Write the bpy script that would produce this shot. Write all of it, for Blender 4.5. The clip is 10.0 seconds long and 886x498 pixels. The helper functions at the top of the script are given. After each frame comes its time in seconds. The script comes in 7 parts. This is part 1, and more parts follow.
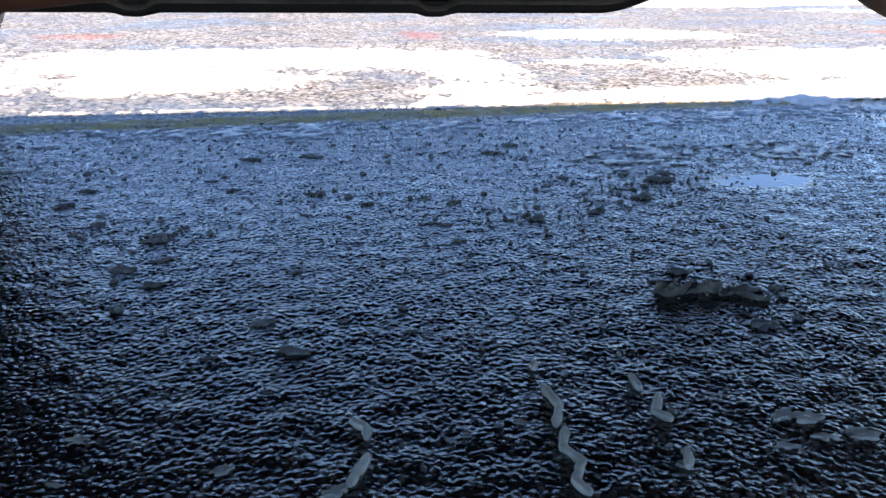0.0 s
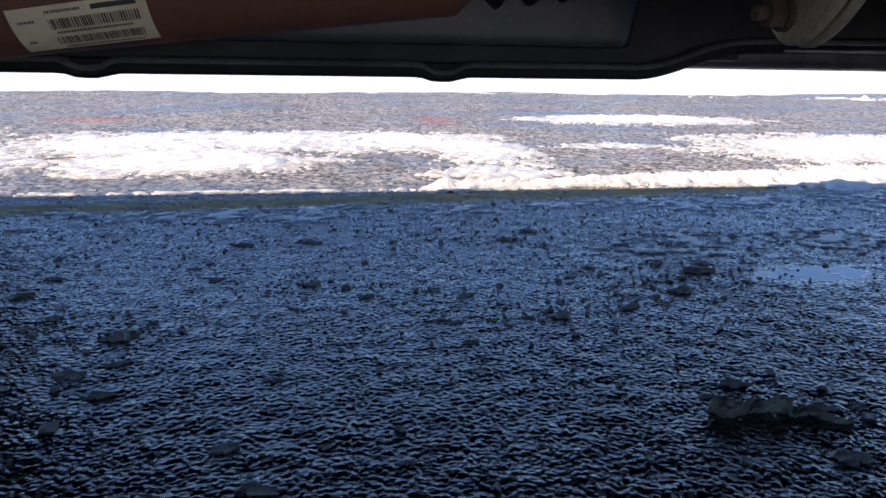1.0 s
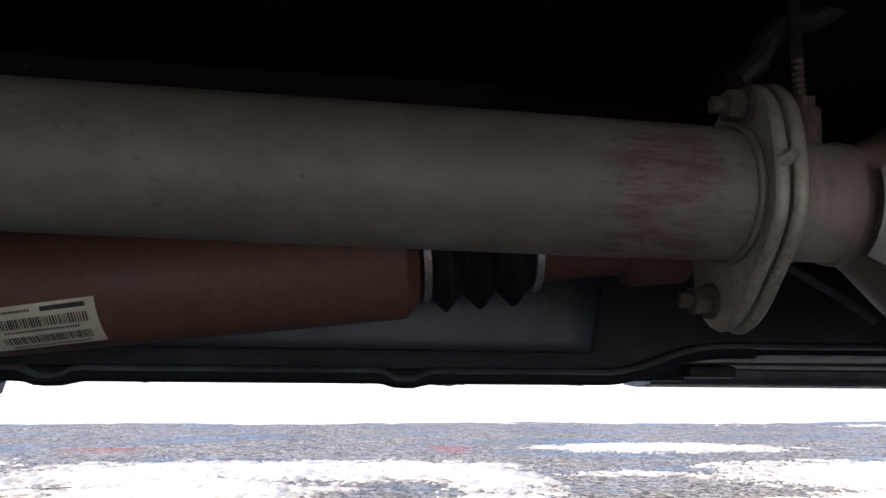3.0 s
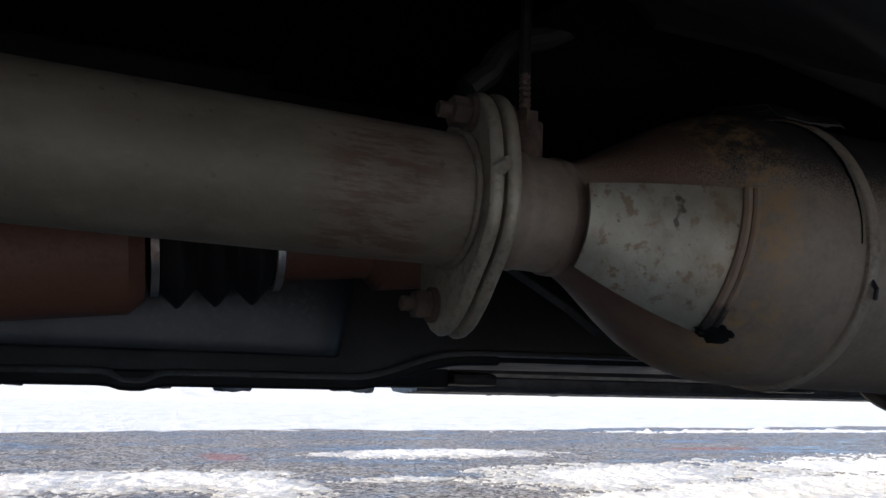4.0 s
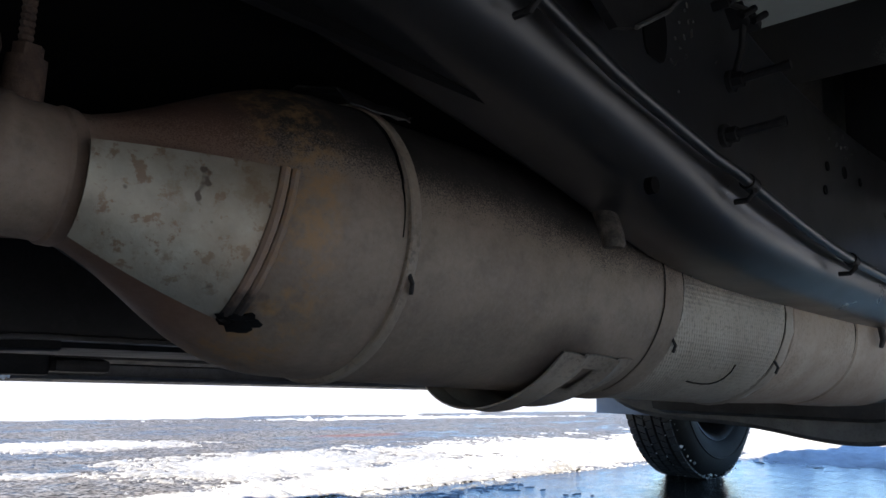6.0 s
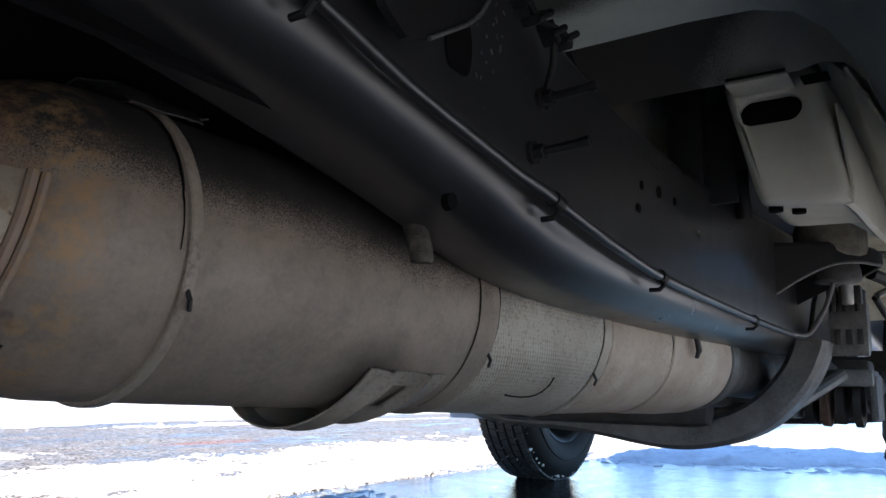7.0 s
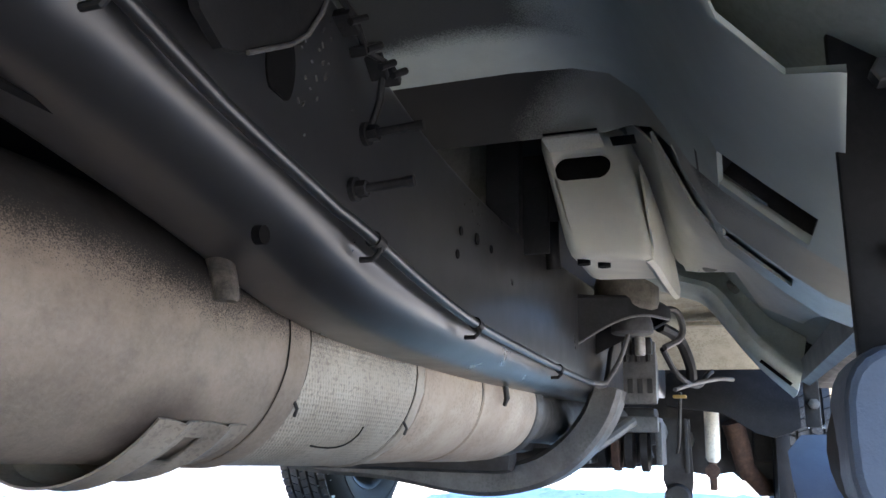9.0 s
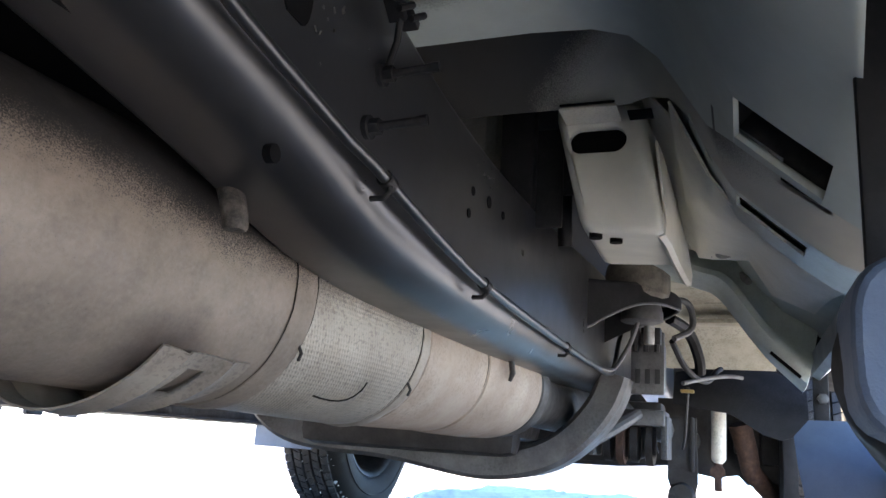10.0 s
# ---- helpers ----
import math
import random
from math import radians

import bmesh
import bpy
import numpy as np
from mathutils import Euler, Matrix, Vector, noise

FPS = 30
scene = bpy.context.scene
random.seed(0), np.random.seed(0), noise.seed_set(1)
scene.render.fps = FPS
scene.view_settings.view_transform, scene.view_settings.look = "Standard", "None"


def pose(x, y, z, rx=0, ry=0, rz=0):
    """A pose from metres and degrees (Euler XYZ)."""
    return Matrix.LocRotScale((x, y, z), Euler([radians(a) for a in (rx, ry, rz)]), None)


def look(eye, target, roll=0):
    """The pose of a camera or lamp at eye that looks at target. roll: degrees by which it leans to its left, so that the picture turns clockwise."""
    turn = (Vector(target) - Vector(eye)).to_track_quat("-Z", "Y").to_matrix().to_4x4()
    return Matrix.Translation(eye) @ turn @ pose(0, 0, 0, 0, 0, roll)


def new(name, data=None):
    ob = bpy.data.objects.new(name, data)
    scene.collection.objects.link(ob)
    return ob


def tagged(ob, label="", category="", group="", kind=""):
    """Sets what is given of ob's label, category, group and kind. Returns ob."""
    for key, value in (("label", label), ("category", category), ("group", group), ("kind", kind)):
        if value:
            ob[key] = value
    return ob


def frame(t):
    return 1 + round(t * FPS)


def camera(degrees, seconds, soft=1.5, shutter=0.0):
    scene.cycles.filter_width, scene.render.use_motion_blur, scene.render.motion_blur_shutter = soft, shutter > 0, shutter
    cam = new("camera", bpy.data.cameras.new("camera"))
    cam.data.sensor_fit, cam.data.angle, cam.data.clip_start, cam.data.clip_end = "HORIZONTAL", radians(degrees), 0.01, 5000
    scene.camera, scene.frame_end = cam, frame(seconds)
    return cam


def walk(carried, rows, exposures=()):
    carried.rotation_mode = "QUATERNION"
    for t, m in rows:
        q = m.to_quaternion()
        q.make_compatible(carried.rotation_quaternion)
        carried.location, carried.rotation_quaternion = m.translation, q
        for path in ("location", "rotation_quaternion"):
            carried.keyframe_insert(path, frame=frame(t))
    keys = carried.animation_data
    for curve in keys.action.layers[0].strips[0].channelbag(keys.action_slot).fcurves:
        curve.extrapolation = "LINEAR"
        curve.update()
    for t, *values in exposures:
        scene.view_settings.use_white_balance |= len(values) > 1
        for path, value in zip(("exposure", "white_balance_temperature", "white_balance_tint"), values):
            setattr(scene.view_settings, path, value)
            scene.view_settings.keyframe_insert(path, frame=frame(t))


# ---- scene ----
cam = camera(59.39, 10.0)
# seconds, place, yaw, pitch, roll
ROWS = [
    (0, 0.0979, -0.8388, 0.3944, -11.68, -20.99, 1.03),
    (0.5, 0.1333, -0.7051, 0.3620, -11.63, -18.26, 0.85),
    (1, 0.1353, -0.6861, 0.3574, -10.46, -14.76, 1.15),
    (1.5, 0.1466, -0.7004, 0.3546, 0.75, -11.50, 0.12),
    (2, 0.1523, -0.7086, 0.3622, 1.57, -7.90, -0.08),
    (2.5, 0.1682, -0.6945, 0.3481, 0.79, 2.98, 0.33),
    (3, 0.2060, -0.6769, 0.3300, -7.96, 9.47, 0.54),
    (3.2, 0.2245, -0.6715, 0.3138, -12.27, 9.90, 0.95),
    (4.3, 0.2681, -0.6696, 0.3308, -25.79, 10.53, 1.06),
    (4.5, 0.2818, -0.6698, 0.3204, -27.89, 10.90, 1.02),
    (5, 0.3262, -0.6723, 0.3164, -35.94, 10.40, 0.88),
    (5.2, 0.3360, -0.6686, 0.3198, -39.78, 9.90, 0.81),
    (6.3, 0.3835, -0.6924, 0.3352, -47.64, 10.15, 1.58),
    (6.5, 0.3980, -0.7007, 0.3360, -49.42, 10.21, 1.25),
    (7, 0.4164, -0.7068, 0.3479, -55.66, 10.27, 1.26),
    (7.5, 0.4224, -0.7003, 0.3605, -61.61, 10.42, 0.92),
    (8, 0.4301, -0.6932, 0.3560, -65.45, 11.15, 0.80),
    (8.5, 0.4400, -0.6880, 0.3563, -68.21, 12.67, 0.60),
    (9, 0.4474, -0.6868, 0.3553, -69.61, 13.59, 1.24),
    (9.5, 0.4548, -0.6862, 0.3459, -68.84, 13.78, 2.97),
    (10, 0.4604, -0.6876, 0.3114, -68.56, 13.75, 3.99),
]
walk(cam, [(t, pose(x, y, z, 90 + pitch, 0, yaw) @ pose(0, 0, 0, 0, 0, roll)) for t, x, y, z, yaw, pitch, roll in ROWS],
     exposures=[(0, 2.2, 7900, 13), (0.5, 1.7, 7450, 14), (1.0, 1.3, 7350, 14), (1.5, 1.6, 7200, 14), (2.0, 1.95, 7050, 14), (3.2, 1.35, 7300, 10), (4.5, 0.95, 6950, 6), (5.2, 1.08, 6950, 6), (6.5, 1.6, 7050, 8), (7.5, 2.4, 7150, 9), (8.5, 3.0, 7200, 10), (9, 3.25, 7300, 10), (9.5, 3.45, 7350, 10), (10, 3.15, 7500, 11)])

# ---------------------------------------------------------------- light
SUN_EL, SUN_AZ = radians(33), radians(182.5)      # azimuth of the sun seen from the truck, from +x towards +y
world = bpy.data.worlds.new("sky")
scene.world = world
world.use_nodes = True
wn = world.node_tree
bg = wn.nodes["Background"]
sky = wn.nodes.new("ShaderNodeTexSky")
sky.sky_type, sky.sun_disc = "NISHITA", False
sky.sun_elevation, sky.sun_rotation = SUN_EL, math.pi / 2 - SUN_AZ
sky.altitude, sky.air_density, sky.dust_density, sky.ozone_density = 300, 0.62, 0.0, 7.0
wn.links.new(sky.outputs[0], bg.inputs[0])
bg.inputs[1].default_value = 0.15
sun = new("sun", bpy.data.lights.new("sun", "SUN"))
sun.data.energy, sun.data.angle, sun.data.color = 3.6, radians(0.53), (1.0, 0.89, 0.75)
sdir = Vector((math.cos(SUN_EL) * math.cos(SUN_AZ), math.cos(SUN_EL) * math.sin(SUN_AZ), math.sin(SUN_EL)))
sun.matrix_world = look(sdir * 30, (0, 0, 0))


# ---------------------------------------------------------------- materials
def nodes_of(name):
    m = bpy.data.materials.new(name)
    m.use_nodes = True
    t = m.node_tree
    return m, t, t.nodes["Principled BSDF"]


def node(t, kind, **inputs):
    n = t.nodes.new("ShaderNode" + kind)
    for k, v in inputs.items():
        n.inputs[k.replace("_", " ")].default_value = v
    return n


def noise_at(t, scale, detail=6.0, rough=0.6, world_space=True, stretch=None):
    n = node(t, "TexNoise", Scale=scale, Detail=detail, Roughness=rough)
    src = t.nodes.new("ShaderNodeNewGeometry").outputs["Position"] if world_space else t.nodes.new("ShaderNodeTexCoord").outputs["Object"]
    if stretch:
        mp = t.nodes.new("ShaderNodeMapping")
        mp.inputs["Scale"].default_value = stretch
        t.links.new(src, mp.inputs["Vector"])
        src = mp.outputs[0]
    t.links.new(src, n.inputs["Vector"])
    return n.outputs["Fac"]


def ramp(t, fac, stops):
    r = t.nodes.new("ShaderNodeValToRGB")
    e = r.color_ramp.elements
    while len(e) < len(stops):
        e.new(0.5)
    for k, (p, c) in enumerate(stops):
        e[k].position = p
        e[k].color = (*c, 1) if isinstance(c, tuple) else (c, c, c, 1)
    t.links.new(fac, r.inputs[0])
    return r.outputs[0]


def mix(t, fac, a, b):
    m = t.nodes.new("ShaderNodeMix")
    m.data_type = "RGBA"
    for sock, v in ((m.inputs[0], fac), (m.inputs[6], a), (m.inputs[7], b)):
        if isinstance(v, bpy.types.NodeSocket):
            t.links.new(v, sock)
        elif isinstance(v, tuple):
            sock.default_value = (*v, 1)
        else:
            sock.default_value = v
    return m.outputs[2]


def maths(t, op, a, b=0.0, c=0.0):
    m = t.nodes.new("ShaderNodeMath")
    m.operation = op
    for k, v in enumerate((a, b, c)):
        if isinstance(v, bpy.types.NodeSocket):
            t.links.new(v, m.inputs[k])
        else:
            m.inputs[k].default_value = v
    return m.outputs[0]


def bump(t, p, height, strength, distance):
    b = node(t, "Bump", Strength=strength, Distance=distance)
    t.links.new(height, b.inputs["Height"])
    if p.inputs["Normal"].is_linked:
        t.links.new(p.inputs["Normal"].links[0].from_socket, b.inputs["Normal"])
    t.links.new(b.outputs[0], p.inputs["Normal"])


def weathered(name, base, dark, light, rough=(0.45, 0.75), metal=0.0, big=9.0, fine=220.0, speck=0.0, speck_colour=(0.02, 0.018, 0.015), relief=0.15, stretch=None):
    """A worn surface: large stains, fine grain, specks of dirt, uneven gloss and relief."""
    m, t, p = nodes_of(name)
    n1 = noise_at(t, big, 7, 0.65, stretch=stretch)
    n2 = noise_at(t, fine, 4, 0.7)
    c = ramp(t, n1, [(0.32, dark), (0.5, base), (0.68, light)])
    c = mix(t, maths(t, "MULTIPLY", ramp(t, n2, [(0.4, 0.0), (0.72, 1.0)]), 0.35), c, light)
    if speck:
        s = noise_at(t, fine * 0.8, 2, 0.5)
        zone = ramp(t, noise_at(t, big * 0.8, 5, 0.6), [(0.38, 0.0), (0.62, 1.0)])
        f = maths(t, "MULTIPLY", ramp(t, s, [(0.52, 0.0), (0.6, 1.0)]), maths(t, "MULTIPLY", zone, speck))
        c = mix(t, f, c, speck_colour)
    t.links.new(c, p.inputs["Base Color"])
    r = ramp(t, noise_at(t, big * 2.3, 6, 0.6), [(0.3, rough[0]), (0.7, rough[1])])
    t.links.new(r, p.inputs["Roughness"])
    p.inputs["Metallic"].default_value = metal
    bump(t, p, n2, relief, 0.002)
    bump(t, p, n1, relief, 0.004)
    return m


M_FILTER_PALE = weathered("dusty_pale_steel", (0.28, 0.235, 0.19), (0.20, 0.165, 0.13), (0.35, 0.31, 0.255), (0.42, 0.7), 0.35, 10, 300, 0.3, relief=0.12)
M_FLANGE = weathered("tan_flange_steel", (0.25, 0.215, 0.16), (0.17, 0.14, 0.10), (0.33, 0.295, 0.235), (0.4, 0.65), 0.4, 18, 250, 0.3)
M_RUST = weathered("rusted_bolt_steel", (0.075, 0.041, 0.028), (0.045, 0.025, 0.018), (0.13, 0.075, 0.05), (0.75, 0.95), 0.1, 60, 400, 0.0, relief=0.5)
M_SHAFT = weathered("red_brown_primer", (0.115, 0.048, 0.027), (0.085, 0.036, 0.02), (0.15, 0.066, 0.038), (0.5, 0.7), 0.0, 7, 240, 0.3, relief=0.06, stretch=(0.4, 1, 1))
M_FRAME = weathered("black_frame_paint", (0.0165, 0.0168, 0.0178), (0.0135, 0.0138, 0.0145), (0.0205, 0.021, 0.022), (0.27, 0.36), 0.0, 7, 160, 0.05, (0.05, 0.05, 0.048), 0.02)
M_FRAME.node_tree.nodes["Principled BSDF"].inputs["Specular IOR Level"].default_value = 0.75
M_BLACK = weathered("black_rubber_plastic", (0.008, 0.008, 0.0085), (0.005, 0.005, 0.0055), (0.015, 0.015, 0.016), (0.5, 0.75), 0.0, 9, 240, 0.07, (0.08, 0.08, 0.08), 0.1)
M_BLACK.node_tree.nodes["Principled BSDF"].inputs["Specular IOR Level"].default_value = 0.3
M_DARKSTEEL = weathered("grimy_dark_steel", (0.035, 0.033, 0.031), (0.02, 0.018, 0.017), (0.065, 0.06, 0.057), (0.45, 0.7), 0.3, 15, 220, 0.3, relief=0.15)
M_ARM = weathered("grey_cast_steel", (0.11, 0.108, 0.105), (0.06, 0.058, 0.056), (0.17, 0.168, 0.165), (0.4, 0.65), 0.3, 14, 220, 0.3, relief=0.15)
M_FLOOR = weathered("grey_cab_underbody", (0.68, 0.665, 0.58), (0.57, 0.55, 0.475), (0.75, 0.735, 0.66), (0.4, 0.6), 0.0, 5, 320, 0.22, (0.12, 0.11, 0.10), 0.04)
# Darker than the cab floor's cream to offset strong light there; dirt specks besides.
M_TOE = weathered("stained_cream_paint", (0.43, 0.41, 0.33), (0.25, 0.22, 0.165), (0.52, 0.50, 0.42), (0.4, 0.6), 0.0, 9, 200, 0.3, (0.10, 0.085, 0.06), 0.06)
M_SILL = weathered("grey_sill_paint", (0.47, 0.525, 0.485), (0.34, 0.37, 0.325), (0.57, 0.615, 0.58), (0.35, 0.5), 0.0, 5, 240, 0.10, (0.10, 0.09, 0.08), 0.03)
# Darker copy of the sill paint; its colour stands in for shade.
M_SILL_SHADED = weathered("shaded_sill_paint", (0.20, 0.225, 0.235), (0.13, 0.14, 0.14), (0.27, 0.30, 0.31), (0.4, 0.6), 0.0, 8, 240, 0.2, (0.06, 0.055, 0.05), 0.05)
M_TANK = weathered("dark_grey_plastic", (0.0105, 0.012, 0.0155), (0.008, 0.009, 0.0115), (0.016, 0.018, 0.022), (0.35, 0.5), 0.0, 7, 200, 0.1, (0.2, 0.19, 0.18), 0.04)
# The sky's blue light on the plastic is put into these two colours.
M_FLAP = weathered("pale_skylit_blue_plastic", (0.19, 0.245, 0.34), (0.165, 0.215, 0.30), (0.23, 0.29, 0.39), (0.5, 0.7), 0.0, 12, 400, 0.0, relief=0.3)
M_STEP = weathered("skylit_blue_plastic", (0.085, 0.12, 0.175), (0.07, 0.10, 0.15), (0.105, 0.145, 0.205), (0.5, 0.7), 0.0, 12, 400, 0.0, relief=0.3)
M_BODY = weathered("grey_body_paint", (0.25, 0.27, 0.29), (0.2, 0.21, 0.23), (0.31, 0.33, 0.35), (0.3, 0.45), 0.0, 3, 120, 0.2, relief=0.03)
M_SHOCK = weathered("cream_shock_paint", (0.78, 0.74, 0.62), (0.62, 0.57, 0.44), (0.85, 0.82, 0.74), (0.4, 0.6), 0.0, 14, 200, 0.3)
M_TIN = weathered("bright_zinc_steel", (0.34, 0.33, 0.30), (0.16, 0.11, 0.08), (0.45, 0.44, 0.41), (0.3, 0.5), 0.7, 30, 250, 0.3)
M_RIM = weathered("dusty_grey_rim", (0.03, 0.03, 0.03), (0.016, 0.016, 0.016), (0.06, 0.06, 0.06), (0.4, 0.65), 0.4, 12, 200, 0.3)


def tyre_material():
    m, t, p = nodes_of("tyre_rubber")
    n = noise_at(t, 14, 7, 0.65)
    c = ramp(t, n, [(0.35, (0.006, 0.0062, 0.0062)), (0.6, (0.011, 0.0115, 0.011)), (0.75, (0.026, 0.026, 0.025))])
    t.links.new(c, p.inputs["Base Color"])
    p.inputs["Roughness"].default_value = 0.72
    bump(t, p, noise_at(t, 300, 3, 0.6), 0.2, 0.002)
    return m


M_TYRE = tyre_material()
M_TREAD = weathered("frosted_tread_rubber", (0.016, 0.016, 0.016), (0.009, 0.009, 0.009), (0.035, 0.035, 0.035), (0.45, 0.65), 0.0, 22, 260, 0.09, (0.55, 0.55, 0.55), 0.2)


def heat_pipe_material():
    """The pipe's steel with a scuffed red-brown ring next to the flange."""
    m, t, p = nodes_of("aged_pipe_with_heat_ring")
    n1 = noise_at(t, 10, 7, 0.65, stretch=(0.5, 1, 1))
    c = ramp(t, n1, [(0.3, (0.118, 0.094, 0.07)), (0.5, (0.165, 0.14, 0.108)), (0.7, (0.205, 0.178, 0.14))])
    c = mix(t, ramp(t, noise_at(t, 26, 7, 0.7, stretch=(0.7, 1, 1)), [(0.42, 0.6), (0.58, 0.0)]), c, (0.092, 0.074, 0.053))
    c = mix(t, ramp(t, noise_at(t, 75, 6, 0.75, stretch=(0.5, 1, 1)), [(0.55, 0.0), (0.68, 0.22)]), c, (0.24, 0.21, 0.16))
    c = mix(t, ramp(t, noise_at(t, 5, 5, 0.6), [(0.4, 0.0), (0.65, 0.45)]), c, (0.17, 0.155, 0.105))
    sep = t.nodes.new("ShaderNodeSeparateXYZ")
    t.links.new(t.nodes.new("ShaderNodeNewGeometry").outputs["Position"], sep.inputs[0])
    ring = ramp(t, maths(t, "MULTIPLY_ADD", sep.outputs[0], 8.0, -2.5), [(0.2, 0.0), (0.45, 1.0), (0.75, 1.0), (0.9, 0.3)])
    c = mix(t, maths(t, "MULTIPLY", ring, 0.4), c, (0.13, 0.085, 0.062))
    scratch = ramp(t, noise_at(t, 95, 5, 0.75, stretch=(0.3, 1, 1.8)), [(0.47, 0.0), (0.58, 1.0)])
    c = mix(t, maths(t, "MULTIPLY", maths(t, "MULTIPLY", ring, scratch), 0.75), c, (0.085, 0.042, 0.03))
    sp = ramp(t, noise_at(t, 110, 2, 0.5), [(0.68, 0.0), (0.73, 1.0)])
    c = mix(t, maths(t, "MULTIPLY", sp, 0.5), c, (0.06, 0.05, 0.04))
    t.links.new(c, p.inputs["Base Color"])
    t.links.new(ramp(t, n1, [(0.3, 0.55), (0.7, 0.75)]), p.inputs["Roughness"])
    p.inputs["Metallic"].default_value = 0.2
    bump(t, p, noise_at(t, 240, 4, 0.6), 0.1, 0.002)
    return m


M_HOTPIPE = heat_pipe_material()


def shield_material():
    """Zinc-grey tin with rust blotches."""
    m, t, p = nodes_of("rust_spotted_tin")
    shield_sep = t.nodes.new("ShaderNodeSeparateXYZ")
    t.links.new(t.nodes.new("ShaderNodeNewGeometry").outputs["Position"], shield_sep.inputs[0])
    c = ramp(t, noise_at(t, 16, 6, 0.6), [(0.35, (0.20, 0.18, 0.142)), (0.55, (0.31, 0.29, 0.235)), (0.70, (0.41, 0.395, 0.33))])
    r1 = ramp(t, noise_at(t, 95, 5, 0.65), [(0.55, 0.0), (0.62, 1.0)])
    c = mix(t, maths(t, "MULTIPLY", r1, 0.75), c, (0.17, 0.10, 0.058))
    r2 = ramp(t, noise_at(t, 38, 6, 0.7), [(0.55, 0.0), (0.66, 1.0)])
    c = mix(t, maths(t, "MULTIPLY", r2, 0.6), c, (0.17, 0.115, 0.07))
    side = ramp(t, maths(t, "ADD", shield_sep.outputs[0], maths(t, "MULTIPLY_ADD", noise_at(t, 45, 6, 0.7), 0.07, -0.035)), [(0.575, 0.0), (0.625, 0.75)])
    c = mix(t, side, c, (0.20, 0.14, 0.085))
    low = ramp(t, maths(t, "ADD", maths(t, "MULTIPLY", shield_sep.outputs[2], 1.0), maths(t, "MULTIPLY_ADD", noise_at(t, 22, 5, 0.65), 0.05, -0.025)), [(0.365, 0.75), (0.40, 0.0)])
    c = mix(t, low, c, (0.15, 0.155, 0.14))
    r3 = ramp(t, noise_at(t, 70, 2, 0.5), [(0.70, 0.0), (0.74, 1.0)])
    c = mix(t, maths(t, "MULTIPLY", r3, 0.8), c, (0.05, 0.03, 0.022))
    t.links.new(c, p.inputs["Base Color"])
    p.inputs["Roughness"].default_value, p.inputs["Metallic"].default_value = 0.5, 0.45
    bump(t, p, noise_at(t, 200, 4, 0.6), 0.15, 0.002)
    return m


M_SHIELD = shield_material()


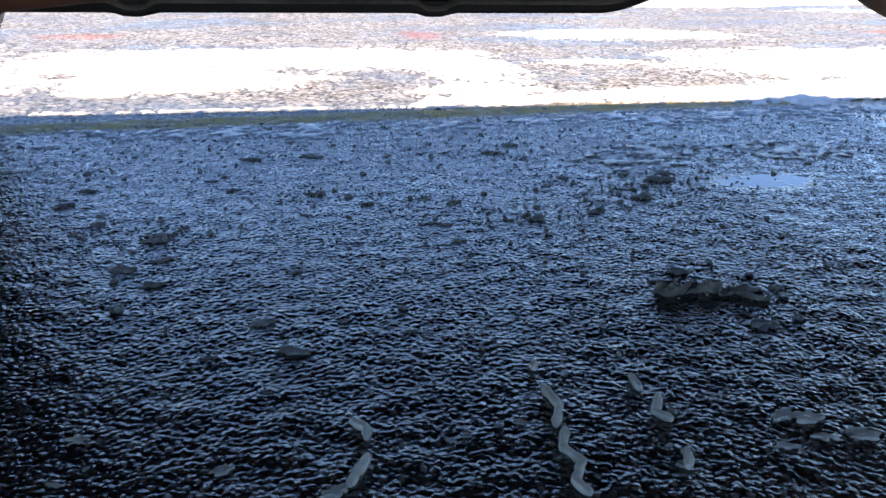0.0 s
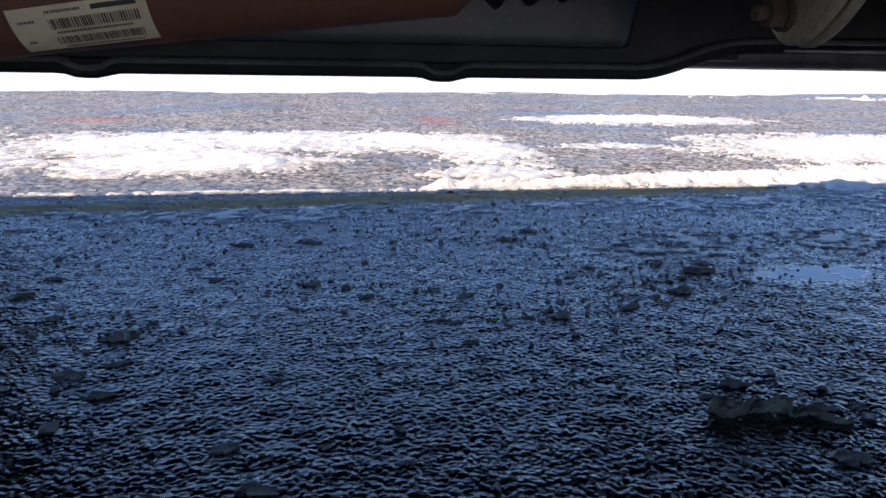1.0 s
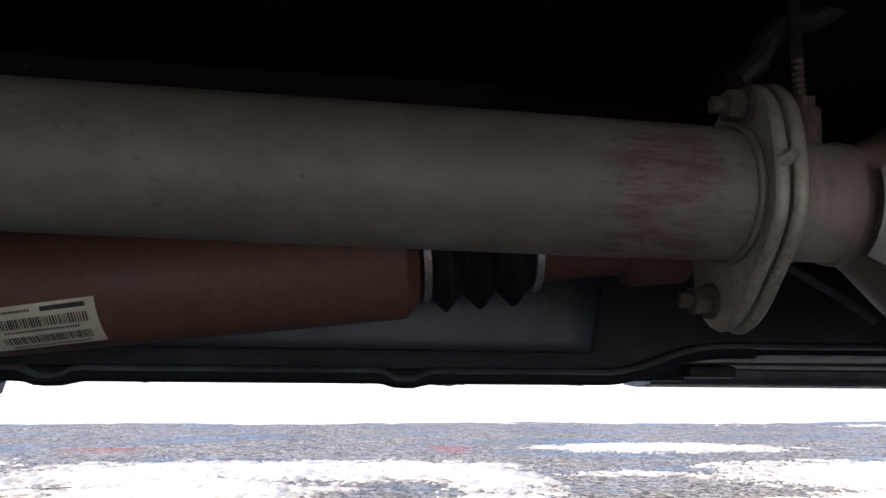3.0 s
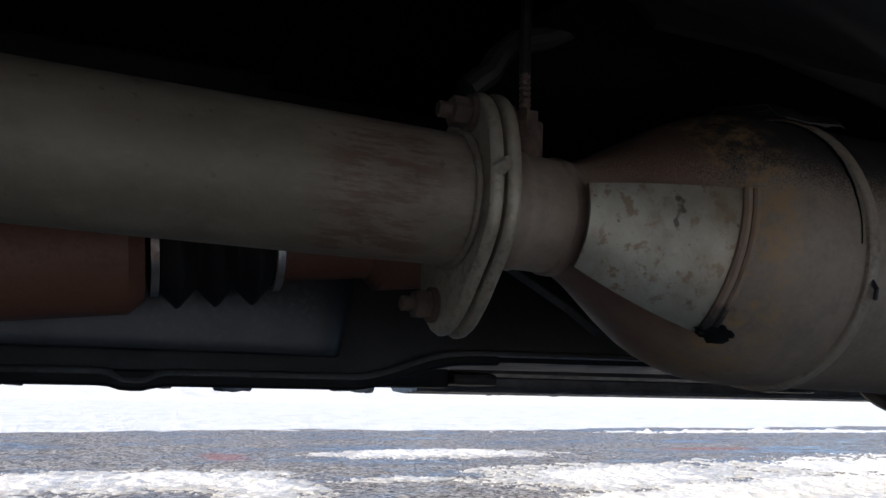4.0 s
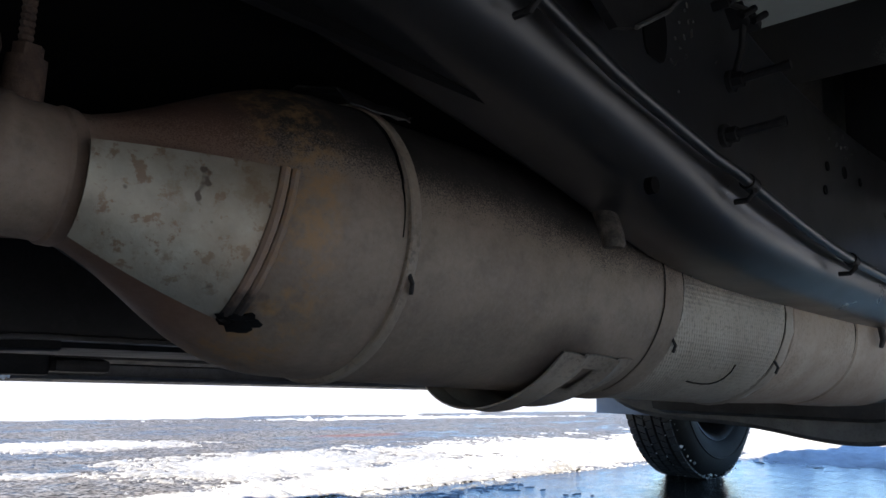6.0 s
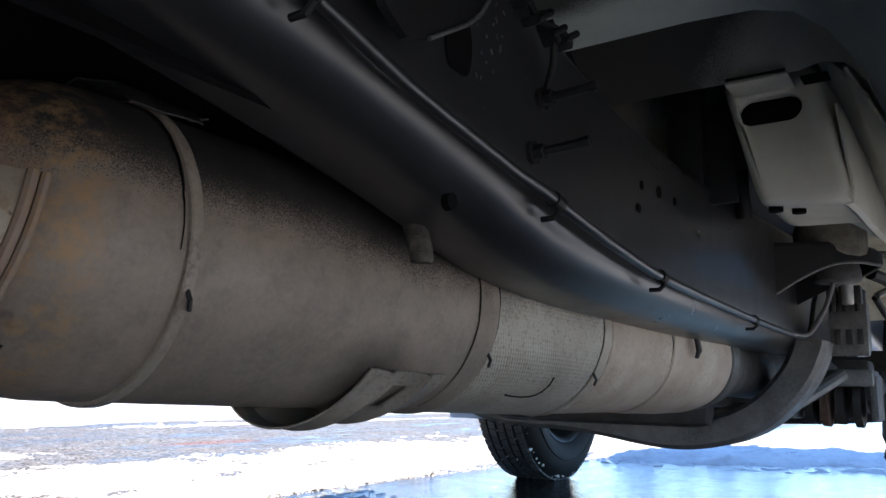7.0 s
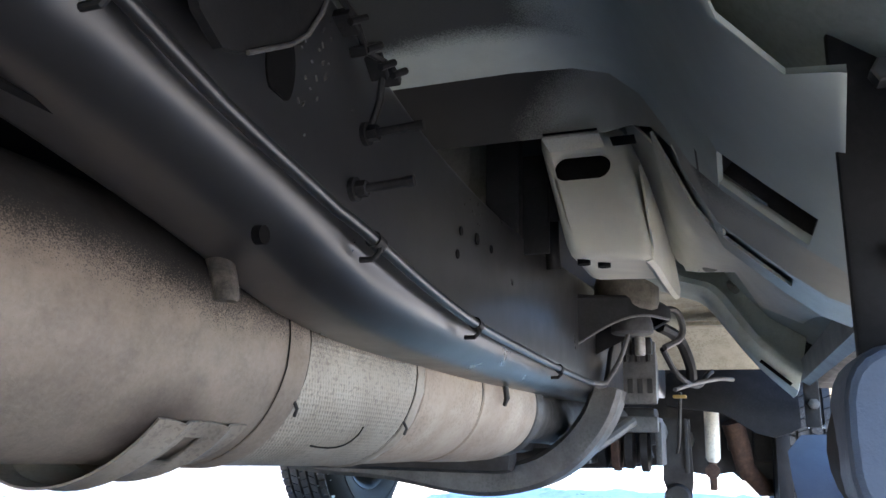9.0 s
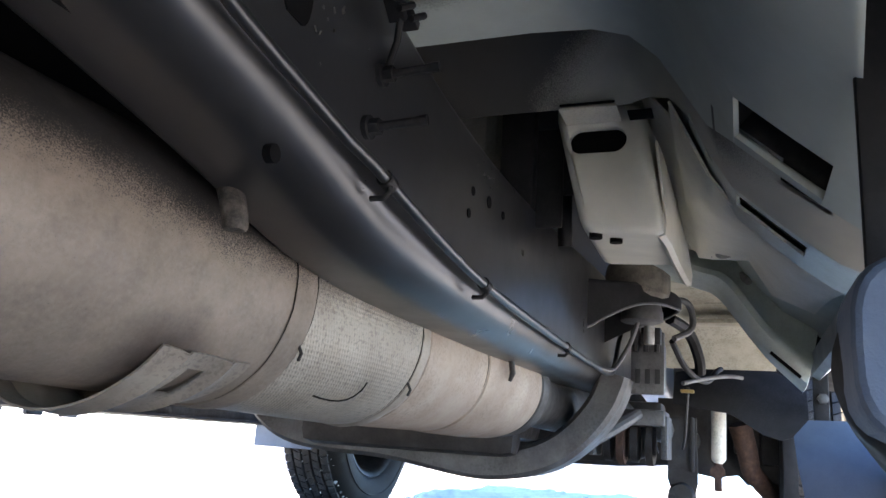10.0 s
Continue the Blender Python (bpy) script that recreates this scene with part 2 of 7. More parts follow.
def filter_material():
    """Dusty brown canister steel with rust blotches near the cone and one burnt spot."""
    m, t, p = nodes_of("dusty_brown_steel")
    pos = t.nodes.new("ShaderNodeNewGeometry").outputs["Position"]
    sep = t.nodes.new("ShaderNodeSeparateXYZ")
    t.links.new(pos, sep.inputs[0])
    c = ramp(t, noise_at(t, 7, 7, 0.65), [(0.3, (0.158, 0.118, 0.090)), (0.5, (0.214, 0.162, 0.123)), (0.7, (0.262, 0.207, 0.160))])
    c = mix(t, ramp(t, noise_at(t, 4.5, 6, 0.65), [(0.42, 0.0), (0.62, 0.4)]), c, (0.185, 0.165, 0.128))
    c = mix(t, ramp(t, noise_at(t, 33, 7, 0.75), [(0.38, 0.5), (0.55, 0.0)]), c, (0.115, 0.09, 0.07))
    fine = noise_at(t, 260, 4, 0.7)
    c = mix(t, maths(t, "MULTIPLY", ramp(t, fine, [(0.42, 0.0), (0.7, 1.0)]), 0.3), c, (0.29, 0.245, 0.205))
    zone = ramp(t, noise_at(t, 6, 5, 0.6), [(0.36, 0.0), (0.6, 1.0)])
    soot = ramp(t, noise_at(t, 520, 2, 0.6), [(0.52, 0.0), (0.62, 1.0)])
    c = mix(t, maths(t, "MULTIPLY", maths(t, "MULTIPLY", zone, soot), 0.1), c, (0.07, 0.058, 0.048))
    # black growing with height, thinning out in fine speckles
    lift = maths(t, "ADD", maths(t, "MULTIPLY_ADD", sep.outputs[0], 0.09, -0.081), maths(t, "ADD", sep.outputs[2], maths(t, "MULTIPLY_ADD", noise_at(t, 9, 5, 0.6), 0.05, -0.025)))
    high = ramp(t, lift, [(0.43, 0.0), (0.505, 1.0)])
    speckle_black = ramp(t, maths(t, "MULTIPLY_ADD", high, 0.62, maths(t, "MULTIPLY", noise_at(t, 900, 2, 0.6), 0.8)), [(0.52, 0.0), (0.72, 1.0)])
    c = mix(t, maths(t, "MULTIPLY", speckle_black, 0.95), c, (0.013, 0.013, 0.013))
    # dark blot on the canister beside the strap
    e = t.nodes.new("ShaderNodeVectorMath")
    e.operation = "DISTANCE"
    t.links.new(pos, e.inputs[0])
    e.inputs[1].default_value = (0.918, -0.287, 0.354)
    blot = ramp(t, maths(t, "ADD", e.outputs["Value"], maths(t, "MULTIPLY_ADD", noise_at(t, 30, 5, 0.6), 0.03, -0.015)), [(0.014, 0.93), (0.058, 0.0)])
    c = mix(t, blot, c, (0.028, 0.018, 0.014))
    belt = ramp(t, maths(t, "MULTIPLY_ADD", sep.outputs[0], 10.0, -5.8), [(0.3, 0.0), (0.42, 1.0), (0.75, 1.0), (0.95, 0.0)])
    rust = ramp(t, noise_at(t, 75, 6, 0.7), [(0.45, 0.0), (0.62, 1.0)])
    c = mix(t, maths(t, "MULTIPLY", maths(t, "MULTIPLY", belt, rust), 0.85), c, (0.27, 0.165, 0.075))
    cone = ramp(t, maths(t, "MULTIPLY_ADD", sep.outputs[0], 10.0, -4.8), [(0.2, 0.0), (0.6, 1.0), (1.0, 1.0)])
    low = ramp(t, maths(t, "MULTIPLY_ADD", sep.outputs[0], 10.0, -5.4), [(0.6, 1.0), (0.95, 0.0)])
    c = mix(t, maths(t, "MULTIPLY", maths(t, "MULTIPLY", cone, low), 0.5), c, (0.20, 0.10, 0.065))
    d = t.nodes.new("ShaderNodeVectorMath")
    d.operation = "DISTANCE"
    t.links.new(pos, d.inputs[0])
    d.inputs[1].default_value = (0.612, -0.274, 0.366)
    burn = ramp(t, maths(t, "ADD", d.outputs["Value"], maths(t, "MULTIPLY_ADD", noise_at(t, 70, 4, 0.6), 0.03, -0.015)), [(0.016, 1.0), (0.027, 0.0)])
    c = mix(t, burn, c, (0.012, 0.009, 0.008))
    t.links.new(c, p.inputs["Base Color"])
    t.links.new(ramp(t, noise_at(t, 18, 6, 0.6), [(0.3, 0.5), (0.7, 0.8)]), p.inputs["Roughness"])
    p.inputs["Metallic"].default_value = 0.15
    bump(t, p, fine, 0.12, 0.002)
    bump(t, p, noise_at(t, 25, 5, 0.6), 0.12, 0.004)
    return m


M_FILTER = filter_material()


def blanket_material():
    """Embossed heat blanket: rows of small dimples on pale dusty steel."""
    m, t, p = nodes_of("embossed_heat_blanket")
    c = ramp(t, noise_at(t, 11, 7, 0.65), [(0.3, (0.19, 0.158, 0.12)), (0.5, (0.275, 0.235, 0.185)), (0.7, (0.35, 0.31, 0.25))])
    spk = ramp(t, noise_at(t, 230, 2, 0.5), [(0.55, 0.0), (0.63, 1.0)])
    c = mix(t, maths(t, "MULTIPLY", spk, 0.5), c, (0.12, 0.10, 0.08))
    co = t.nodes.new("ShaderNodeTexCoord")
    mp = t.nodes.new("ShaderNodeMapping")
    mp.inputs["Scale"].default_value = (1, 1, 1)
    t.links.new(co.outputs["UV"], mp.inputs["Vector"])
    v = node(t, "TexVoronoi", Scale=1.0, Randomness=0.06)
    v.voronoi_dimensions = "2D"
    t.links.new(mp.outputs[0], v.inputs["Vector"])
    sep = t.nodes.new("ShaderNodeSeparateXYZ")
    t.links.new(t.nodes.new("ShaderNodeNewGeometry").outputs["Position"], sep.inputs[0])
    high = ramp(t, maths(t, "ADD", sep.outputs[2], maths(t, "MULTIPLY_ADD", noise_at(t, 14, 5, 0.6), 0.07, -0.035)), [(0.415, 0.0), (0.475, 0.85)])
    speckle_black = ramp(t, maths(t, "MULTIPLY_ADD", high, 0.6, maths(t, "MULTIPLY", noise_at(t, 700, 2, 0.6), 0.8)), [(0.52, 0.0), (0.75, 1.0)])
    c = mix(t, maths(t, "MULTIPLY", speckle_black, 0.85), c, (0.03, 0.03, 0.032))
    dim = ramp(t, v.outputs["Distance"], [(0.1, 0.0), (0.5, 1.0)])
    t.links.new(mix(t, maths(t, "MULTIPLY_ADD", dim, -0.14, 0.14), c, (0.14, 0.12, 0.09)), p.inputs["Base Color"])
    p.inputs["Roughness"].default_value, p.inputs["Metallic"].default_value = 0.5, 0.15
    bump(t, p, dim, 0.32, 0.0012)
    return m


M_BLANKET = blanket_material()


def plain(name, colour, rough=0.6, metal=0.0):
    m, t, p = nodes_of(name)
    n = noise_at(t, 40, 5, 0.6)
    t.links.new(ramp(t, n, [(0.3, tuple(x * 0.8 for x in colour)), (0.7, tuple(min(1, x * 1.15) for x in colour))]), p.inputs["Base Color"])
    p.inputs["Roughness"].default_value, p.inputs["Metallic"].default_value = rough, metal
    bump(t, p, n, 0.08, 0.002)
    return m


def black_faded(name, base, ax, ay, x0, y0, how="ADD"):
    """Paint going black in speckles along x and y: sprayed underseal and recess shade together."""
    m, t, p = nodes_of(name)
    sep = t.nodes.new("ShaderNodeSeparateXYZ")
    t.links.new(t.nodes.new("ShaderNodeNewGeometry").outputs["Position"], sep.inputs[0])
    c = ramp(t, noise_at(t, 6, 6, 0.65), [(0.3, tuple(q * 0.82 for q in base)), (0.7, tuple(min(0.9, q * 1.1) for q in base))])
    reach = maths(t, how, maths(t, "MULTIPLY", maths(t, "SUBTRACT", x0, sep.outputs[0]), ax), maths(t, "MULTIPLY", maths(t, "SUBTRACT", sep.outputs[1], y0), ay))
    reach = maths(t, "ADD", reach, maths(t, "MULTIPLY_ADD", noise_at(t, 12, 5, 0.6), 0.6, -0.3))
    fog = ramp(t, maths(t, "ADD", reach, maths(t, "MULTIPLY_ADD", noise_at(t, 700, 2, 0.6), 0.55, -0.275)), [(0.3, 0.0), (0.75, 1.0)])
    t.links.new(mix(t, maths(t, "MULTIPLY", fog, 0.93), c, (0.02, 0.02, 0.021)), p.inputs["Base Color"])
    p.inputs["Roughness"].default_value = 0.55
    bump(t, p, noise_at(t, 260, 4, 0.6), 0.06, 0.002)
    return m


M_CHANNEL_FADE = black_faded("channel_black_fade", (0.50, 0.49, 0.43), 6.0, 7.0, 1.335, -0.575)
# Outrigger skin: the deeper floor's shade is put into this black fade.
M_SILL_FADE = black_faded("sill_black_fade", (0.47, 0.52, 0.48), 13.0, 8.0, 1.098, -0.62, "MINIMUM")
M_BOX_FADE = black_faded("floor_member_black_fade", (0.70, 0.685, 0.60), 0.0, 14.0, 0.0, -0.495)
M_LABEL = plain("yellowed_paper", (0.60, 0.53, 0.37), 0.6)
M_INK = plain("black_ink", (0.03, 0.03, 0.03), 0.6)
M_MOUNT = weathered("dusty_mount_rubber", (0.12, 0.105, 0.085), (0.07, 0.06, 0.05), (0.2, 0.18, 0.145), (0.6, 0.85), 0.0, 30, 260, 0.3, relief=0.2)
# Near-black that stands in for shade in recesses, slits, creases and open joints.
M_DEEP_BLACK = plain("deep_matt_black", (0.0035, 0.0035, 0.0038), 0.95)
M_DEEP_BLACK.node_tree.nodes["Principled BSDF"].inputs["Specular IOR Level"].default_value = 0.12
M_CAN_LIGHT = weathered("light_brown_can", (0.33, 0.255, 0.195), (0.25, 0.185, 0.14), (0.40, 0.33, 0.26), (0.5, 0.75), 0.15, 12, 300, 0.25, relief=0.12)
M_JOINT = weathered("dusty_joint_steel", (0.25, 0.205, 0.16), (0.17, 0.13, 0.10), (0.32, 0.275, 0.22), (0.45, 0.7), 0.25, 20, 300, 0.4, relief=0.15)
M_RUSTY_CAP = weathered("dull_brown_rust", (0.055, 0.034, 0.025), (0.03, 0.02, 0.016), (0.10, 0.066, 0.046), (0.75, 0.95), 0.1, 60, 400, 0.0, relief=0.5)
# Grey first darkened to stand in for the floor channel's recess shade.
M_CHANNEL = weathered("recess_shade_grey", (0.26, 0.26, 0.235), (0.20, 0.20, 0.18), (0.33, 0.33, 0.30), (0.5, 0.7), 0.0, 6, 180, 0.3, (0.05, 0.045, 0.04), 0.06)


def snow_material(name, tint=(0.86, 0.88, 0.9), dirt=0.15, gloss=0.55):
    m, t, p = nodes_of(name)
    n = noise_at(t, 22, 7, 0.65)
    c = ramp(t, n, [(0.3, tuple(x * (1 - dirt) for x in tint)), (0.6, tint)])
    d = ramp(t, noise_at(t, 130, 3, 0.6), [(0.62, 0.0), (0.72, 1.0)])
    c = mix(t, maths(t, "MULTIPLY", d, dirt * 2), c, (0.25, 0.22, 0.18))
    t.links.new(c, p.inputs["Base Color"])
    p.inputs["Roughness"].default_value = gloss
    p.inputs["Subsurface Weight"].default_value = 0.0
    bump(t, p, noise_at(t, 90, 6, 0.7), 0.6, 0.01)
    return m


M_SNOW = snow_material("sunlit_snow", (0.90, 0.905, 0.90), 0.22)
M_FRINGE = snow_material("pale_slush", (0.70, 0.695, 0.68), 0.35, 0.4)
M_SLUSH = snow_material("grey_slush", (0.40, 0.43, 0.46), 0.5, 0.25)


def ice_material():
    m, t, p = nodes_of("dirty_ice")
    n = noise_at(t, 45, 6, 0.65)
    c = ramp(t, n, [(0.3, (0.085, 0.085, 0.082)), (0.52, (0.19, 0.195, 0.195)), (0.7, (0.42, 0.43, 0.435))])
    t.links.new(c, p.inputs["Base Color"])
    p.inputs["Roughness"].default_value = 0.62
    p.inputs["Specular IOR Level"].default_value = 0.3
    bump(t, p, noise_at(t, 260, 5, 0.7), 0.7, 0.004)
    return m


M_ICE = ice_material()
M_BROWN_SLUSH = weathered("brown_grey_slush", (0.075, 0.069, 0.056), (0.035, 0.032, 0.027), (0.17, 0.16, 0.135), (0.5, 0.75), 0.0, 45, 260, 0.3, relief=0.7)
M_PALE_BIT = weathered("beige_ice", (0.36, 0.345, 0.30), (0.22, 0.205, 0.17), (0.5, 0.49, 0.45), (0.4, 0.6), 0.0, 60, 300, 0.2, relief=0.5)
M_CLEAR_ICE = snow_material("pale_ice", (0.84, 0.83, 0.79), 0.2, 0.3)


def ground_material():
    """Wet, frosted chip asphalt with puddles, thin ice and snow cover past the lot's edge."""
    m, t, p = nodes_of("wet_frosted_asphalt")
    pos = t.nodes.new("ShaderNodeNewGeometry").outputs["Position"]
    sep = t.nodes.new("ShaderNodeSeparateXYZ")
    t.links.new(pos, sep.inputs[0])
    chips = node(t, "TexVoronoi", Scale=150.0, Randomness=1.0)
    t.links.new(pos, chips.inputs["Vector"])
    grain = noise_at(t, 150, 4, 0.65)
    patch = noise_at(t, 2.2, 6, 0.6)
    patch2 = noise_at(t, 9, 6, 0.65)
    tone = t.nodes.new("ShaderNodeSeparateColor")
    t.links.new(chips.outputs["Color"], tone.inputs[0])
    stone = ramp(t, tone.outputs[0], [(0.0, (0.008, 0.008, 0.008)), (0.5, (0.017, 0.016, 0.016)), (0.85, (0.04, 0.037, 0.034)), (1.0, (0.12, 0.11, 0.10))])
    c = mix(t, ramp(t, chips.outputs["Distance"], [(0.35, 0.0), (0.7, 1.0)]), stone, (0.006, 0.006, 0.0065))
    frost = maths(t, "MULTIPLY", ramp(t, patch, [(0.42, 0.0), (0.62, 1.0)]), ramp(t, grain, [(0.5, 0.0), (0.68, 1.0)]))
    c = mix(t, maths(t, "MULTIPLY", frost, 0.10), c, (0.34, 0.36, 0.38))
    # red patches painted in place of reflections in the wet asphalt
    red = None
    for rx, ry, sx, sy in ((0.78, 3.1, 0.13, 0.26), (3.7, 3.2, 0.45, 0.12), (-0.8, 3.08, 0.22, 0.14)):
        qx, qy = maths(t, "DIVIDE", maths(t, "SUBTRACT", sep.outputs[0], rx), sx), maths(t, "DIVIDE", maths(t, "SUBTRACT", sep.outputs[1], ry), sy)
        one = ramp(t, maths(t, "ADD", maths(t, "ADD", maths(t, "MULTIPLY", qx, qx), maths(t, "MULTIPLY", qy, qy)), maths(t, "MULTIPLY_ADD", noise_at(t, 14, 5, 0.65), 2.4, -1.2)), [(0.3, 1.0), (1.0, 0.0)])
        red = one if red is None else maths(t, "MAXIMUM", red, one)
    # asphalt past the truck's shadow edge is painted paler, as if sunlit
    sun_pale = ramp(t, maths(t, "ADD", maths(t, "MULTIPLY_ADD", sep.outputs[1], 1.3, -1.30), maths(t, "MULTIPLY_ADD", patch2, 0.8, -0.4)), [(0.0, 0.0), (0.55, 1.0)])
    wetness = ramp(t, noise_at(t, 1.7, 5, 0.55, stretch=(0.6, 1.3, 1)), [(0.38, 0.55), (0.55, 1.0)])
    sun_pale = maths(t, "MULTIPLY", sun_pale, wetness)
    gravel = node(t, "TexVoronoi", Scale=100.0, Randomness=1.0)
    t.links.new(pos, gravel.inputs["Vector"])
    gravel_tone = t.nodes.new("ShaderNodeSeparateColor")
    t.links.new(gravel.outputs["Color"], gravel_tone.inputs[0])
    c = mix(t, maths(t, "MULTIPLY", sun_pale, ramp(t, gravel_tone.outputs[1], [(0.15, 0.05), (0.75, 0.95)])), c, (0.46, 0.44, 0.425))
    clot = node(t, "TexVoronoi", Scale=44.0, Randomness=1.0)
    t.links.new(pos, clot.inputs["Vector"])
    clot_tone = t.nodes.new("ShaderNodeSeparateColor")
    t.links.new(clot.outputs["Color"], clot_tone.inputs[0])
    grit = maths(t, "MULTIPLY", ramp(t, clot_tone.outputs[0], [(0.6, 0.0), (0.95, 1.0)]), ramp(t, clot.outputs["Distance"], [(0.25, 1.0), (0.5, 0.0)]))
    c = mix(t, maths(t, "MULTIPLY", grit, maths(t, "MULTIPLY", sun_pale, 0.8)), c, (0.62, 0.61, 0.60))
    dark = maths(t, "MULTIPLY", ramp(t, clot_tone.outputs[1], [(0.5, 0.0), (0.9, 1.0)]), sun_pale)
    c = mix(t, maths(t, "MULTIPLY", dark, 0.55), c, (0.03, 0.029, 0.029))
    c = mix(t, maths(t, "MULTIPLY", red, 0.38), c, (0.36, 0.09, 0.06))
    off = maths(t, "ABSOLUTE", maths(t, "SUBTRACT", sep.outputs[1], maths(t, "MULTIPLY_ADD", sep.outputs[0], 0.075, 1.095)))
    slime = maths(t, "MULTIPLY", ramp(t, off, [(0.035, 1.0), (0.085, 0.0)]), ramp(t, noise_at(t, 26, 6, 0.7, stretch=(0.4, 1, 1)), [(0.30, 0.35), (0.55, 0.9)]))
    c = mix(t, slime, c, (0.25, 0.205, 0.13))
    line = maths(t, "MULTIPLY", ramp(t, off, [(0.05, 1.0), (0.062, 0.0)]), ramp(t, noise_at(t, 12, 6, 0.7), [(0.40, 0.15), (0.55, 0.9)]))
    c = mix(t, line, c, (0.42, 0.30, 0.09))
    wet = ramp(t, patch2, [(0.42, 0.0), (0.6, 1.0)])
    t.links.new(c, p.inputs["Base Color"])
    t.links.new(maths(t, "MULTIPLY_ADD", sun_pale, ramp(t, patch2, [(0.35, 0.55), (0.6, 0.12)]), ramp(t, wet, [(0.0, 0.13), (1.0, 0.07)])), p.inputs["Roughness"])
    px = maths(t, "DIVIDE", maths(t, "SUBTRACT", sep.outputs[0], 0.98), 0.11)
    py = maths(t, "DIVIDE", maths(t, "SUBTRACT", sep.outputs[1], 0.425), 0.045)
    pd = maths(t, "ADD", maths(t, "ADD", maths(t, "MULTIPLY", px, px), maths(t, "MULTIPLY", py, py)), maths(t, "MULTIPLY_ADD", noise_at(t, 18, 5, 0.6), 2.4, -1.2))
    puddle = ramp(t, pd, [(0.7, 0.04), (1.0, 1.0)])
    h = maths(t, "ADD", maths(t, "MULTIPLY", chips.outputs["Distance"], -1.5), maths(t, "ADD", maths(t, "MULTIPLY", grain, 1.0), maths(t, "MULTIPLY", noise_at(t, 34, 4, 0.65), 0.7)))
    b = node(t, "Bump", Distance=0.0011)
    t.links.new(maths(t, "MULTIPLY", puddle, ramp(t, maths(t, "MULTIPLY_ADD", sep.outputs[1], 0.4, -0.4), [(0.05, 0.9), (0.5, 0.35)])), b.inputs["Strength"])
    t.links.new(h, b.inputs["Height"])
    t.links.new(b.outputs[0], p.inputs["Normal"])
    t.links.new(maths(t, "MULTIPLY_ADD", sun_pale, -0.6, 1.0), p.inputs["Specular IOR Level"])
    # snow cover of the open land past the lot, and unseen near-side snow added to bounce light
    edge = maths(t, "ADD", maths(t, "MULTIPLY", sep.outputs[0], -0.09), sep.outputs[1])
    edge = maths(t, "ADD", edge, maths(t, "MULTIPLY_ADD", noise_at(t, 0.9, 5, 0.6), 1.6, -0.8))
    side = maths(t, "ADD", maths(t, "MULTIPLY", sep.outputs[1], -1.0), maths(t, "MULTIPLY_ADD", noise_at(t, 1.3, 5, 0.6), 0.5, 3.9))
    edge = maths(t, "MAXIMUM", edge, side)
    out = t.nodes["Material Output"]
    s = node(t, "BsdfPrincipled", Roughness=0.6)
    sn = noise_at(t, 3, 6, 0.6)
    t.links.new(ramp(t, sn, [(0.3, (0.7, 0.72, 0.75)), (0.6, (0.86, 0.88, 0.9))]), s.inputs["Base Color"])
    bump(t, s, noise_at(t, 8, 7, 0.65), 0.7, 0.08)
    ms = t.nodes.new("ShaderNodeMixShader")
    t.links.new(ramp(t, maths(t, "MULTIPLY_ADD", edge, 1.0, -4.6), [(0.45, 0.0), (0.55, 1.0)]), ms.inputs[0])
    matt_lot = t.nodes.new("ShaderNodeBsdfDiffuse")
    t.links.new(c, matt_lot.inputs["Color"])
    lot = t.nodes.new("ShaderNodeMixShader")
    t.links.new(maths(t, "MAXIMUM", maths(t, "MULTIPLY", sun_pale, 0.72), maths(t, "MULTIPLY", slime, 0.9)), lot.inputs[0])
    t.links.new(p.outputs[0], lot.inputs[1])
    t.links.new(matt_lot.outputs[0], lot.inputs[2])
    t.links.new(lot.outputs[0], ms.inputs[1])
    t.links.new(s.outputs[0], ms.inputs[2])
    t.links.new(ms.outputs[0], out.inputs["Surface"])
    return m


M_GROUND = ground_material()


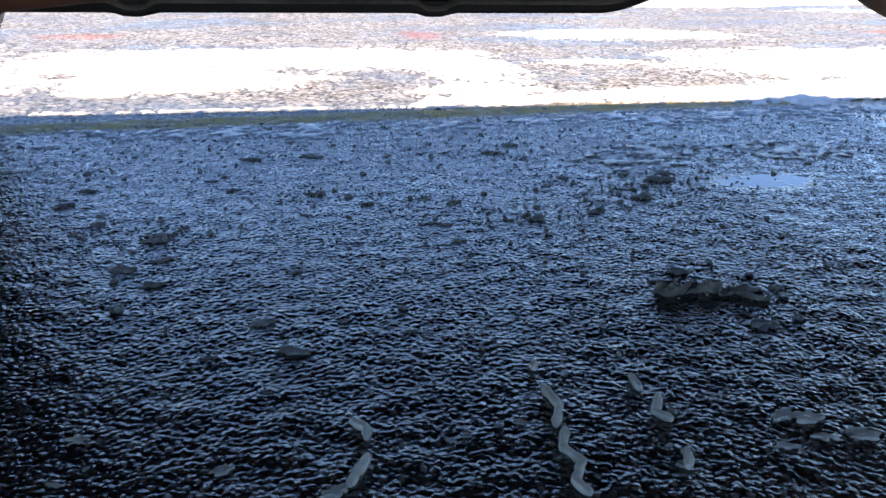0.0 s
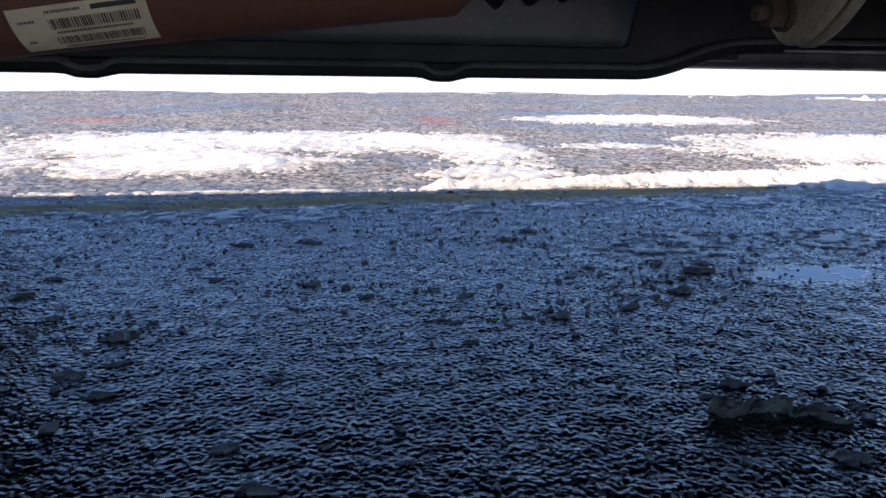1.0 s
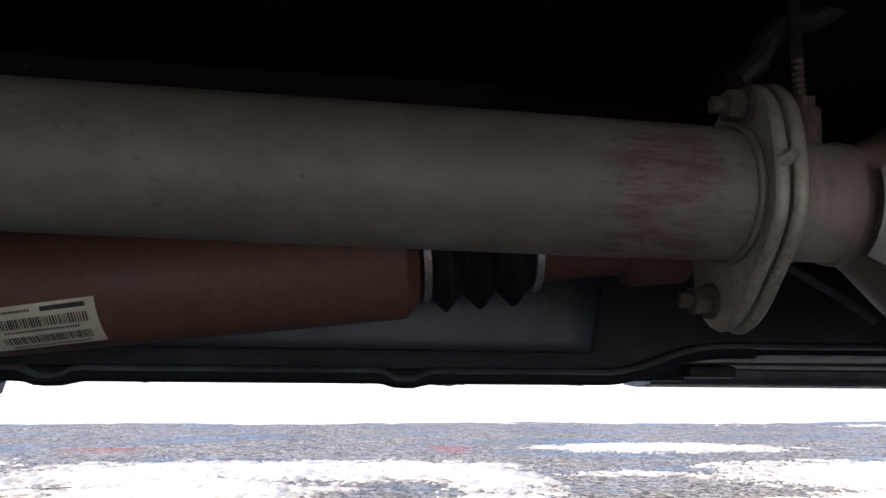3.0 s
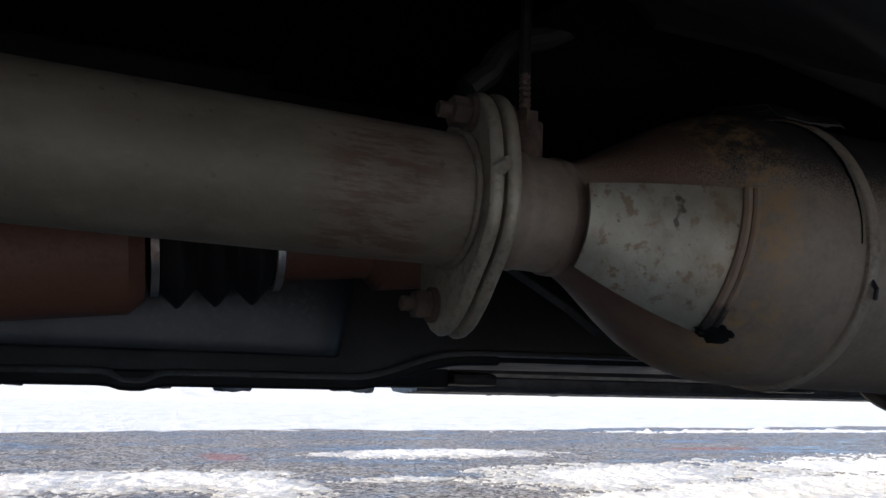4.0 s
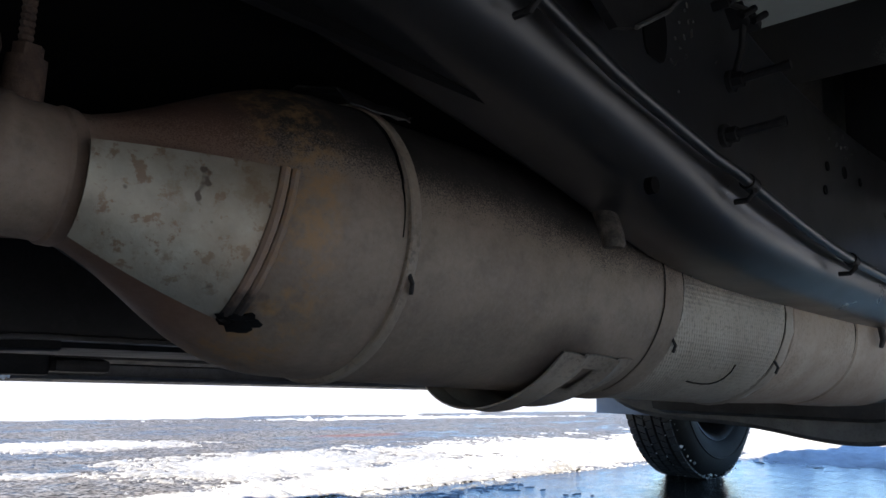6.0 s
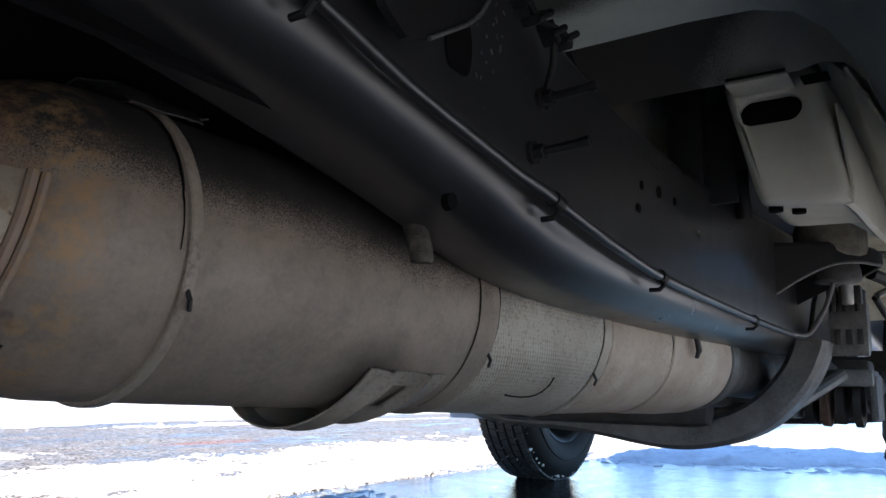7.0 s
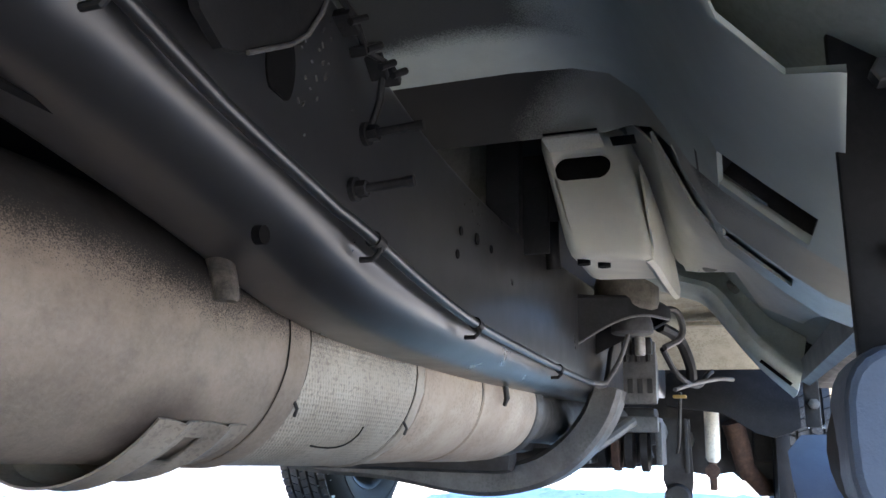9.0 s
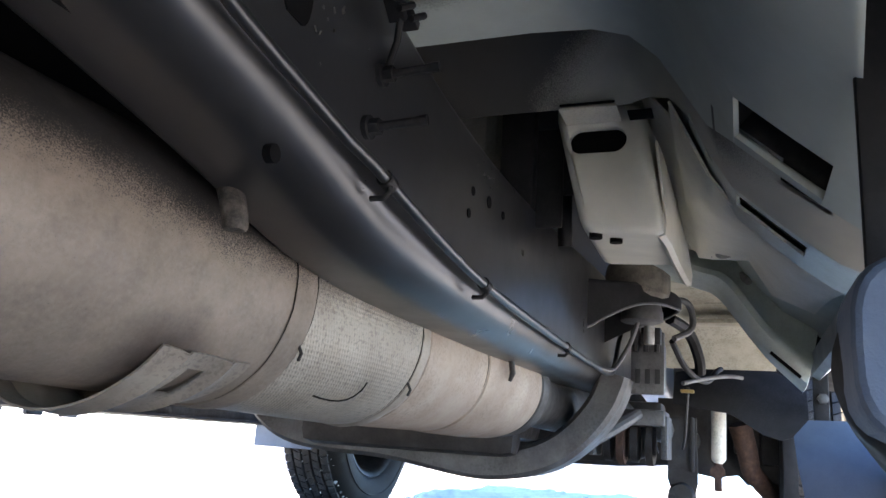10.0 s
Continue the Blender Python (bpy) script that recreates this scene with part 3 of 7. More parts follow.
# ---------------------------------------------------------------- mesh helpers
class Mesh:
    """Collects vertices and faces; several pieces may be added to one part."""

    def __init__(self):
        self.v, self.f, self.m, self.uv = [], [], [], None

    def add(self, verts, faces, slot=0):
        o = len(self.v)
        self.v += [tuple(p) for p in verts]
        self.f += [tuple(i + o for i in fc) for fc in faces]
        self.m += [slot] * len(faces)
        return self

    def rings(self, rings, close=True, caps=True, slot=0):
        n = len(rings[0])
        verts = [p for r in rings for p in r]
        faces = []
        for i in range(len(rings) - 1):
            for j in range(n if close else n - 1):
                k = (j + 1) % n
                faces.append((i * n + j, i * n + k, (i + 1) * n + k, (i + 1) * n + j))
        if caps and close:
            faces += [tuple(range(n))[::-1], tuple(range((len(rings) - 1) * n, len(rings) * n))]
        return self.add(verts, faces, slot)

    def tube(self, path, radius, n=16, caps=True, slot=0):
        """A tube along a path of points; radius is a number or one number a point."""
        path = [Vector(p) for p in path]
        rad = radius if isinstance(radius, (list, tuple)) else [radius] * len(path)
        up, rings = None, []
        for i, p in enumerate(path):
            d = (path[min(i + 1, len(path) - 1)] - path[max(i - 1, 0)]).normalized()
            if up is None:
                up = Vector((0, 0, 1)) if abs(d.z) < 0.9 else Vector((0, 1, 0))
            a = d.cross(up).normalized()
            up = a.cross(d).normalized()
            rings.append([p + (a * math.cos(2 * math.pi * k / n) + up * math.sin(2 * math.pi * k / n)) * rad[i] for k in range(n)])
        return self.rings(rings, True, caps, slot)

    def box(self, lo, hi, bevel=0.0, m=None, slot=0):
        """A box with chamfered edges, moved by the matrix m."""
        c = [(a + b) / 2 for a, b in zip(lo, hi)]
        h = [abs(b - a) / 2 for a, b in zip(lo, hi)]
        bm = bmesh.new()
        bmesh.ops.create_cube(bm, size=2.0)
        for v in bm.verts:
            v.co = Vector((v.co.x * h[0] + c[0], v.co.y * h[1] + c[1], v.co.z * h[2] + c[2]))
        if bevel:
            bmesh.ops.bevel(bm, geom=bm.edges[:], offset=min(bevel, *[x * 0.95 for x in h]), segments=2, affect="EDGES", profile=0.6)
        if m is not None:
            bm.transform(m)
        bm.verts.index_update()
        self.add([v.co.copy() for v in bm.verts], [[v.index for v in f.verts] for f in bm.faces], slot)
        bm.free()
        return self

    def prism(self, outline, a, b, m=None, slot=0):
        """A plate: a flat outline (u, v) drawn out from a to b along the third axis, mapped by m from (u, v, w)."""
        n = len(outline)
        verts = [Vector((u, v, a)) for u, v in outline] + [Vector((u, v, b)) for u, v in outline]
        if m is not None:
            verts = [m @ v for v in verts]
        faces = [tuple(range(n))[::-1], tuple(range(n, 2 * n))] + [(i, (i + 1) % n, n + (i + 1) % n, n + i) for i in range(n)]
        return self.add(verts, faces, slot)

    def strip(self, lines, thick=0.003, slot=0):
        """A curved sheet through rows of points, given thickness along its normals."""
        nr, nc = len(lines), len(lines[0])
        pts = [[Vector(p) for p in r] for r in lines]
        def normal(i, j):
            du = pts[min(i + 1, nr - 1)][j] - pts[max(i - 1, 0)][j]
            dv = pts[i][min(j + 1, nc - 1)] - pts[i][max(j - 1, 0)]
            n = du.cross(dv)
            return n.normalized() if n.length > 1e-9 else Vector((0, 0, 1))
        top = [pts[i][j] for i in range(nr) for j in range(nc)]
        low = [pts[i][j] - normal(i, j) * thick for i in range(nr) for j in range(nc)]
        N = nr * nc
        faces = []
        for i in range(nr - 1):
            for j in range(nc - 1):
                q = (i * nc + j, i * nc + j + 1, (i + 1) * nc + j + 1, (i + 1) * nc + j)
                faces += [q, tuple(x + N for x in q[::-1])]
        rim = [j for j in range(nc)] + [i * nc + nc - 1 for i in range(1, nr)] + [(nr - 1) * nc + j for j in range(nc - 2, -1, -1)] + [i * nc for i in range(nr - 2, 0, -1)]
        for k in range(len(rim)):
            a, b = rim[k], rim[(k + 1) % len(rim)]
            faces.append((b, a, a + N, b + N))
        return self.add(top + low, faces, slot)


def part(name, mesh, material, parent=None, label="", smooth=35, at=None):
    """One mesh object, under a thing or a part."""
    me = bpy.data.meshes.new(name)
    me.from_pydata(mesh.v, [], mesh.f)
    for mt in (material if isinstance(material, (list, tuple)) else (material,)):
        me.materials.append(mt)
    me.polygons.foreach_set("material_index", mesh.m)
    bm = bmesh.new()
    bm.from_mesh(me)
    bmesh.ops.recalc_face_normals(bm, faces=bm.faces[:])
    bm.to_mesh(me)
    bm.free()
    if smooth:
        me.shade_smooth()
        me.set_sharp_from_angle(angle=radians(smooth))
    ob = new(name, me)
    if at is not None:
        ob.matrix_world = at
    if parent:
        ob.parent = parent
    if label:
        tagged(ob, label)
    return ob


def lerp(a, b, k):
    return a + (b - a) * k


def curve_at(pts, x):
    """Smooth interpolation through (x, value) pairs."""
    if x <= pts[0][0]:
        return pts[0][1]
    for k in range(len(pts) - 1):
        (x0, a), (x1, b) = pts[k], pts[k + 1]
        if x <= x1:
            pa = pts[k - 1] if k else pts[k]
            pb = pts[k + 2] if k + 2 < len(pts) else pts[k + 1]
            ma = (b - pa[1]) / (x1 - pa[0]) if x1 > pa[0] else 0
            mb = (pb[1] - a) / (pb[0] - x0) if pb[0] > x0 else 0
            h, s = x1 - x0, (x - x0) / (x1 - x0)
            return (2 * s**3 - 3 * s**2 + 1) * a + (s**3 - 2 * s**2 + s) * h * ma + (-2 * s**3 + 3 * s**2) * b + (s**3 - s**2) * h * mb
    return pts[-1][1]


def frange(a, b, n):
    return [a + (b - a) * k / n for k in range(n + 1)]


# ---------------------------------------------------------------- ground
def land(x, y):
    """Flat lot and, far past it, gently rolling open land."""
    far = max(0.0, math.hypot(x, y) - 40)
    return min(1.0, far / 60) * (0.4 + 0.3 * noise.noise(Vector((x * 0.02, y * 0.02, 3.1))))


def lines_of(lo, hi, a, b, step, grow=1.35):
    """Even fine lines from a to b that widen outwards to lo and hi."""
    mid = np.arange(a, b + step / 2, step)
    out, x, d = [], 0.0, step
    while x < max(hi - b, a - lo):
        d *= grow
        x += d
        out.append(x)
    out = np.array(out)
    return np.concatenate([np.maximum(lo, a - out[::-1]), mid, np.minimum(hi, b + out)])


def chip_height(X, Y, pitch, seed):
    """Rounded stone chips, one to a jittered cell, each with a height and a slope of its own."""
    rs = np.random.RandomState(seed)
    N = 512
    jx, jy, jh, sx, sy = (rs.rand(N, N) for _ in range(5))
    U, V = X / pitch, Y / pitch
    iu, iv = np.floor(U).astype(int), np.floor(V).astype(int)
    best = np.full(X.shape, -9.0)
    for a in (-1, 0, 1):
        for b in (-1, 0, 1):
            p, q = (iu + a) % N, (iv + b) % N
            du, dv = U - (iu + a + jx[p, q]), V - (iv + b + jy[p, q])
            h = 0.55 * jh[p, q] - 1.1 * (du * du + dv * dv) + 0.5 * (sx[p, q] - 0.5) * du + 0.5 * (sy[p, q] - 0.5) * dv
            best = np.maximum(best, h)
    return np.maximum(best, -0.5)


def wave(X, Y, size, seed):
    """Soft random swell from a few sines."""
    rs = np.random.RandomState(seed)
    z = np.zeros(X.shape)
    for k in range(14):
        a, p, f = rs.rand() * 6.28, rs.rand() * 6.28, (0.5 + rs.rand() * 1.2) * 6.28 / size
        z += np.sin(f * (X * math.cos(a) + Y * math.sin(a)) + p)
    return z / 3.7


g = Mesh()
def two_step(lines, a, b, step):
    """The same lines with a finer stretch from a to b."""
    return np.concatenate([lines[lines < a - step / 2], np.arange(a, b, step), lines[lines > b]])


xs = two_step(lines_of(-900, 900, -0.75, 1.55, 0.0029), -0.25, 0.85, 0.0018)
ys = two_step(lines_of(-900, 900, -0.45, 1.20, 0.0023), -0.42, 0.36, 0.0018)
GX, GY = np.meshgrid(xs, ys, indexing="ij")
fade = np.clip(1.25 - np.maximum(np.maximum(-0.75 - GX, GX - 1.55), np.maximum(-0.45 - GY, GY - 1.22)) * 14, 0, 1)
film = np.clip(0.5 + 0.75 * wave(GX, GY, 0.22, 4), 0.0, 1.0)          # how deep the frozen water stands between the chips
pond = np.clip(2.2 - 1.2 * (((GX - 0.98) / 0.11) ** 2 + ((GY - 0.425) / 0.045) ** 2) + 0.9 * wave(GX, GY, 0.07, 9), 0, 1)
rise = np.clip((GY - 0.25) / 0.45, 0, 1)
GZ = 0.0017 * (1 + 0.5 * rise) * chip_height(GX, GY, 0.0056, 3) + 0.0005 * chip_height(GX + 3, GY + 7, 0.021, 8)
GZ = np.maximum(GZ, -0.0012 + 0.0011 * film - 0.0004 * rise) * (1 - 0.97 * pond) + 0.0006 * wave(GX, GY, 0.05, 2) * (1 - pond)
GZ = fade * GZ
flat = GX.ravel(), GY.ravel(), GZ.ravel()
n1, n2 = GX.shape
pts = [(x, y, z + (land(x, y) if abs(x) + abs(y) > 14 else 0.0)) for x, y, z in zip(*(q.tolist() for q in flat))]
I = (np.arange(n1 - 1)[:, None] * n2 + np.arange(n2 - 1)[None, :]).ravel()
g.v, g.f = pts, np.stack([I, I + n2, I + n2 + 1, I + 1], 1).tolist()
g.m = [0] * len(g.f)
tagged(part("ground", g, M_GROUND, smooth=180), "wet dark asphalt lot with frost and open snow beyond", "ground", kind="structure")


# ---------------------------------------------------------------- snow on the lot
DRIFTS = ((-0.40, 2.12, 0.36, 0.38, 1.0), (-0.22, 1.75, 0.34, 0.20, 0.95), (0.08, 2.25, 0.36, 0.24, 1.0), (0.50, 2.25, 0.30, 0.22, 1.0), (0.74, 1.9, 0.15, 0.36, 0.72), (0.68, 1.5, 0.17, 0.16, 0.64), (1.9, 3.1, 0.5, 0.19, 1.0), (1.28, 2.08, 0.2, 0.07, 0.62),
          (2.2, 1.98, 0.46, 0.33, 1.05), (-0.05, 1.225, 0.45, 0.018, 0.6), (-0.80, 1.82, 0.20, 0.28, 0.78), (-2.2, 2.4, 0.9, 0.45, 0.7), (4.2, 2.0, 1.1, 0.48, 1.05), (6.5, 1.6, 2.2, 0.9, 1.2), (6.2, 4.9, 2.2, 0.16, 0.9), (7.5, -0.3, 2.4, 1.1, 1.2), (5.3, 0.55, 0.85, 0.6, 1.2), (4.75, 0.85, 0.5, 0.4, 0.95))
RIDGES = ((0.5, 1.25, 1.15, 1.32, 0.05), (1.15, 1.32, 1.6, 1.37, 0.11), (1.6, 1.33, 2.3, 1.36, 0.19), (2.3, 1.45, 4.2, 1.55, 0.26))


def snow_depth(x, y):
    """Height of the lying snow over the asphalt: some drifts and a ploughed ridge, broken up by noise."""
    s = 0.0
    for cx, cy, rx, ry, a in DRIFTS:
        d = ((x - cx) / rx) ** 2 + ((y - cy) / ry) ** 2
        if d < 4:
            s = max(s, a * math.exp(-d * 0.9))
    for ax, ay, bx, by, w in RIDGES:
        k = min(1, max(0, ((x - ax) * (bx - ax) + (y - ay) * (by - ay)) / ((bx - ax) ** 2 + (by - ay) ** 2)))
        d = math.hypot(x - lerp(ax, bx, k), y - lerp(ay, by, k)) / w
        if d < 2:
            s = max(s, 1.15 * math.exp(-d * d))
    if s < 0.1:
        return -1.0
    # prints of a tyre's tread across the thin end of the snow
    if x < -0.5 and y < 2.3:
        across = (x + 0.75) * 0.88 + (y - 1.9) * 0.42
        along = (y - 1.9) * 0.88 - (x + 0.75) * 0.42
        s -= (0.42 if math.sin(along * 74) > 0.1 else 0.0) * (0.5 + 0.5 * math.cos(across * 52)) * max(0.0, min(1.0, (-0.5 - x) / 0.12))
    n = 0.34 * noise.noise(Vector((x * 3.1, y * 4.0, 0.4))) + 0.36 * noise.noise(Vector((x * 9, y * 11, 4.4))) + 0.34 * noise.noise(Vector((x * 28, y * 30, 2.0))) + 0.22 * noise.noise(Vector((x * 75, y * 75, 6.0)))
    return s + n - 0.5


def snow_sheet(x0, x1, y0, y1, step, keep, bias=0.0, tall=0.024):
    depth, index, quads, verts = {}, {}, [], []
    for i in range(int((x1 - x0) / step) + 2):
        for j in range(int((y1 - y0) / step) + 2):
            x, y = x0 + i * step, y0 + j * step
            if keep(x, y):
                d = snow_depth(x, y)
                depth[i, j] = d if bias == 0 or d < -0.9 else d + bias + 0.35 * noise.noise(Vector((x * 110, y * 110, 2.5)))
    for (i, j) in depth:
        q = ((i, j), (i + 1, j), (i + 1, j + 1), (i, j + 1))
        if any(k not in depth for k in q) or max(depth[k] for k in q) <= 0.0:
            continue
        for k in q:
            if k not in index:
                index[k] = len(verts)
                px, py, dd = x0 + k[0] * step, y0 + k[1] * step, depth[k]
                grain = noise.noise(Vector((px * 55, py * 55, 5))) + 0.6 * noise.noise(Vector((px * 17, py * 17, 8)))
                z = -0.004 if dd <= 0 else 0.002 + min(tall, 0.032 * dd) * max(0.2, 0.8 + 0.4 * grain) + (0 if px < 3 else max(0.0, 0.06 * dd * (noise.noise(Vector((px * 2.3, py * 2.8, 1))) + 0.6 * noise.noise(Vector((px * 7, py * 8, 3))))))
                verts.append((px + 0.6 * step * noise.noise(Vector((px * 60, py * 60, 0))), py + 0.6 * step * noise.noise(Vector((px * 60, py * 60, 9))), z))
        quads.append([index[k] for k in q])
    return verts, quads


def close_by(x, y):
    return -1.3 <= x <= 3.2 and 1.12 <= y <= 3.75


sn = Mesh()
sn.add(*snow_sheet(-1.3, 3.2, 1.12, 3.75, 0.0145, close_by))
sn.add(*snow_sheet(-3.2, 9.2, -1.4, 5.2, 0.034, lambda x, y: not (-1.26 <= x <= 3.16 and 1.16 <= y <= 3.71) and (y > 1.1 or x > 4.25)))
fr = Mesh()
fr.add(*snow_sheet(-1.3, 3.2, 1.19, 3.75, 0.0125, close_by, 0.2, 0.004))
tagged(part("slush_fringe", fr, M_FRINGE, smooth=60), "thin beige-grey slush round the snow patches", "slush", kind="stuff")
tagged(part("snow_drift", sn, M_SNOW, smooth=75), "broken patches of white snow on wet asphalt", "snow", kind="stuff")


def chip(m, x, y, s, r, sink=0.001):
    """One flat angular crumb, its edge uneven, lying half in the ground."""
    n = r.choice((4, 5, 6))
    a0, w, h = r.uniform(0, 6.28), r.uniform(0.45, 0.9), s * r.uniform(0.2, 0.5)
    ca, sa = math.cos(a0), math.sin(a0)
    base, top = [], []
    tx, ty = r.uniform(-0.5, 0.5), r.uniform(-0.5, 0.5)
    for k in range(n):
        q = 6.283 * (k + r.uniform(-0.3, 0.3)) / n
        rad = s * r.uniform(0.7, 1.15)
        u, v = rad * math.cos(q), rad * w * math.sin(q)
        base.append((x + u * ca - v * sa, y + u * sa + v * ca, -sink))
        f = r.uniform(0.45, 0.85)
        top.append((x + f * (u * ca - v * sa), y + f * (u * sa + v * ca), max(0.0006, h * (1 + tx * u / s + ty * v / s))))
    m.add(base + top, [(k, (k + 1) % n, n + (k + 1) % n, n + k) for k in range(n)] + [tuple(range(n, 2 * n))])


sc = Mesh()
r = random.Random(21)
count = tries = 0
while count < 4200 and tries < 90000:
    tries += 1
    x, y = r.uniform(-1.6, 4.5), 1.17 + 2.6 * r.random() ** 1.4
    d = snow_depth(x, y)
    if not -0.4 < d < 0.05 or r.random() > 1.0 + d * 2.2:
        continue
    chip(sc, x, y, r.uniform(0.002, 0.0065) * (1.8 if r.random() < 0.06 else 1), r)
    count += 1
tagged(part("snow_crumbs", sc, M_SNOW, smooth=0), "loose white crumbs of snow on wet asphalt", "snow crumbs", kind="stuff")


# low ploughed bank of snow across the lot's far side
bank = []
for i in range(330):
    x = -16 + 0.14 * i
    row = []
    for j in range(22):
        y = 15.4 + 0.14 * j + 0.05 * x
        k = math.sin(math.pi * j / 21) ** 0.7
        row.append((x, y, -0.01 + k * (0.195 + 0.05 * noise.noise(Vector((x * 0.5, y * 0.4, 2))) + 0.06 * noise.noise(Vector((x * 2.1, y * 2.4, 5))) + 0.045 * noise.noise(Vector((x * 6, y * 6, 1))))))
    bank.append(row)
tagged(part("snow_bank", Mesh().strip(bank, 0.01), M_SNOW, smooth=70), "low lumpy bank of ploughed snow", "snow bank", kind="stuff")


def patchy_sheet(x0, x1, y0, y1, step, depth_of, height):
    """A thin broken sheet: the cells of a fine grid where there is some depth."""
    depth, index, verts, quads = {}, {}, [], []
    for i in range(int((x1 - x0) / step) + 1):
        for j in range(int((y1 - y0) / step) + 1):
            depth[i, j] = depth_of(x0 + i * step, y0 + j * step)
    for (i, j) in depth:
        q = ((i, j), (i + 1, j), (i + 1, j + 1), (i, j + 1))
        if any(k not in depth for k in q) or max(depth[k] for k in q) <= 0:
            continue
        for k in q:
            if k not in index:
                index[k] = len(verts)
                px, py = x0 + k[0] * step, y0 + k[1] * step
                verts.append((px + 0.004 * noise.noise(Vector((px * 70, py * 70, 0))), py + 0.004 * noise.noise(Vector((px * 70, py * 70, 9))), -0.003 if depth[k] <= 0 else height(px, py, depth[k])))
        quads.append([index[k] for k in q])
    return Mesh().add(verts, quads)


def crust_depth(x, y):
    band = 0.95 * math.exp(-((y - 1.0 - 0.03 * x) / 0.15) ** 2) + 0.85 * math.exp(-(((x - 1.0) / 0.45) ** 2 + ((y - 0.62) / 0.13) ** 2)) + 0.8 * math.exp(-(((x + 0.75) / 0.45) ** 2 + ((y - 0.66) / 0.1) ** 2))
    band += 0.35 * math.exp(-((y - 0.72) / 0.15) ** 2) + 0.3 * math.exp(-(((x - 0.1) / 0.5) ** 2 + ((y - 0.1) / 0.3) ** 2)) + 0.9 * math.exp(-(((x - 3.9) / 0.9) ** 2 + ((y - 0.5) / 0.5) ** 2))
    band -= 0.75 * math.exp(-((y - 1.095 - 0.075 * x) / 0.05) ** 2)
    return 0.55 * band + 0.30 * noise.noise(Vector((x * 4.5, y * 9, 7.0))) + 0.32 * noise.noise(Vector((x * 17, y * 30, 2.0))) + 0.3 * noise.noise(Vector((x * 48, y * 85, 1.0))) - 0.52


tagged(part("slush_crust", patchy_sheet(-1.3, 2.6, -0.15, 1.22, 0.0085, crust_depth, lambda x, y, d: 0.0018 + min(0.005, 0.011 * d) * (0.75 + 0.7 * noise.noise(Vector((x * 70, y * 70, 3))))), M_SLUSH, smooth=60), "rough grey crust of frozen slush on asphalt", "slush", kind="stuff")

# ---------------------------------------------------------------- ice lumps
rng = random.Random(7)


def lump(size, flat, seed, n=2, rough=0.5):
    bm = bmesh.new()
    bmesh.ops.create_icosphere(bm, subdivisions=n, radius=1.0)
    r = random.Random(seed)
    o = Vector((r.uniform(0, 50), r.uniform(0, 50), r.uniform(0, 50)))
    for v in bm.verts:
        k = 1 + rough * noise.noise(v.co * 1.6 + o) + rough * 0.5 * noise.noise(v.co * 4 + o)
        f = (1 - 0.42 * max(0.0, v.co.z)) if v.co.z > -0.1 else 1.0
        v.co = Vector((v.co.x * size[0] * k * f, v.co.y * size[1] * k * f, max(-0.12, min(0.5 + 0.15 * noise.noise(v.co * 2.5 + o), v.co.z * k + flat)) * size[2]))
    ms = Mesh()
    bm.verts.index_update()
    ms.add([v.co.copy() for v in bm.verts], [[v.index for v in f.verts] for f in bm.faces])
    bm.free()
    return ms


LUMPS = [("dirty grey lump of ice on the wet asphalt", k) for k in range(8)]
lump_meshes, pale_meshes = [], []
for lab, k in LUMPS:
    r = random.Random(100 + k)
    ob = part("ice_lump", lump((0.5, r.uniform(0.22, 0.36), r.uniform(0.22, 0.34)), -0.05, 40 + k, 3, 0.75), M_ICE, smooth=50)
    lump_meshes.append(ob.data)
    pale = ob.data.copy()
    pale.materials[0] = M_PALE_BIT
    pale_meshes.append(pale)
    bpy.data.objects.remove(ob)
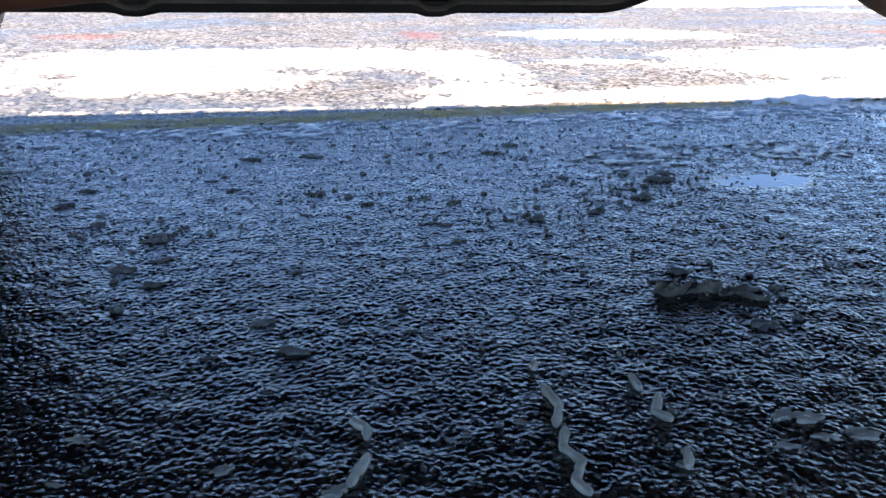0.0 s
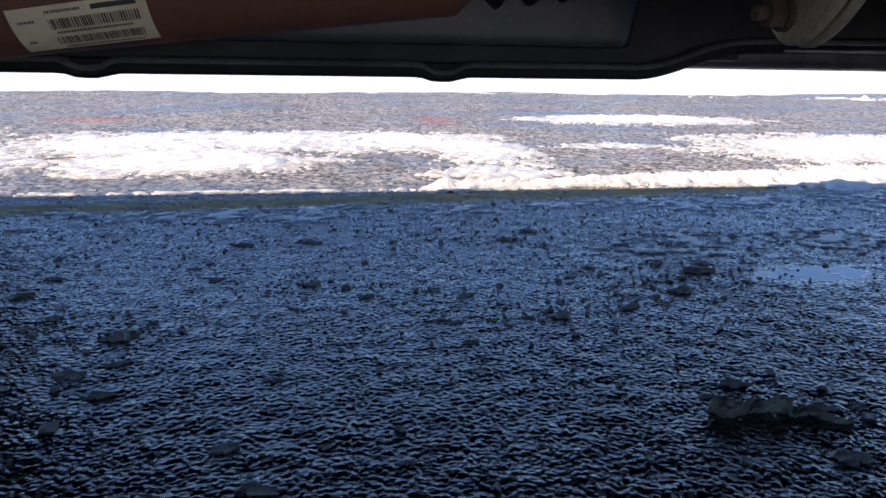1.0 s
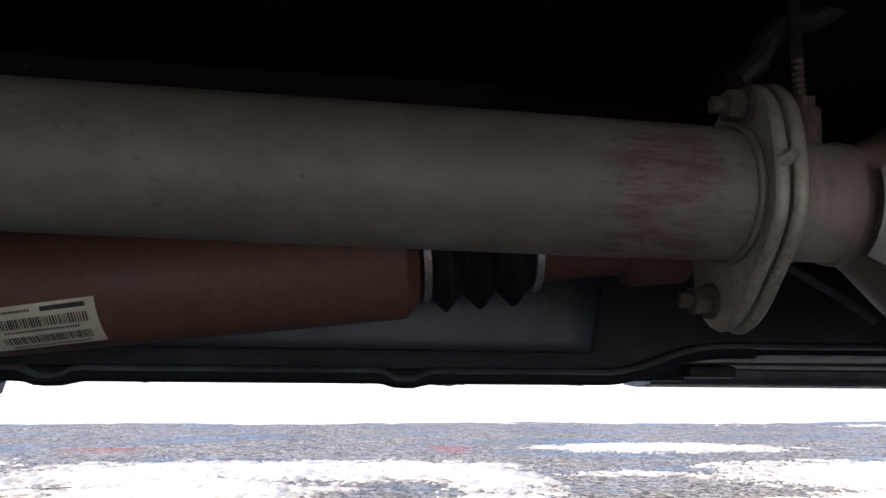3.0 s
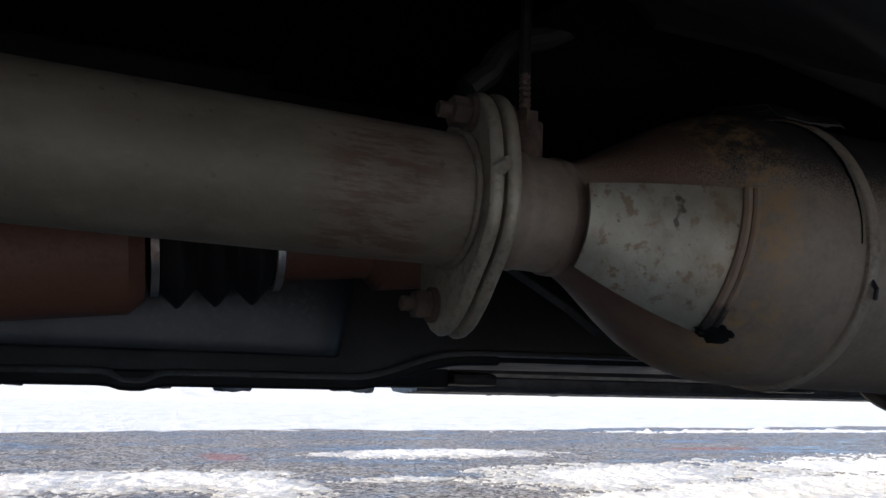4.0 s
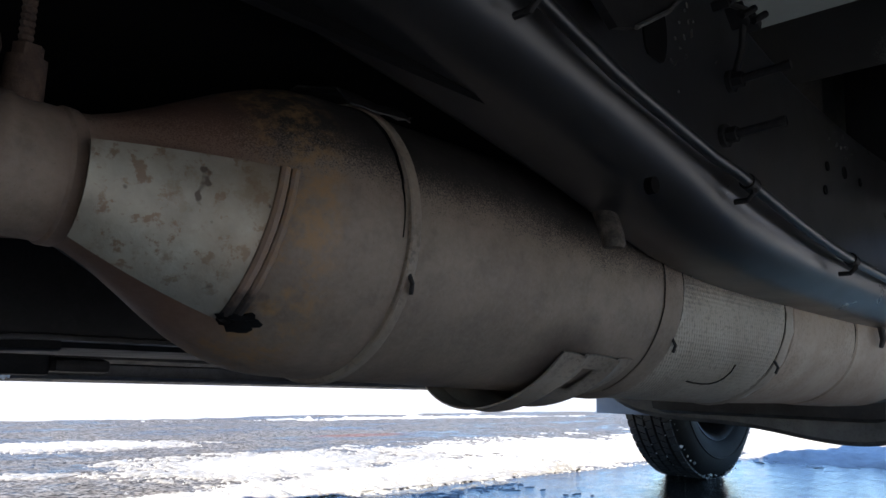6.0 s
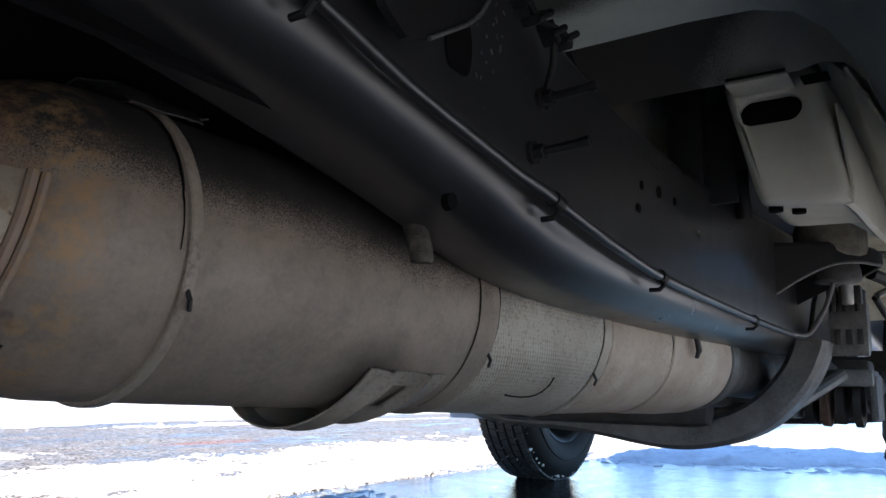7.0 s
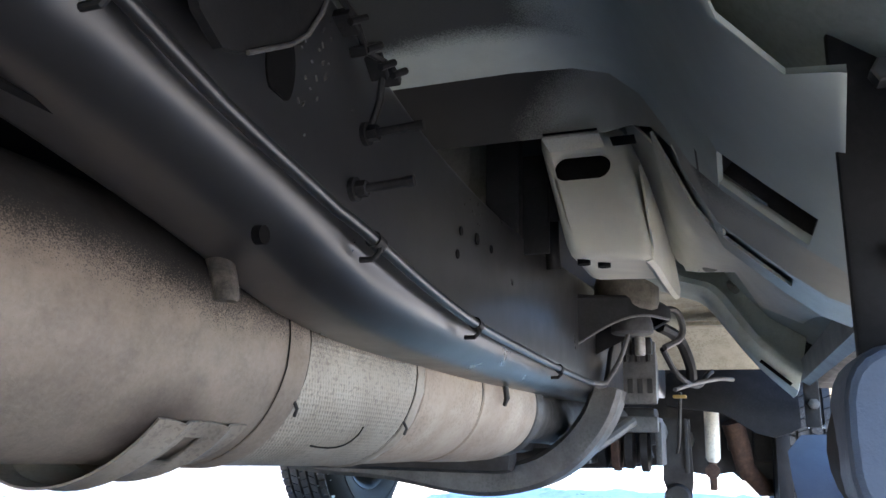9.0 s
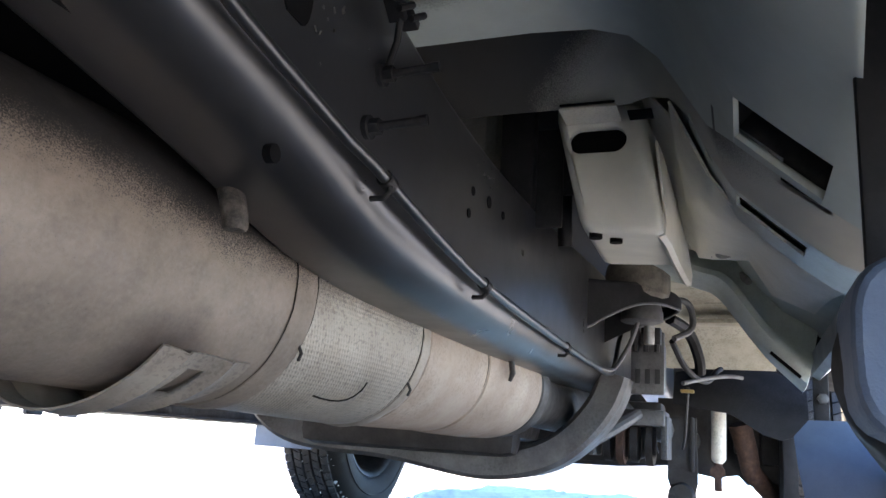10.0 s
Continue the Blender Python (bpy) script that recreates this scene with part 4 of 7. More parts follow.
# place on the ground, length in metres, turn
PLACES = (
    (0.337, 0.196, 0.036, 14), (0.247, 0.142, 0.020, -9), (0.367, 0.378, 0.038, 22), (0.003, 0.502, 0.034, -3), (-0.090, 0.265, 0.060, 25), (0.729, 0.508, 0.045, 19),
    (-0.189, 0.347, 0.034, 22), (0.102, 0.112, 0.020, 16), (-0.073, 0.100, 0.042, 8), (0.409, 0.373, 0.016, -24), (-0.039, 0.563, 0.026, 4), (-0.018, 0.591, 0.024, 24),
    (0.146, 0.456, 0.050, -10), (0.224, 0.392, 0.035, 16), (0.119, 0.347, 0.022, -22), (0.027, 0.705, 0.060, -15), (0.145, 0.717, 0.060, -18), (0.326, 0.407, 0.030, -2),
    (0.322, 0.113, 0.020, 5), (0.432, 0.274, 0.024, -10), (0.481, 0.275, 0.050, -1), (0.553, 0.448, 0.032, 9), (0.601, 0.498, 0.035, -19), (0.603, 0.394, 0.022, 11),
    (0.780, 0.460, 0.080, -10), (0.811, 0.500, 0.050, -25), (0.589, 0.297, 0.050, 21), (0.680, 0.409, 0.030, -12), (0.704, 0.362, 0.060, 1), (0.518, 0.701, 0.060, -8),
    (0.575, 0.765, 0.050, -14), (-0.260, 0.450, 0.050, 24), (-0.241, 0.530, 0.040, -1), (-0.210, 0.551, 0.030, -15), (-0.075, 0.182, 0.035, 23), (-0.122, 0.157, 0.050, -21),
    (-0.060, 0.309, 0.030, -17), (0.061, -0.030, 0.040, 14), (0.151, -0.038, 0.018, 14), (0.219, -0.078, 0.026, 3), (0.094, -0.104, 0.050, -17), (0.290, -0.269, 0.024, -17),
    (-0.095, -0.291, 0.020, -25), (-0.092, -0.231, 0.030, -25), (0.406, -0.326, 0.016, -12), (0.532, -0.300, 0.040, 24), (0.552, -0.308, 0.045, -12), (0.548, -0.338, 0.036, -15),
    (0.508, -0.344, 0.030, -15), (0.585, -0.340, 0.050, -7), (0.186, -0.137, 0.016, -5), (0.622, -0.126, 0.045, -13), (0.482, -0.261, 0.018, 9), (0.120, -0.337, 0.035, 18),
    (0.033, -0.294, 0.026, 15), (0.007, -0.103, 0.030, -12), (0.600, 0.035, 0.050, -14), (0.553, 0.012, 0.030, 19), (0.660, -0.035, 0.040, -13), (0.697, -0.033, 0.030, -1),
)
for k, (x, y, size, turn) in enumerate(PLACES):
    ob = new("ice_lump", (pale_meshes if y < -0.2 else lump_meshes)[k % 8])
    ob.matrix_world = pose(x, y, -0.0004, 0, 0, turn) @ Matrix.Diagonal((size * 0.7, size * 0.66, size * 0.62, 1))
    tagged(ob, "small beige lump of ice on wet asphalt" if y < -0.2 else "small flat lump of dirty ice on wet asphalt", "ice lump", "ice lumps on the asphalt")
for k, (x, y, sx, sy, sz, turn) in enumerate(((-0.62, 0.588, 0.014, 0.03, 0.03, 5), (-0.578, 0.589, 0.012, 0.03, 0.032, -8), (-0.54, 0.575, 0.035, 0.012, 0.014, 4), (-0.5, 0.60, 0.045, 0.014, 0.018, 8), (-0.43, 0.55, 0.03, 0.022, 0.028, 20), (-0.47, 0.585, 0.03, 0.012, 0.02, -10),
                                             (-0.485, 0.40, 0.010, 0.022, 0.012, 15), (-0.45, 0.40, 0.012, 0.01, 0.01, 0), (-0.33, 0.067, 0.03, 0.014, 0.02, 30), (-0.77, 0.80, 0.05, 0.03, 0.03, 0), (-0.70, 0.84, 0.04, 0.02, 0.022, 0), (-0.66, 0.565, 0.05, 0.012, 0.014, 2), (-0.60, 0.62, 0.05, 0.012, 0.016, -3))):
    ob = part("ice_block", lump((sx * 0.6, sy * 0.6, sz * 1.0), -0.05, 300 + k, 3, 0.8), M_CLEAR_ICE, smooth=40, at=pose(x, y, 0.0, 0, 0, turn))
    tagged(ob, "pale translucent block of ice by the rear tyre", "ice block", "ice blocks by the rear tyre")
# crumbs of dirty ice lying in loose groups between the lumps
crumbs, rc = Mesh(), random.Random(64)
for cx, cy, sx, sy, n in ((0.72, 0.47, 0.11, 0.045, 90), (0.52, 0.68, 0.06, 0.05, 45), (0.81, 0.42, 0.06, 0.03, 35), (0.46, 0.29, 0.06, 0.03, 40), (0.36, 0.38, 0.06, 0.02, 22), (-0.11, 0.29, 0.07, 0.03, 40), (0.145, 0.46, 0.06, 0.035, 40), (0.80, 0.67, 0.25, 0.05, 110), (0.2, 0.80, 0.4, 0.09, 150), (-0.35, 0.74, 0.3, 0.1, 120), (0.62, 0.31, 0.08, 0.04, 30), (0.25, 0.15, 0.3, 0.15, 70)):
    for _ in range(n):
        chip(crumbs, rc.gauss(cx, sx), rc.gauss(cy, sy), rc.uniform(0.002, 0.006) * (1.9 if rc.random() < 0.15 else 1), rc)
tagged(part("ice_crumbs", crumbs, M_ICE, smooth=0), "small dirty crumbs of ice on wet asphalt", "ice crumbs", kind="stuff")
# one long heap of frozen slush
sl = Mesh()
path = [(0.540 + 0.13 * k / 66, -0.034 + 0.018 * math.sin(0.35 + 2.6 * k / 66) - 0.03 * k / 66, 0.003) for k in range(67)]
sl.tube(path, [0.005] + [0.0098 - 0.005 * k / 66 for k in range(1, 66)] + [0.003], 36)
for k, p in enumerate(sl.v):
    q = Vector(p)
    w = 0.011 * noise.noise(q * 45) + 0.009 * noise.noise(q * 110) + 0.006 * noise.noise(q * 260)
    sl.v[k] = (p[0] + 0.7 * w, p[1] + 0.012 * noise.noise(q * 45 + Vector((9, 0, 0))), max(-0.003, p[2] * 0.9 + 1.0 * w))
ob = part("slush_lump", sl, M_BROWN_SLUSH, smooth=60)
tagged(ob, "brown-grey lump of frozen slush on asphalt", "slush lump")
# rod-like bits of ice pressed out of tyre grooves
def rod(path, r=0.0042):
    """A crooked stick with uneven thickness."""
    q = [(lerp(a[0], b[0], k / 4), lerp(a[1], b[1], k / 4)) for a, b in zip(path, path[1:]) for k in range(4)] + [path[-1]]
    return Mesh().tube([(x + 0.002 * noise.noise(Vector((x * 90, y * 90, 1))), y, r) for x, y in q], [r * (0.7 if k in (0, len(q) - 1) else 1 + 0.45 * noise.noise(Vector((x * 160, y * 160, 4)))) for k, (x, y) in enumerate(q)], 8)


STICKS = (((0.327, -0.219), (0.331, -0.255), (0.317, -0.285)), ((0.324, -0.291), (0.313, -0.318), (0.321, -0.339), (0.307, -0.362), (0.314, -0.378)), ((0.331, -0.172), (0.329, -0.186)),
          ((0.42, -0.214), (0.418, -0.24)), ((0.431, -0.253), (0.415, -0.279), (0.424, -0.294)), ((0.415, -0.338), (0.406, -0.361)), ((0.14, -0.246), (0.152, -0.262), (0.15, -0.275)), ((0.15, -0.3), (0.14, -0.318), (0.13, -0.335)))
for k, pts in enumerate(STICKS):
    tagged(part("ice_stick", rod(pts), M_PALE_BIT), "thin crooked stick of grey ice on asphalt", "ice stick", "ice sticks on the asphalt")
# crumbs: far too many to count
cr = Mesh()
for k in range(3600):
    band = rng.random()
    x = rng.uniform(-1.0, 1.9)
    y = rng.gauss(0.93, 0.14) if band < 0.45 else rng.uniform(-0.4, 1.1)
    chip(cr, x, y, rng.uniform(0.0018, 0.0042) * (2.2 if rng.random() < 0.1 else 1), rng, 0.002)
tagged(part("ice_crumbs", cr, M_ICE, smooth=0), "scattered grey crumbs of ice on asphalt", "ice crumbs", kind="stuff")

# ---------------------------------------------------------------- parked vehicles past the bank
def side_outline(length, low, roof):
    """Side view of a pickup from its rear bumper round the roof and back along the sill with two wheel arches."""
    pts = [(0.0, low + 0.1), (0.0, 1.12), (0.03, 1.16), (length * 0.36, 1.17), (length * 0.375, roof - 0.06), (length * 0.41, roof), (length * 0.60, roof), (length * 0.70, 1.24), (length * 0.95, 1.12), (length, 1.0), (length, low + 0.12), (length - 0.12, low)]
    for c in (length * 0.80, length * 0.185):
        pts += [(c + 0.50 * math.cos(a), low + 0.02 + 0.42 * math.sin(a)) for a in frange(0.0, math.pi, 10)]
    return pts + [(0.1, low)]


def parked_vehicle(x, y, turn, paint, label, length=5.6, low=0.55, roof=1.85):
    car = tagged(new("parked_pickup"), label, "pickup", "vehicles parked past the snow bank")
    side = Matrix(((1, 0, 0, 0), (0, 0, 1, 0), (0, 1, 0, 0), (0, 0, 0, 1)))
    part("body", Mesh().prism(side_outline(length, low, roof), 0.0, 1.9, side), paint, car, smooth=30)
    for w, (a, b) in enumerate(((0.43, 0.50), (0.515, 0.59))):
        for yy in (-0.006, 1.906):
            part("window", Mesh().box((length * a, yy - 0.006, 1.28), (length * b, yy + 0.006, roof - 0.12), 0.004), M_TANK, car, "dark side window")
    for xx in (-0.12, length - 0.02):
        part("bumper", Mesh().box((xx, 0.05, low + 0.02), (xx + 0.16, 1.85, low + 0.26), 0.04), M_DARKSTEEL, car, "dark steel bumper")
    for yy in (0.15, 1.5):
        part("headlight", Mesh().box((length - 0.01, yy, 0.86), (length + 0.03, yy + 0.28, 0.98), 0.02), M_TIN, car, "bright headlight")
        part("tail_light", Mesh().box((-0.03, yy, 0.85), (0.01, yy + 0.2, 1.1), 0.02), M_RUST, car, "dull red tail light")
    for c in (length * 0.80, length * 0.185):
        part("axle", Mesh().tube([(c, 0.2, 0.42), (c, 1.7, 0.42)], 0.07, 12), M_DARKSTEEL, car)
        for yy, s in ((0.0, 1), (1.9, -1)):
            t = Mesh().tube([(c, yy + s * a, 0.42) for a in (0.0, 0.02, 0.05, 0.22, 0.25, 0.27)], [0.27, 0.38, 0.42, 0.42, 0.38, 0.27], 32)
            tyre = part("tyre", t, M_TYRE, car, "black tyre")
            part("rim", Mesh().tube([(c, yy - s * 0.004, 0.42), (c, yy + s * 0.02, 0.42)], [0.24, 0.27], 24), M_RIM, tyre, "grey rim")
    car.matrix_world = pose(x, y, 0.0, 0, 0, turn)
    return car


PAINTS = {"dark teal": (0.03, 0.06, 0.065), "pale blue": (0.25, 0.36, 0.50), "silver-grey": (0.32, 0.33, 0.34), "dark grey": (0.06, 0.06, 0.065)}
for x, y, turn, colour in ((-9.0, 19.6, 3, "silver-grey"), (-3.05, 20.3, 1, "dark teal"), (2.45, 20.6, 2, "pale blue"), (10.6, 21.4, 3, "dark grey"), (18.4, 22.0, 3, "pale blue")):
    parked_vehicle(x, y, turn, plain(colour.replace(" ", "_").replace("-", "_") + "_car_paint", PAINTS[colour], 0.3), colour + " pickup parked on snow past the bank")

# ---------------------------------------------------------------- truck
truck = tagged(new("truck"), "grey work truck with black frame, dual rear tyres, rusty exhaust", "truck")

# --- exhaust pipe
def pipe_axis(x):
    return Vector((x, -0.2433 + 0.0128 * x, 0.4457 - 0.0086 * x))


def dpf_axis(x):
    return Vector((x, -0.1592 - 0.0669 * x, 0.4556 - 0.0247 * x))


p = Mesh().tube([(-2.2, -0.62, 0.58), (-1.7, -0.5, 0.6), (-1.2, -0.33, 0.6), (-0.95, -0.27, 0.53), (-0.7, -0.252, 0.458)] + [pipe_axis(x) + Vector((0, 0, 0.0018)) for x in frange(-0.6, 0.446, 12)], [0.0418] * 17 + [0.041], 48)
pipe = part("exhaust_pipe", p, M_HOTPIPE, truck, "brown-grey steel pipe with a scorched end")


def flange(x0, x1, grow=0.0):
    """An oval two-bolt plate round the pipe, its edge a little uneven."""
    c = pipe_axis((x0 + x1) / 2)
    n, out = 56, []
    s = math.radians(26)
    for k in range(n):
        a = 2 * math.pi * k / n
        r = 0.0525 + (0.017 if math.cos(a) > 0 else 0.034) * abs(math.cos(a)) ** 5 + grow + 0.0008 * noise.noise(Vector((3 * math.cos(a), 3 * math.sin(a), x0 * 40)))
        u, v = r * math.cos(a), r * math.sin(a)
        out.append((c.y - u * math.sin(s) + v * math.cos(s), c.z + u * math.cos(s) + v * math.sin(s)))
    rings = []
    for x, k in ((x0, 0.955), (x0 + 0.0012, 0.985), (x0 + 0.003, 1.0), (x1 - 0.003, 1.0), (x1 - 0.0012, 0.985), (x1, 0.955)):
        rings.append([(x, c.y + (a - c.y) * k, c.z + (b - c.z) * k) for a, b in out])
    return Mesh().rings(rings)


part("flange_plate", flange(0.4465, 0.4552), M_FLANGE, pipe, "tan oval flange plate")
part("flange_plate", flange(0.4572, 0.4660, 0.0012), M_FLANGE, pipe, "tan oval flange plate")
part("weld_bead", Mesh().tube([pipe_axis(0.444) + Vector((0.002 * noise.noise(Vector((k, 0, 3))), 0.0418 * math.cos(k * 0.1309), 0.0418 * math.sin(k * 0.1309) + 0.0018)) for k in range(49)], [0.0024 + 0.0010 * noise.noise(Vector((k * 1.7, 4, 1))) for k in range(49)], 8), M_HOTPIPE, pipe, "rough weld bead at the flange")
for sgn in (1, -1):
    c = pipe_axis(0.45) + Vector((0, -(0.056 if sgn > 0 else 0.068) * math.sin(radians(26)) * sgn, (0.056 if sgn > 0 else 0.068) * math.cos(radians(26)) * sgn))
    b = Mesh().tube([(0.4235, c.y, c.z), (0.4245, c.y, c.z), (0.447, c.y, c.z)], [0.0038, 0.005, 0.005], 12)
    b.tube([(0.4315, c.y, c.z), (0.4325, c.y, c.z), (0.4425, c.y, c.z)], [0.0075, 0.0095, 0.0095], 6)
    b.tube([(0.4425, c.y, c.z), (0.4428, c.y, c.z), (0.4467, c.y, c.z)], [0.0095, 0.0115, 0.0115], 18)
    b.tube([(0.4655, c.y, c.z), (0.473, c.y, c.z), (0.474, c.y, c.z)], [0.0095, 0.0095, 0.007], 6)
    part("flange_bolt", b, M_RUSTY_CAP, pipe, "rusted stud with nut")
nb = Mesh().tube([(0.4515, -0.288, 0.452), (0.4545, -0.2955, 0.455)], [0.005, 0.0035], 10)
part("flange_pin", nb, M_FLANGE, pipe, "small tan pin")

# --- particulate filter
prof = [(0.464, 0.0375), (0.478, 0.0375), (0.480, 0.0388), (0.486, 0.0388), (0.488, 0.0375), (0.512, 0.0375), (0.514, 0.0392), (0.521, 0.0392), (0.523, 0.038), (0.532, 0.040), (0.55, 0.0475), (0.575, 0.0605), (0.60, 0.0745), (0.62, 0.0855), (0.635, 0.0925), (0.648, 0.0975), (0.662, 0.1012), (0.68, 0.1032), (0.70, 0.1035), (0.72, 0.1035)]


def dpf_ring(x, r, n=72):
    k = min(1.0, max(0.0, (x - 0.49) / 0.15))
    k = k * k * (3 - 2 * k)
    c = pipe_axis(x).lerp(dpf_axis(x), k)
    return [c + Vector((0, -math.cos(2 * math.pi * j / n) * r, math.sin(2 * math.pi * j / n) * r)) for j in range(n)]


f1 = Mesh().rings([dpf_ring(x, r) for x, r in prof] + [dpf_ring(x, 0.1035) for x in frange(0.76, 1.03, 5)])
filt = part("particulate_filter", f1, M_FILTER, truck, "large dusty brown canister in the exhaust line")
part("clamp_band", Mesh().rings([dpf_ring(x, r) for x, r in ((0.7165, 0.1035), (0.717, 0.1062), (0.7182, 0.1072), (0.7242, 0.1072), (0.7258, 0.1062), (0.7268, 0.1035))], caps=False), M_JOINT, filt, "narrow steel clamp band")
part("clamp_band", Mesh().rings([dpf_ring(x, r) for x, r in ((1.028, 0.1035), (1.0295, 0.1052), (1.036, 0.1062), (1.054, 0.1064), (1.058, 0.1058), (1.0595, 0.100))], caps=False), M_FILTER, filt, "broad dusty joint band")


def sleeve(name, rows, material, label, uvs=0.0):
    ob = part(name, Mesh().rings([dpf_ring(x, r) for x, r in rows]), material, filt, label)
    if uvs:
        me = ob.data
        lay = me.uv_layers.new(name="UVMap")
        for poly in me.polygons:
            c = poly.center
            ac = math.atan2(c.z - dpf_axis(c.x).z, -(c.y - dpf_axis(c.x).y))
            for li in poly.loop_indices:
                v = me.vertices[me.loops[li].vertex_index].co
                ax = dpf_axis(v.x)
                a = math.atan2(v.z - ax.z, -(v.y - ax.y))
                if a - ac > math.pi:
                    a -= 2 * math.pi
                if ac - a > math.pi:
                    a += 2 * math.pi
                lay.data[li].uv = (v.x / uvs + 0.5 * a * 0.103 / uvs, a * 0.0893 / uvs * 1.15)
    return ob


sleeve("heat_blanket", [(1.06, 0.098), (1.061, 0.1042)] + [(x, 0.1042) for x in frange(1.08, 1.26, 5)] + [(1.279, 0.1042), (1.28, 0.099)], M_BLANKET, "dimpled pale heat blanket", 0.0046)
sb = sleeve("seam_bead", [(1.281, 0.099), (1.283, 0.1042), (1.287, 0.105), (1.292, 0.1052), (1.297, 0.105), (1.302, 0.104), (1.308, 0.1)], M_FILTER_PALE, "rough seam bead")
for v in sb.data.vertices:
    c = dpf_axis(v.co.x)
    v.co = c + (v.co - c) * (1 + 0.02 * noise.noise(v.co * 170))
sleeve("rear_can", [(1.306, 0.1), (1.309, 0.1025), (1.36, 0.1015), (1.45, 0.099), (1.505, 0.0975), (1.507, 0.0955), (1.512, 0.0955), (1.514, 0.098), (1.56, 0.0985), (1.66, 0.0975), (1.75, 0.094), (1.785, 0.089), (1.80, 0.082), (1.803, 0.07)], M_CAN_LIGHT, "light brown steel can")
sleeve("outlet_pipe", [(1.79, 0.07), (1.806, 0.086), (1.83, 0.088), (1.85, 0.084), (1.88, 0.07), (2.0, 0.058), (2.35, 0.058)], M_DARKSTEEL, "dark outlet pipe")
# tin plate over the cone
rows = []
for i in range(9):
    s = i / 8
    x = lerp(0.517, 0.622, s)
    r = lerp(0.046, 0.1035, s)
    c = pipe_axis(x).lerp(dpf_axis(x), s)
    lo, hi = lerp(-0.95, -0.80, s), lerp(0.27, 0.165, s)
    rows.append([c + Vector((-0.018 * s * (1 - k / 8), -math.cos(lerp(lo, hi, k / 8)) * r, math.sin(lerp(lo, hi, k / 8)) * r)) for k in range(9)])
tin = part("tin_shield", Mesh().strip(rows, 0.0016), M_SHIELD, filt, "zinc tin plate spotted with rust")
part("rim_bead", Mesh().tube(rows[-1], 0.0034, 8).tube([q + Vector((0.007, -0.0005, 0)) for q in rows[-1]], 0.003, 8), M_FILTER, tin, "brown rolled edge")
part("strap_edge", Mesh().strip([[(0.54, -0.078, 0.4505), (0.60, -0.078, 0.4185), (0.632, -0.078, 0.401), (0.662, -0.078, 0.381)], [(0.54, -0.07, 0.447), (0.60, -0.07, 0.415), (0.632, -0.07, 0.3975), (0.662, -0.07, 0.3775)]], 0.002), M_ARM, filt, "thin grey strap edge behind the cone")
# sensor boss and its wire above the flange
bs = Mesh().tube([(0.492, -0.245, 0.475), (0.492, -0.248, 0.498)], [0.0115, 0.0105], 12)
bs.tube([(0.492, -0.248, 0.497), (0.492, -0.249, 0.505)], 0.008, 6)
bs.tube([(0.490, -0.249, 0.505 + 0.002 * k) for k in range(14)], [0.0032 if k % 2 else 0.0042 for k in range(14)], 8)
part("sensor_boss", bs, M_RUSTY_CAP, filt, "rusty sensor boss")
w = Mesh().tube([(0.49, -0.249, 0.53), (0.492, -0.246, 0.56), (0.50, -0.235, 0.60), (0.53, -0.22, 0.63), (0.65, -0.2, 0.66)], 0.004, 8)
w.tube([(0.455, -0.235, 0.519), (0.462, -0.235, 0.526), (0.471, -0.235, 0.533), (0.478, -0.235, 0.546), (0.491, -0.235, 0.559), (0.514, -0.235, 0.567), (0.557, -0.235, 0.593), (0.62, -0.23, 0.64)], 0.0085, 10)
part("sensor_wire", w, M_BLACK, filt, "black wire loom")
# Black sheet added above the canister; it stands in for shade in the gap.
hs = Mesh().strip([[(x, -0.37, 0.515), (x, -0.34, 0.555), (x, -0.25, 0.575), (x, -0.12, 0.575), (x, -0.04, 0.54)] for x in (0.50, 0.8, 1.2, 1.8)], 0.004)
part("canister_gap_sheet", hs, M_DEEP_BLACK, truck, "black sheet added to darken the gap over the canister", smooth=50)
# peg on the canister
pg = Mesh().tube([(0.915, -0.325, 0.505), (0.909, -0.343, 0.475), (0.905, -0.352, 0.456), (0.904, -0.354, 0.4475), (0.904, -0.354, 0.4455), (0.904, -0.354, 0.4465), (0.905, -0.352, 0.458)], [0.0105, 0.0098, 0.0094, 0.0092, 0.0078, 0.0062, 0.0060], 18)
part("sensor_peg", pg, weathered("sooty_peg", (0.05, 0.043, 0.036), (0.014, 0.013, 0.012), (0.13, 0.11, 0.09), (0.6, 0.85), 0.1, 60, 420, 0.5, relief=0.4), filt, "stubby open peg dusted with black")
# hanging strap under the canister
rows = []
for i in range(31):
    a = lerp(radians(41), radians(168), i / 30)
    hang = math.sin(math.pi * min(1.0, max(0.0, (math.degrees(a) - 46) / 122))) ** 1.4
    row = []
    for k, x in enumerate((0.912, 0.920, 0.930, 0.936, 0.942, 0.953, 0.971, 0.979, 0.985, 0.991, 1.003, 1.012)):
        rib = 0.0052 if k in (3, 8) else (0.0014 if k in (2, 4, 7, 9) else 0)
        r = 0.1065 + (0.017 - 0.0155 * k / 11) * hang + rib
        row.append(dpf_axis(x - 0.02 * hang) + Vector((0, -math.cos(a) * r, -math.sin(a) * r)))
    rows.append(row)
st = Mesh().strip(rows, 0.002)
def in_slot(fc):
    c = sum((Vector(st.v[i]) for i in fc), Vector()) / len(fc)
    ax = dpf_axis(c.x)
    a = math.degrees(math.atan2(ax.z - c.z, ax.y - c.y))
    shift = 0.02 * math.sin(math.pi * min(1.0, max(0.0, (a - 46) / 122))) ** 1.4
    return 0.953 < c.x + shift < 0.971 and 50 < a < 67
keep = [k for k, fc in enumerate(st.f) if not in_slot(fc)]
